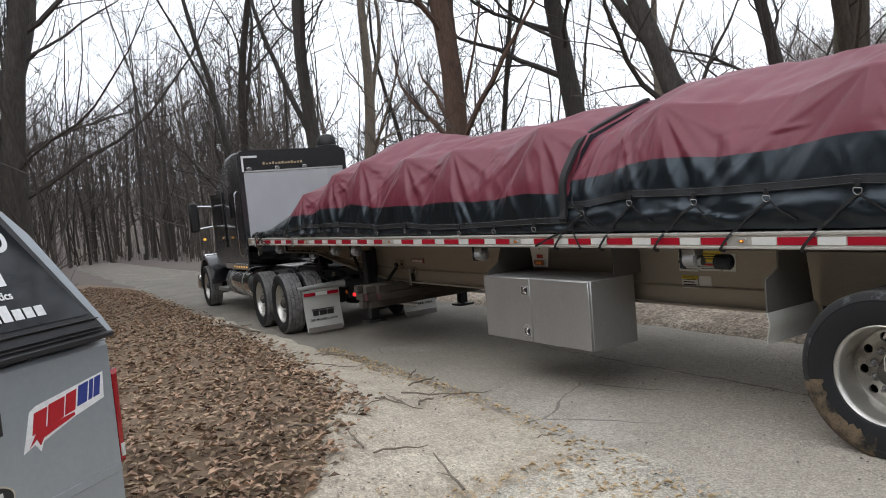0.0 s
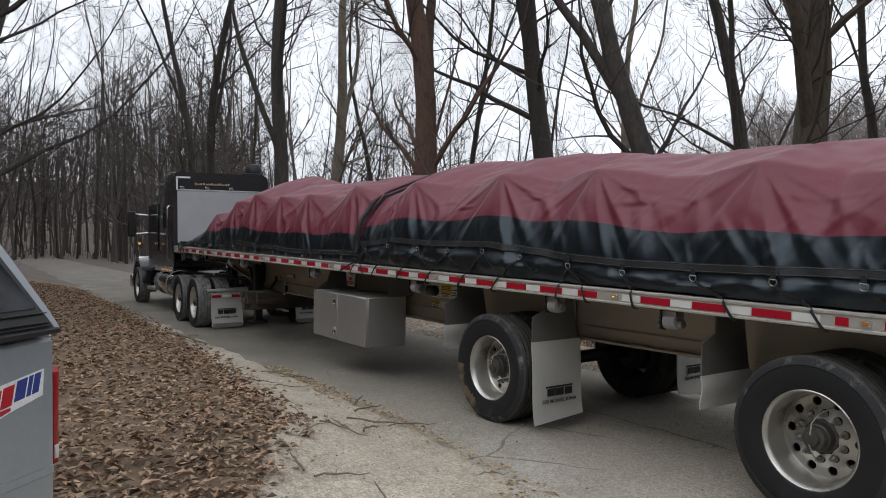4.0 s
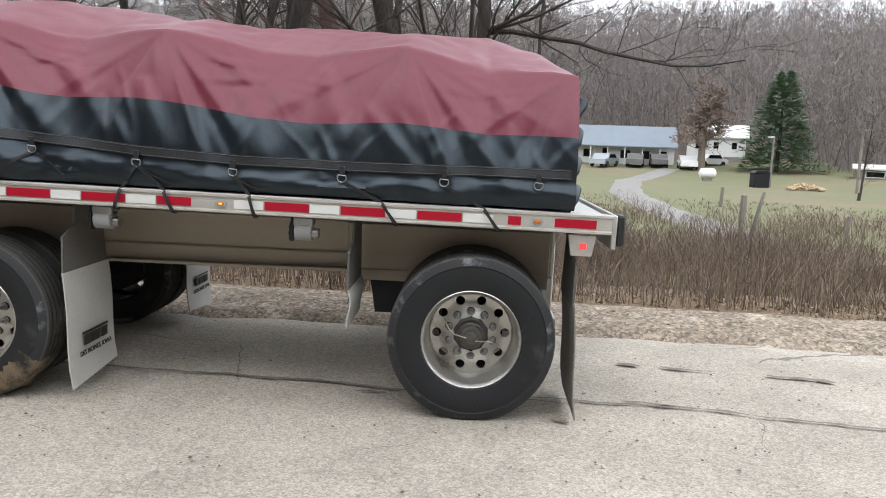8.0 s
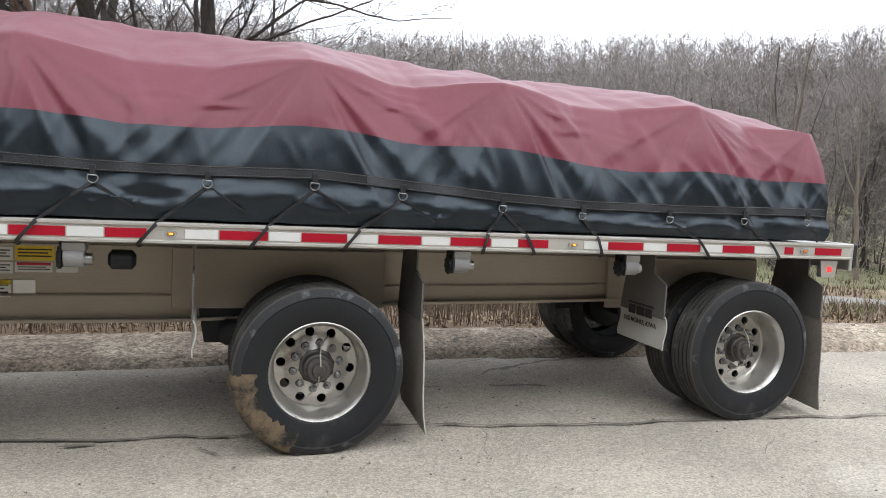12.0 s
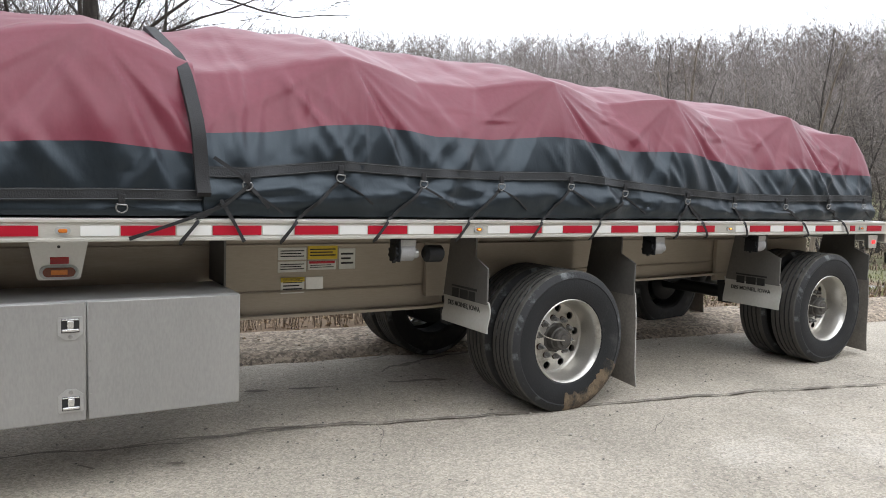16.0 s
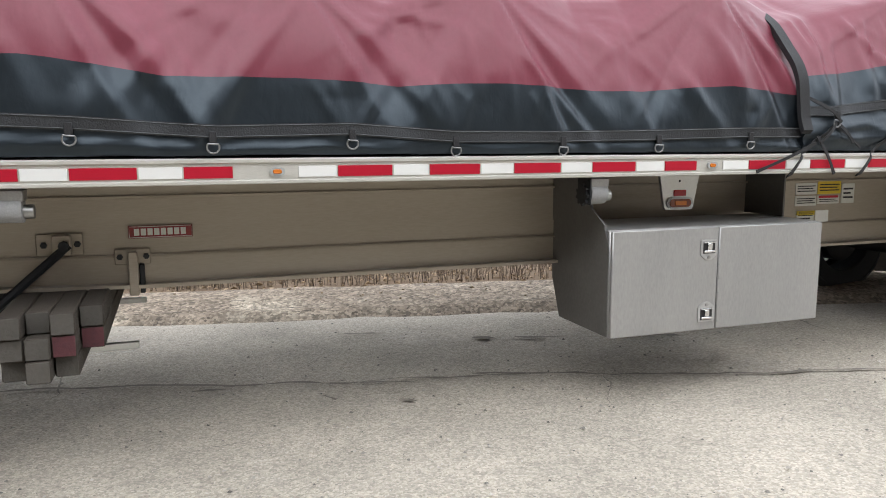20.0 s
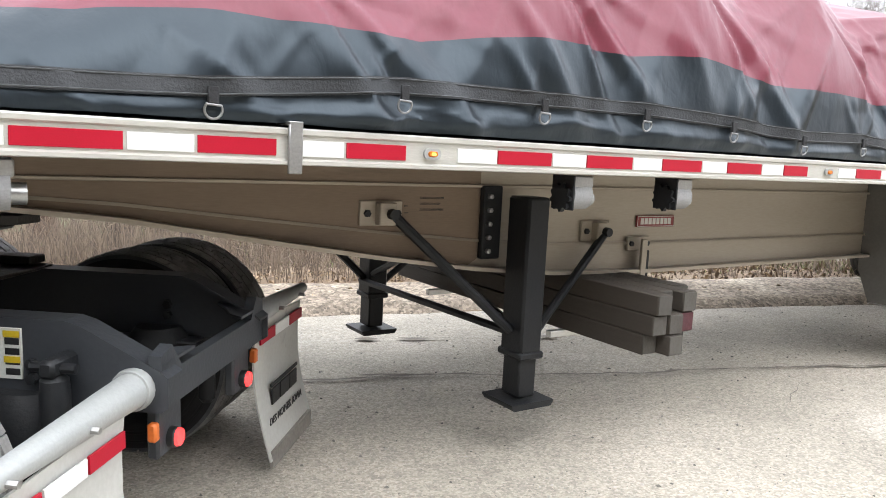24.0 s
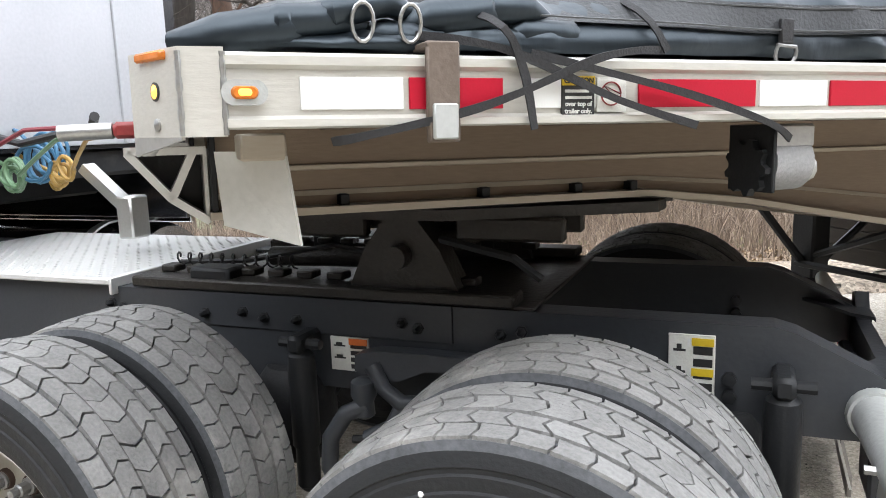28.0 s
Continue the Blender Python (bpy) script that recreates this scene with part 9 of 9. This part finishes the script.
for k in range(9):
    part("upright", Shape().box(-1.0 + 0.25 * k, -0.93 + 0.25 * k, -0.03, 0.03, -0.1, 0.95 + 0.1 * (k % 2), 0.01), M_HOSE_BLUE if k % 3 == 0 else M_PAPER, fr)
part("rail", Shape().box(-1.0, 1.07, -0.02, 0.02, 0.7, 0.76, 0.01), M_HOSE_BLUE, fr)


def parked_car(at, turn, mt, label, n):
    c = thing("parked_car", label, "car", "cars at the farmhouse", at=Matrix.Translation((*at, height(*at))) @ pose(0, 0, 0, 0, 0, turn))
    low = [(-2.2, 0.35), (-2.15, 0.85), (-1.2, 0.95), (-0.8, 1.4), (0.9, 1.42), (1.5, 0.98), (2.2, 0.85), (2.25, 0.35)]
    part("body", Shape().slab(low, "y", -0.85, 0.85), mt, c)
    part("side_windows", Shape().slab([(-1.0, 0.98), (-0.7, 1.34), (0.85, 1.36), (1.3, 0.98)], "y", -0.865, 0.865), M_GLASS_DARK, c)
    for x in (-1.4, 1.4):
        for y in (-0.8, 0.8):
            part("wheel", Shape().lathe([(0.33, -0.1), (0.35, 0), (0.33, 0.1)], 16, (x, y, 0.35)), M_TYRE, c)


parked_car((14.2, 80.5), 60, M_SILVER, "silver car parked at the farmhouse", 0)
parked_car((17.8, 82.0), 75, M_FENDER, "grey car parked by the porch", 1)
parked_car((20.4, 82.5), 80, M_FENDER, "grey car parked by the porch", 2)
parked_car((22.8, 80.0), 80, M_SIDING, "white van parked by the farmhouse", 3)
parked_car((26.2, 84.0), 30, M_SIDING, "white car parked behind the yard tree", 4)


# ---- what moves ----
def trailer_pose(x, y, turn):
    pivot = Matrix.Translation((13.83, 0, 0))
    return pose(x, y, 0, 0, 0, turn) @ pivot @ pose(0, 0, 0, 0, 1.05, 0) @ pivot.inverted()


def motions():
    trailer_rows = [
        (0, -13.301, 5.268, 0.60),
        (0.5, -14.455, 5.430, -0.07),
        (1, -15.350, 5.532, -0.60),
        (1.5, -16.040, 5.601, -0.96),
        (2, -16.393, 5.639, -1.18),
        (2.5, -16.469, 5.659, -1.27),
        (3, -16.428, 5.669, -1.33),
        (3.5, -16.398, 5.688, -1.46),
        (5.5, -16.096, 5.689, -1.38),
        (6, -15.708, 5.593, -0.89),
        (6.5, -15.269, 5.552, -0.4),
        (7, -14.858, 5.516, -0.09),
        (7.5, -14.365, 5.513, 0.22),
        (8, -13.902, 5.488, 0.24),
        (8.5, -13.401, 5.527, 0.06),
        (9, -12.861, 5.575, -0.22),
        (9.5, -12.381, 5.590, -0.33),
        (10, -11.878, 5.590, -0.28),
        (10.5, -11.399, 5.564, -0.18),
        (11, -10.942, 5.522, -0.00),
        (11.5, -10.510, 5.498, 0.16),
        (12, -10.115, 5.478, 0.38),
        (12.5, -9.779, 5.392, 0.82),
        (14.5, -8.702, 4.698, 4.34),
        (15, -8.386, 4.556, 5.09),
        (15.5, -8.026, 4.481, 5.75),
        (16, -7.693, 4.417, 6.36),
        (16.5, -7.370, 4.340, 7.01),
        (17, -7.068, 4.258, 7.70),
        (17.5, -6.783, 4.162, 8.39),
        (18, -6.490, 4.086, 9.22),
        (18.5, -6.236, 3.955, 10.02),
        (19, -5.987, 3.861, 10.82),
        (19.5, -5.735, 3.778, 11.46),
        (20, -5.491, 3.683, 12.36),
        (20.5, -5.205, 3.595, 13.24),
        (21, -4.848, 3.508, 14.11),
        (21.5, -4.447, 3.451, 14.83),
        (22, -4.047, 3.442, 15.12),
        (22.5, -3.660, 3.421, 15.13),
        (24.5, -1.802, 3.164, 15.47),
        (25, -1.416, 3.059, 15.64),
        (25.5, -1.087, 2.991, 15.60),
        (26, -1.130, 3.069, 15.62),
        (26.5, -1.136, 3.069, 15.59),
        (27, -1.133, 3.069, 15.56),
        (27.5, -1.130, 3.070, 15.54),
        (28, -1.126, 3.067, 15.53),
    ]
    turns = [(0.0, -4.8), (6.0, -4.2), (8.0, -4.2), (10.0, -5.5), (12.5, -9.0), (14.5, -13.0), (17.0, -16.5), (20.0, -19.0), (22.0, -21.6), (24.5, -25.1), (25.0, -26.2), (26.0, -26.9), (28.0, -27.1)]
    rows = [(t, trailer_pose(x, y, a)) for t, x, y, a in trailer_rows]
    for ob in (trailer, tarp_rear, tarp_front, timber):
        walk(ob, rows)
    times = np.arange(0, 28.01, 0.2)
    tt = [r[0] for r in trailer_rows]
    go, run = [0.0], 0.0
    for (t0, x0, y0, a0), (t1, x1, y1, a1) in zip(trailer_rows, trailer_rows[1:]):
        a = radians((a0 + a1) / 2)
        # travel of the rear axles along the trailer's own line
        u0 = (x0 + 12.3 * math.cos(radians(a0)), y0 + 12.3 * math.sin(radians(a0)))
        u1 = (x1 + 12.3 * math.cos(radians(a1)), y1 + 12.3 * math.sin(radians(a1)))
        run += (u1[0] - u0[0]) * math.cos(a) + (u1[1] - u0[1]) * math.sin(a)
        go.append(run)
    mark = float(np.interp(11.0, tt, go))
    for w, right in WHEELS:
        at = w.matrix_basis.translation.copy()
        roll = [(float(np.interp(t, tt, go)) - mark) / 0.492 for t in times]
        walk(w, [(float(t), pose(at.x, at.y, at.z, 0, 0, 180 if right else 0) @ Matrix.Rotation(-r if right else r, 4, "Y")) for t, r in zip(times, roll)])
    # the tractor hangs on the coupling, 1.02 m behind the trailer's nose
    pulls = []
    for t, x, y, a in trailer_rows:
        turn = lerp(t, turns)
        px, py = x + 1.02 * math.cos(radians(a)), y + 1.02 * math.sin(radians(a))
        pulls.append((t, px, py, turn))
    walk(tractor, [(t, pose(x, y, 0, 0, 0, a)) for t, x, y, a in pulls])
    go, run = [0.0], 0.0
    for (t0, x0, y0, a0), (t1, x1, y1, a1) in zip(pulls, pulls[1:]):
        a = radians((a0 + a1) / 2)
        run += (x1 - x0) * math.cos(a) + (y1 - y0) * math.sin(a)
        go.append(run)
    for w, right in TRACTOR_WHEELS:
        at = w.matrix_basis.translation.copy()
        roll = [(float(np.interp(t, tt, go)) - go[-1]) / 0.479 for t in times]
        walk(w, [(float(t), pose(at.x, at.y, at.z, 0, 0, 180 if right else 0) @ Matrix.Rotation(-r if right else r, 4, "Y")) for t, r in zip(times, roll)])


motions()
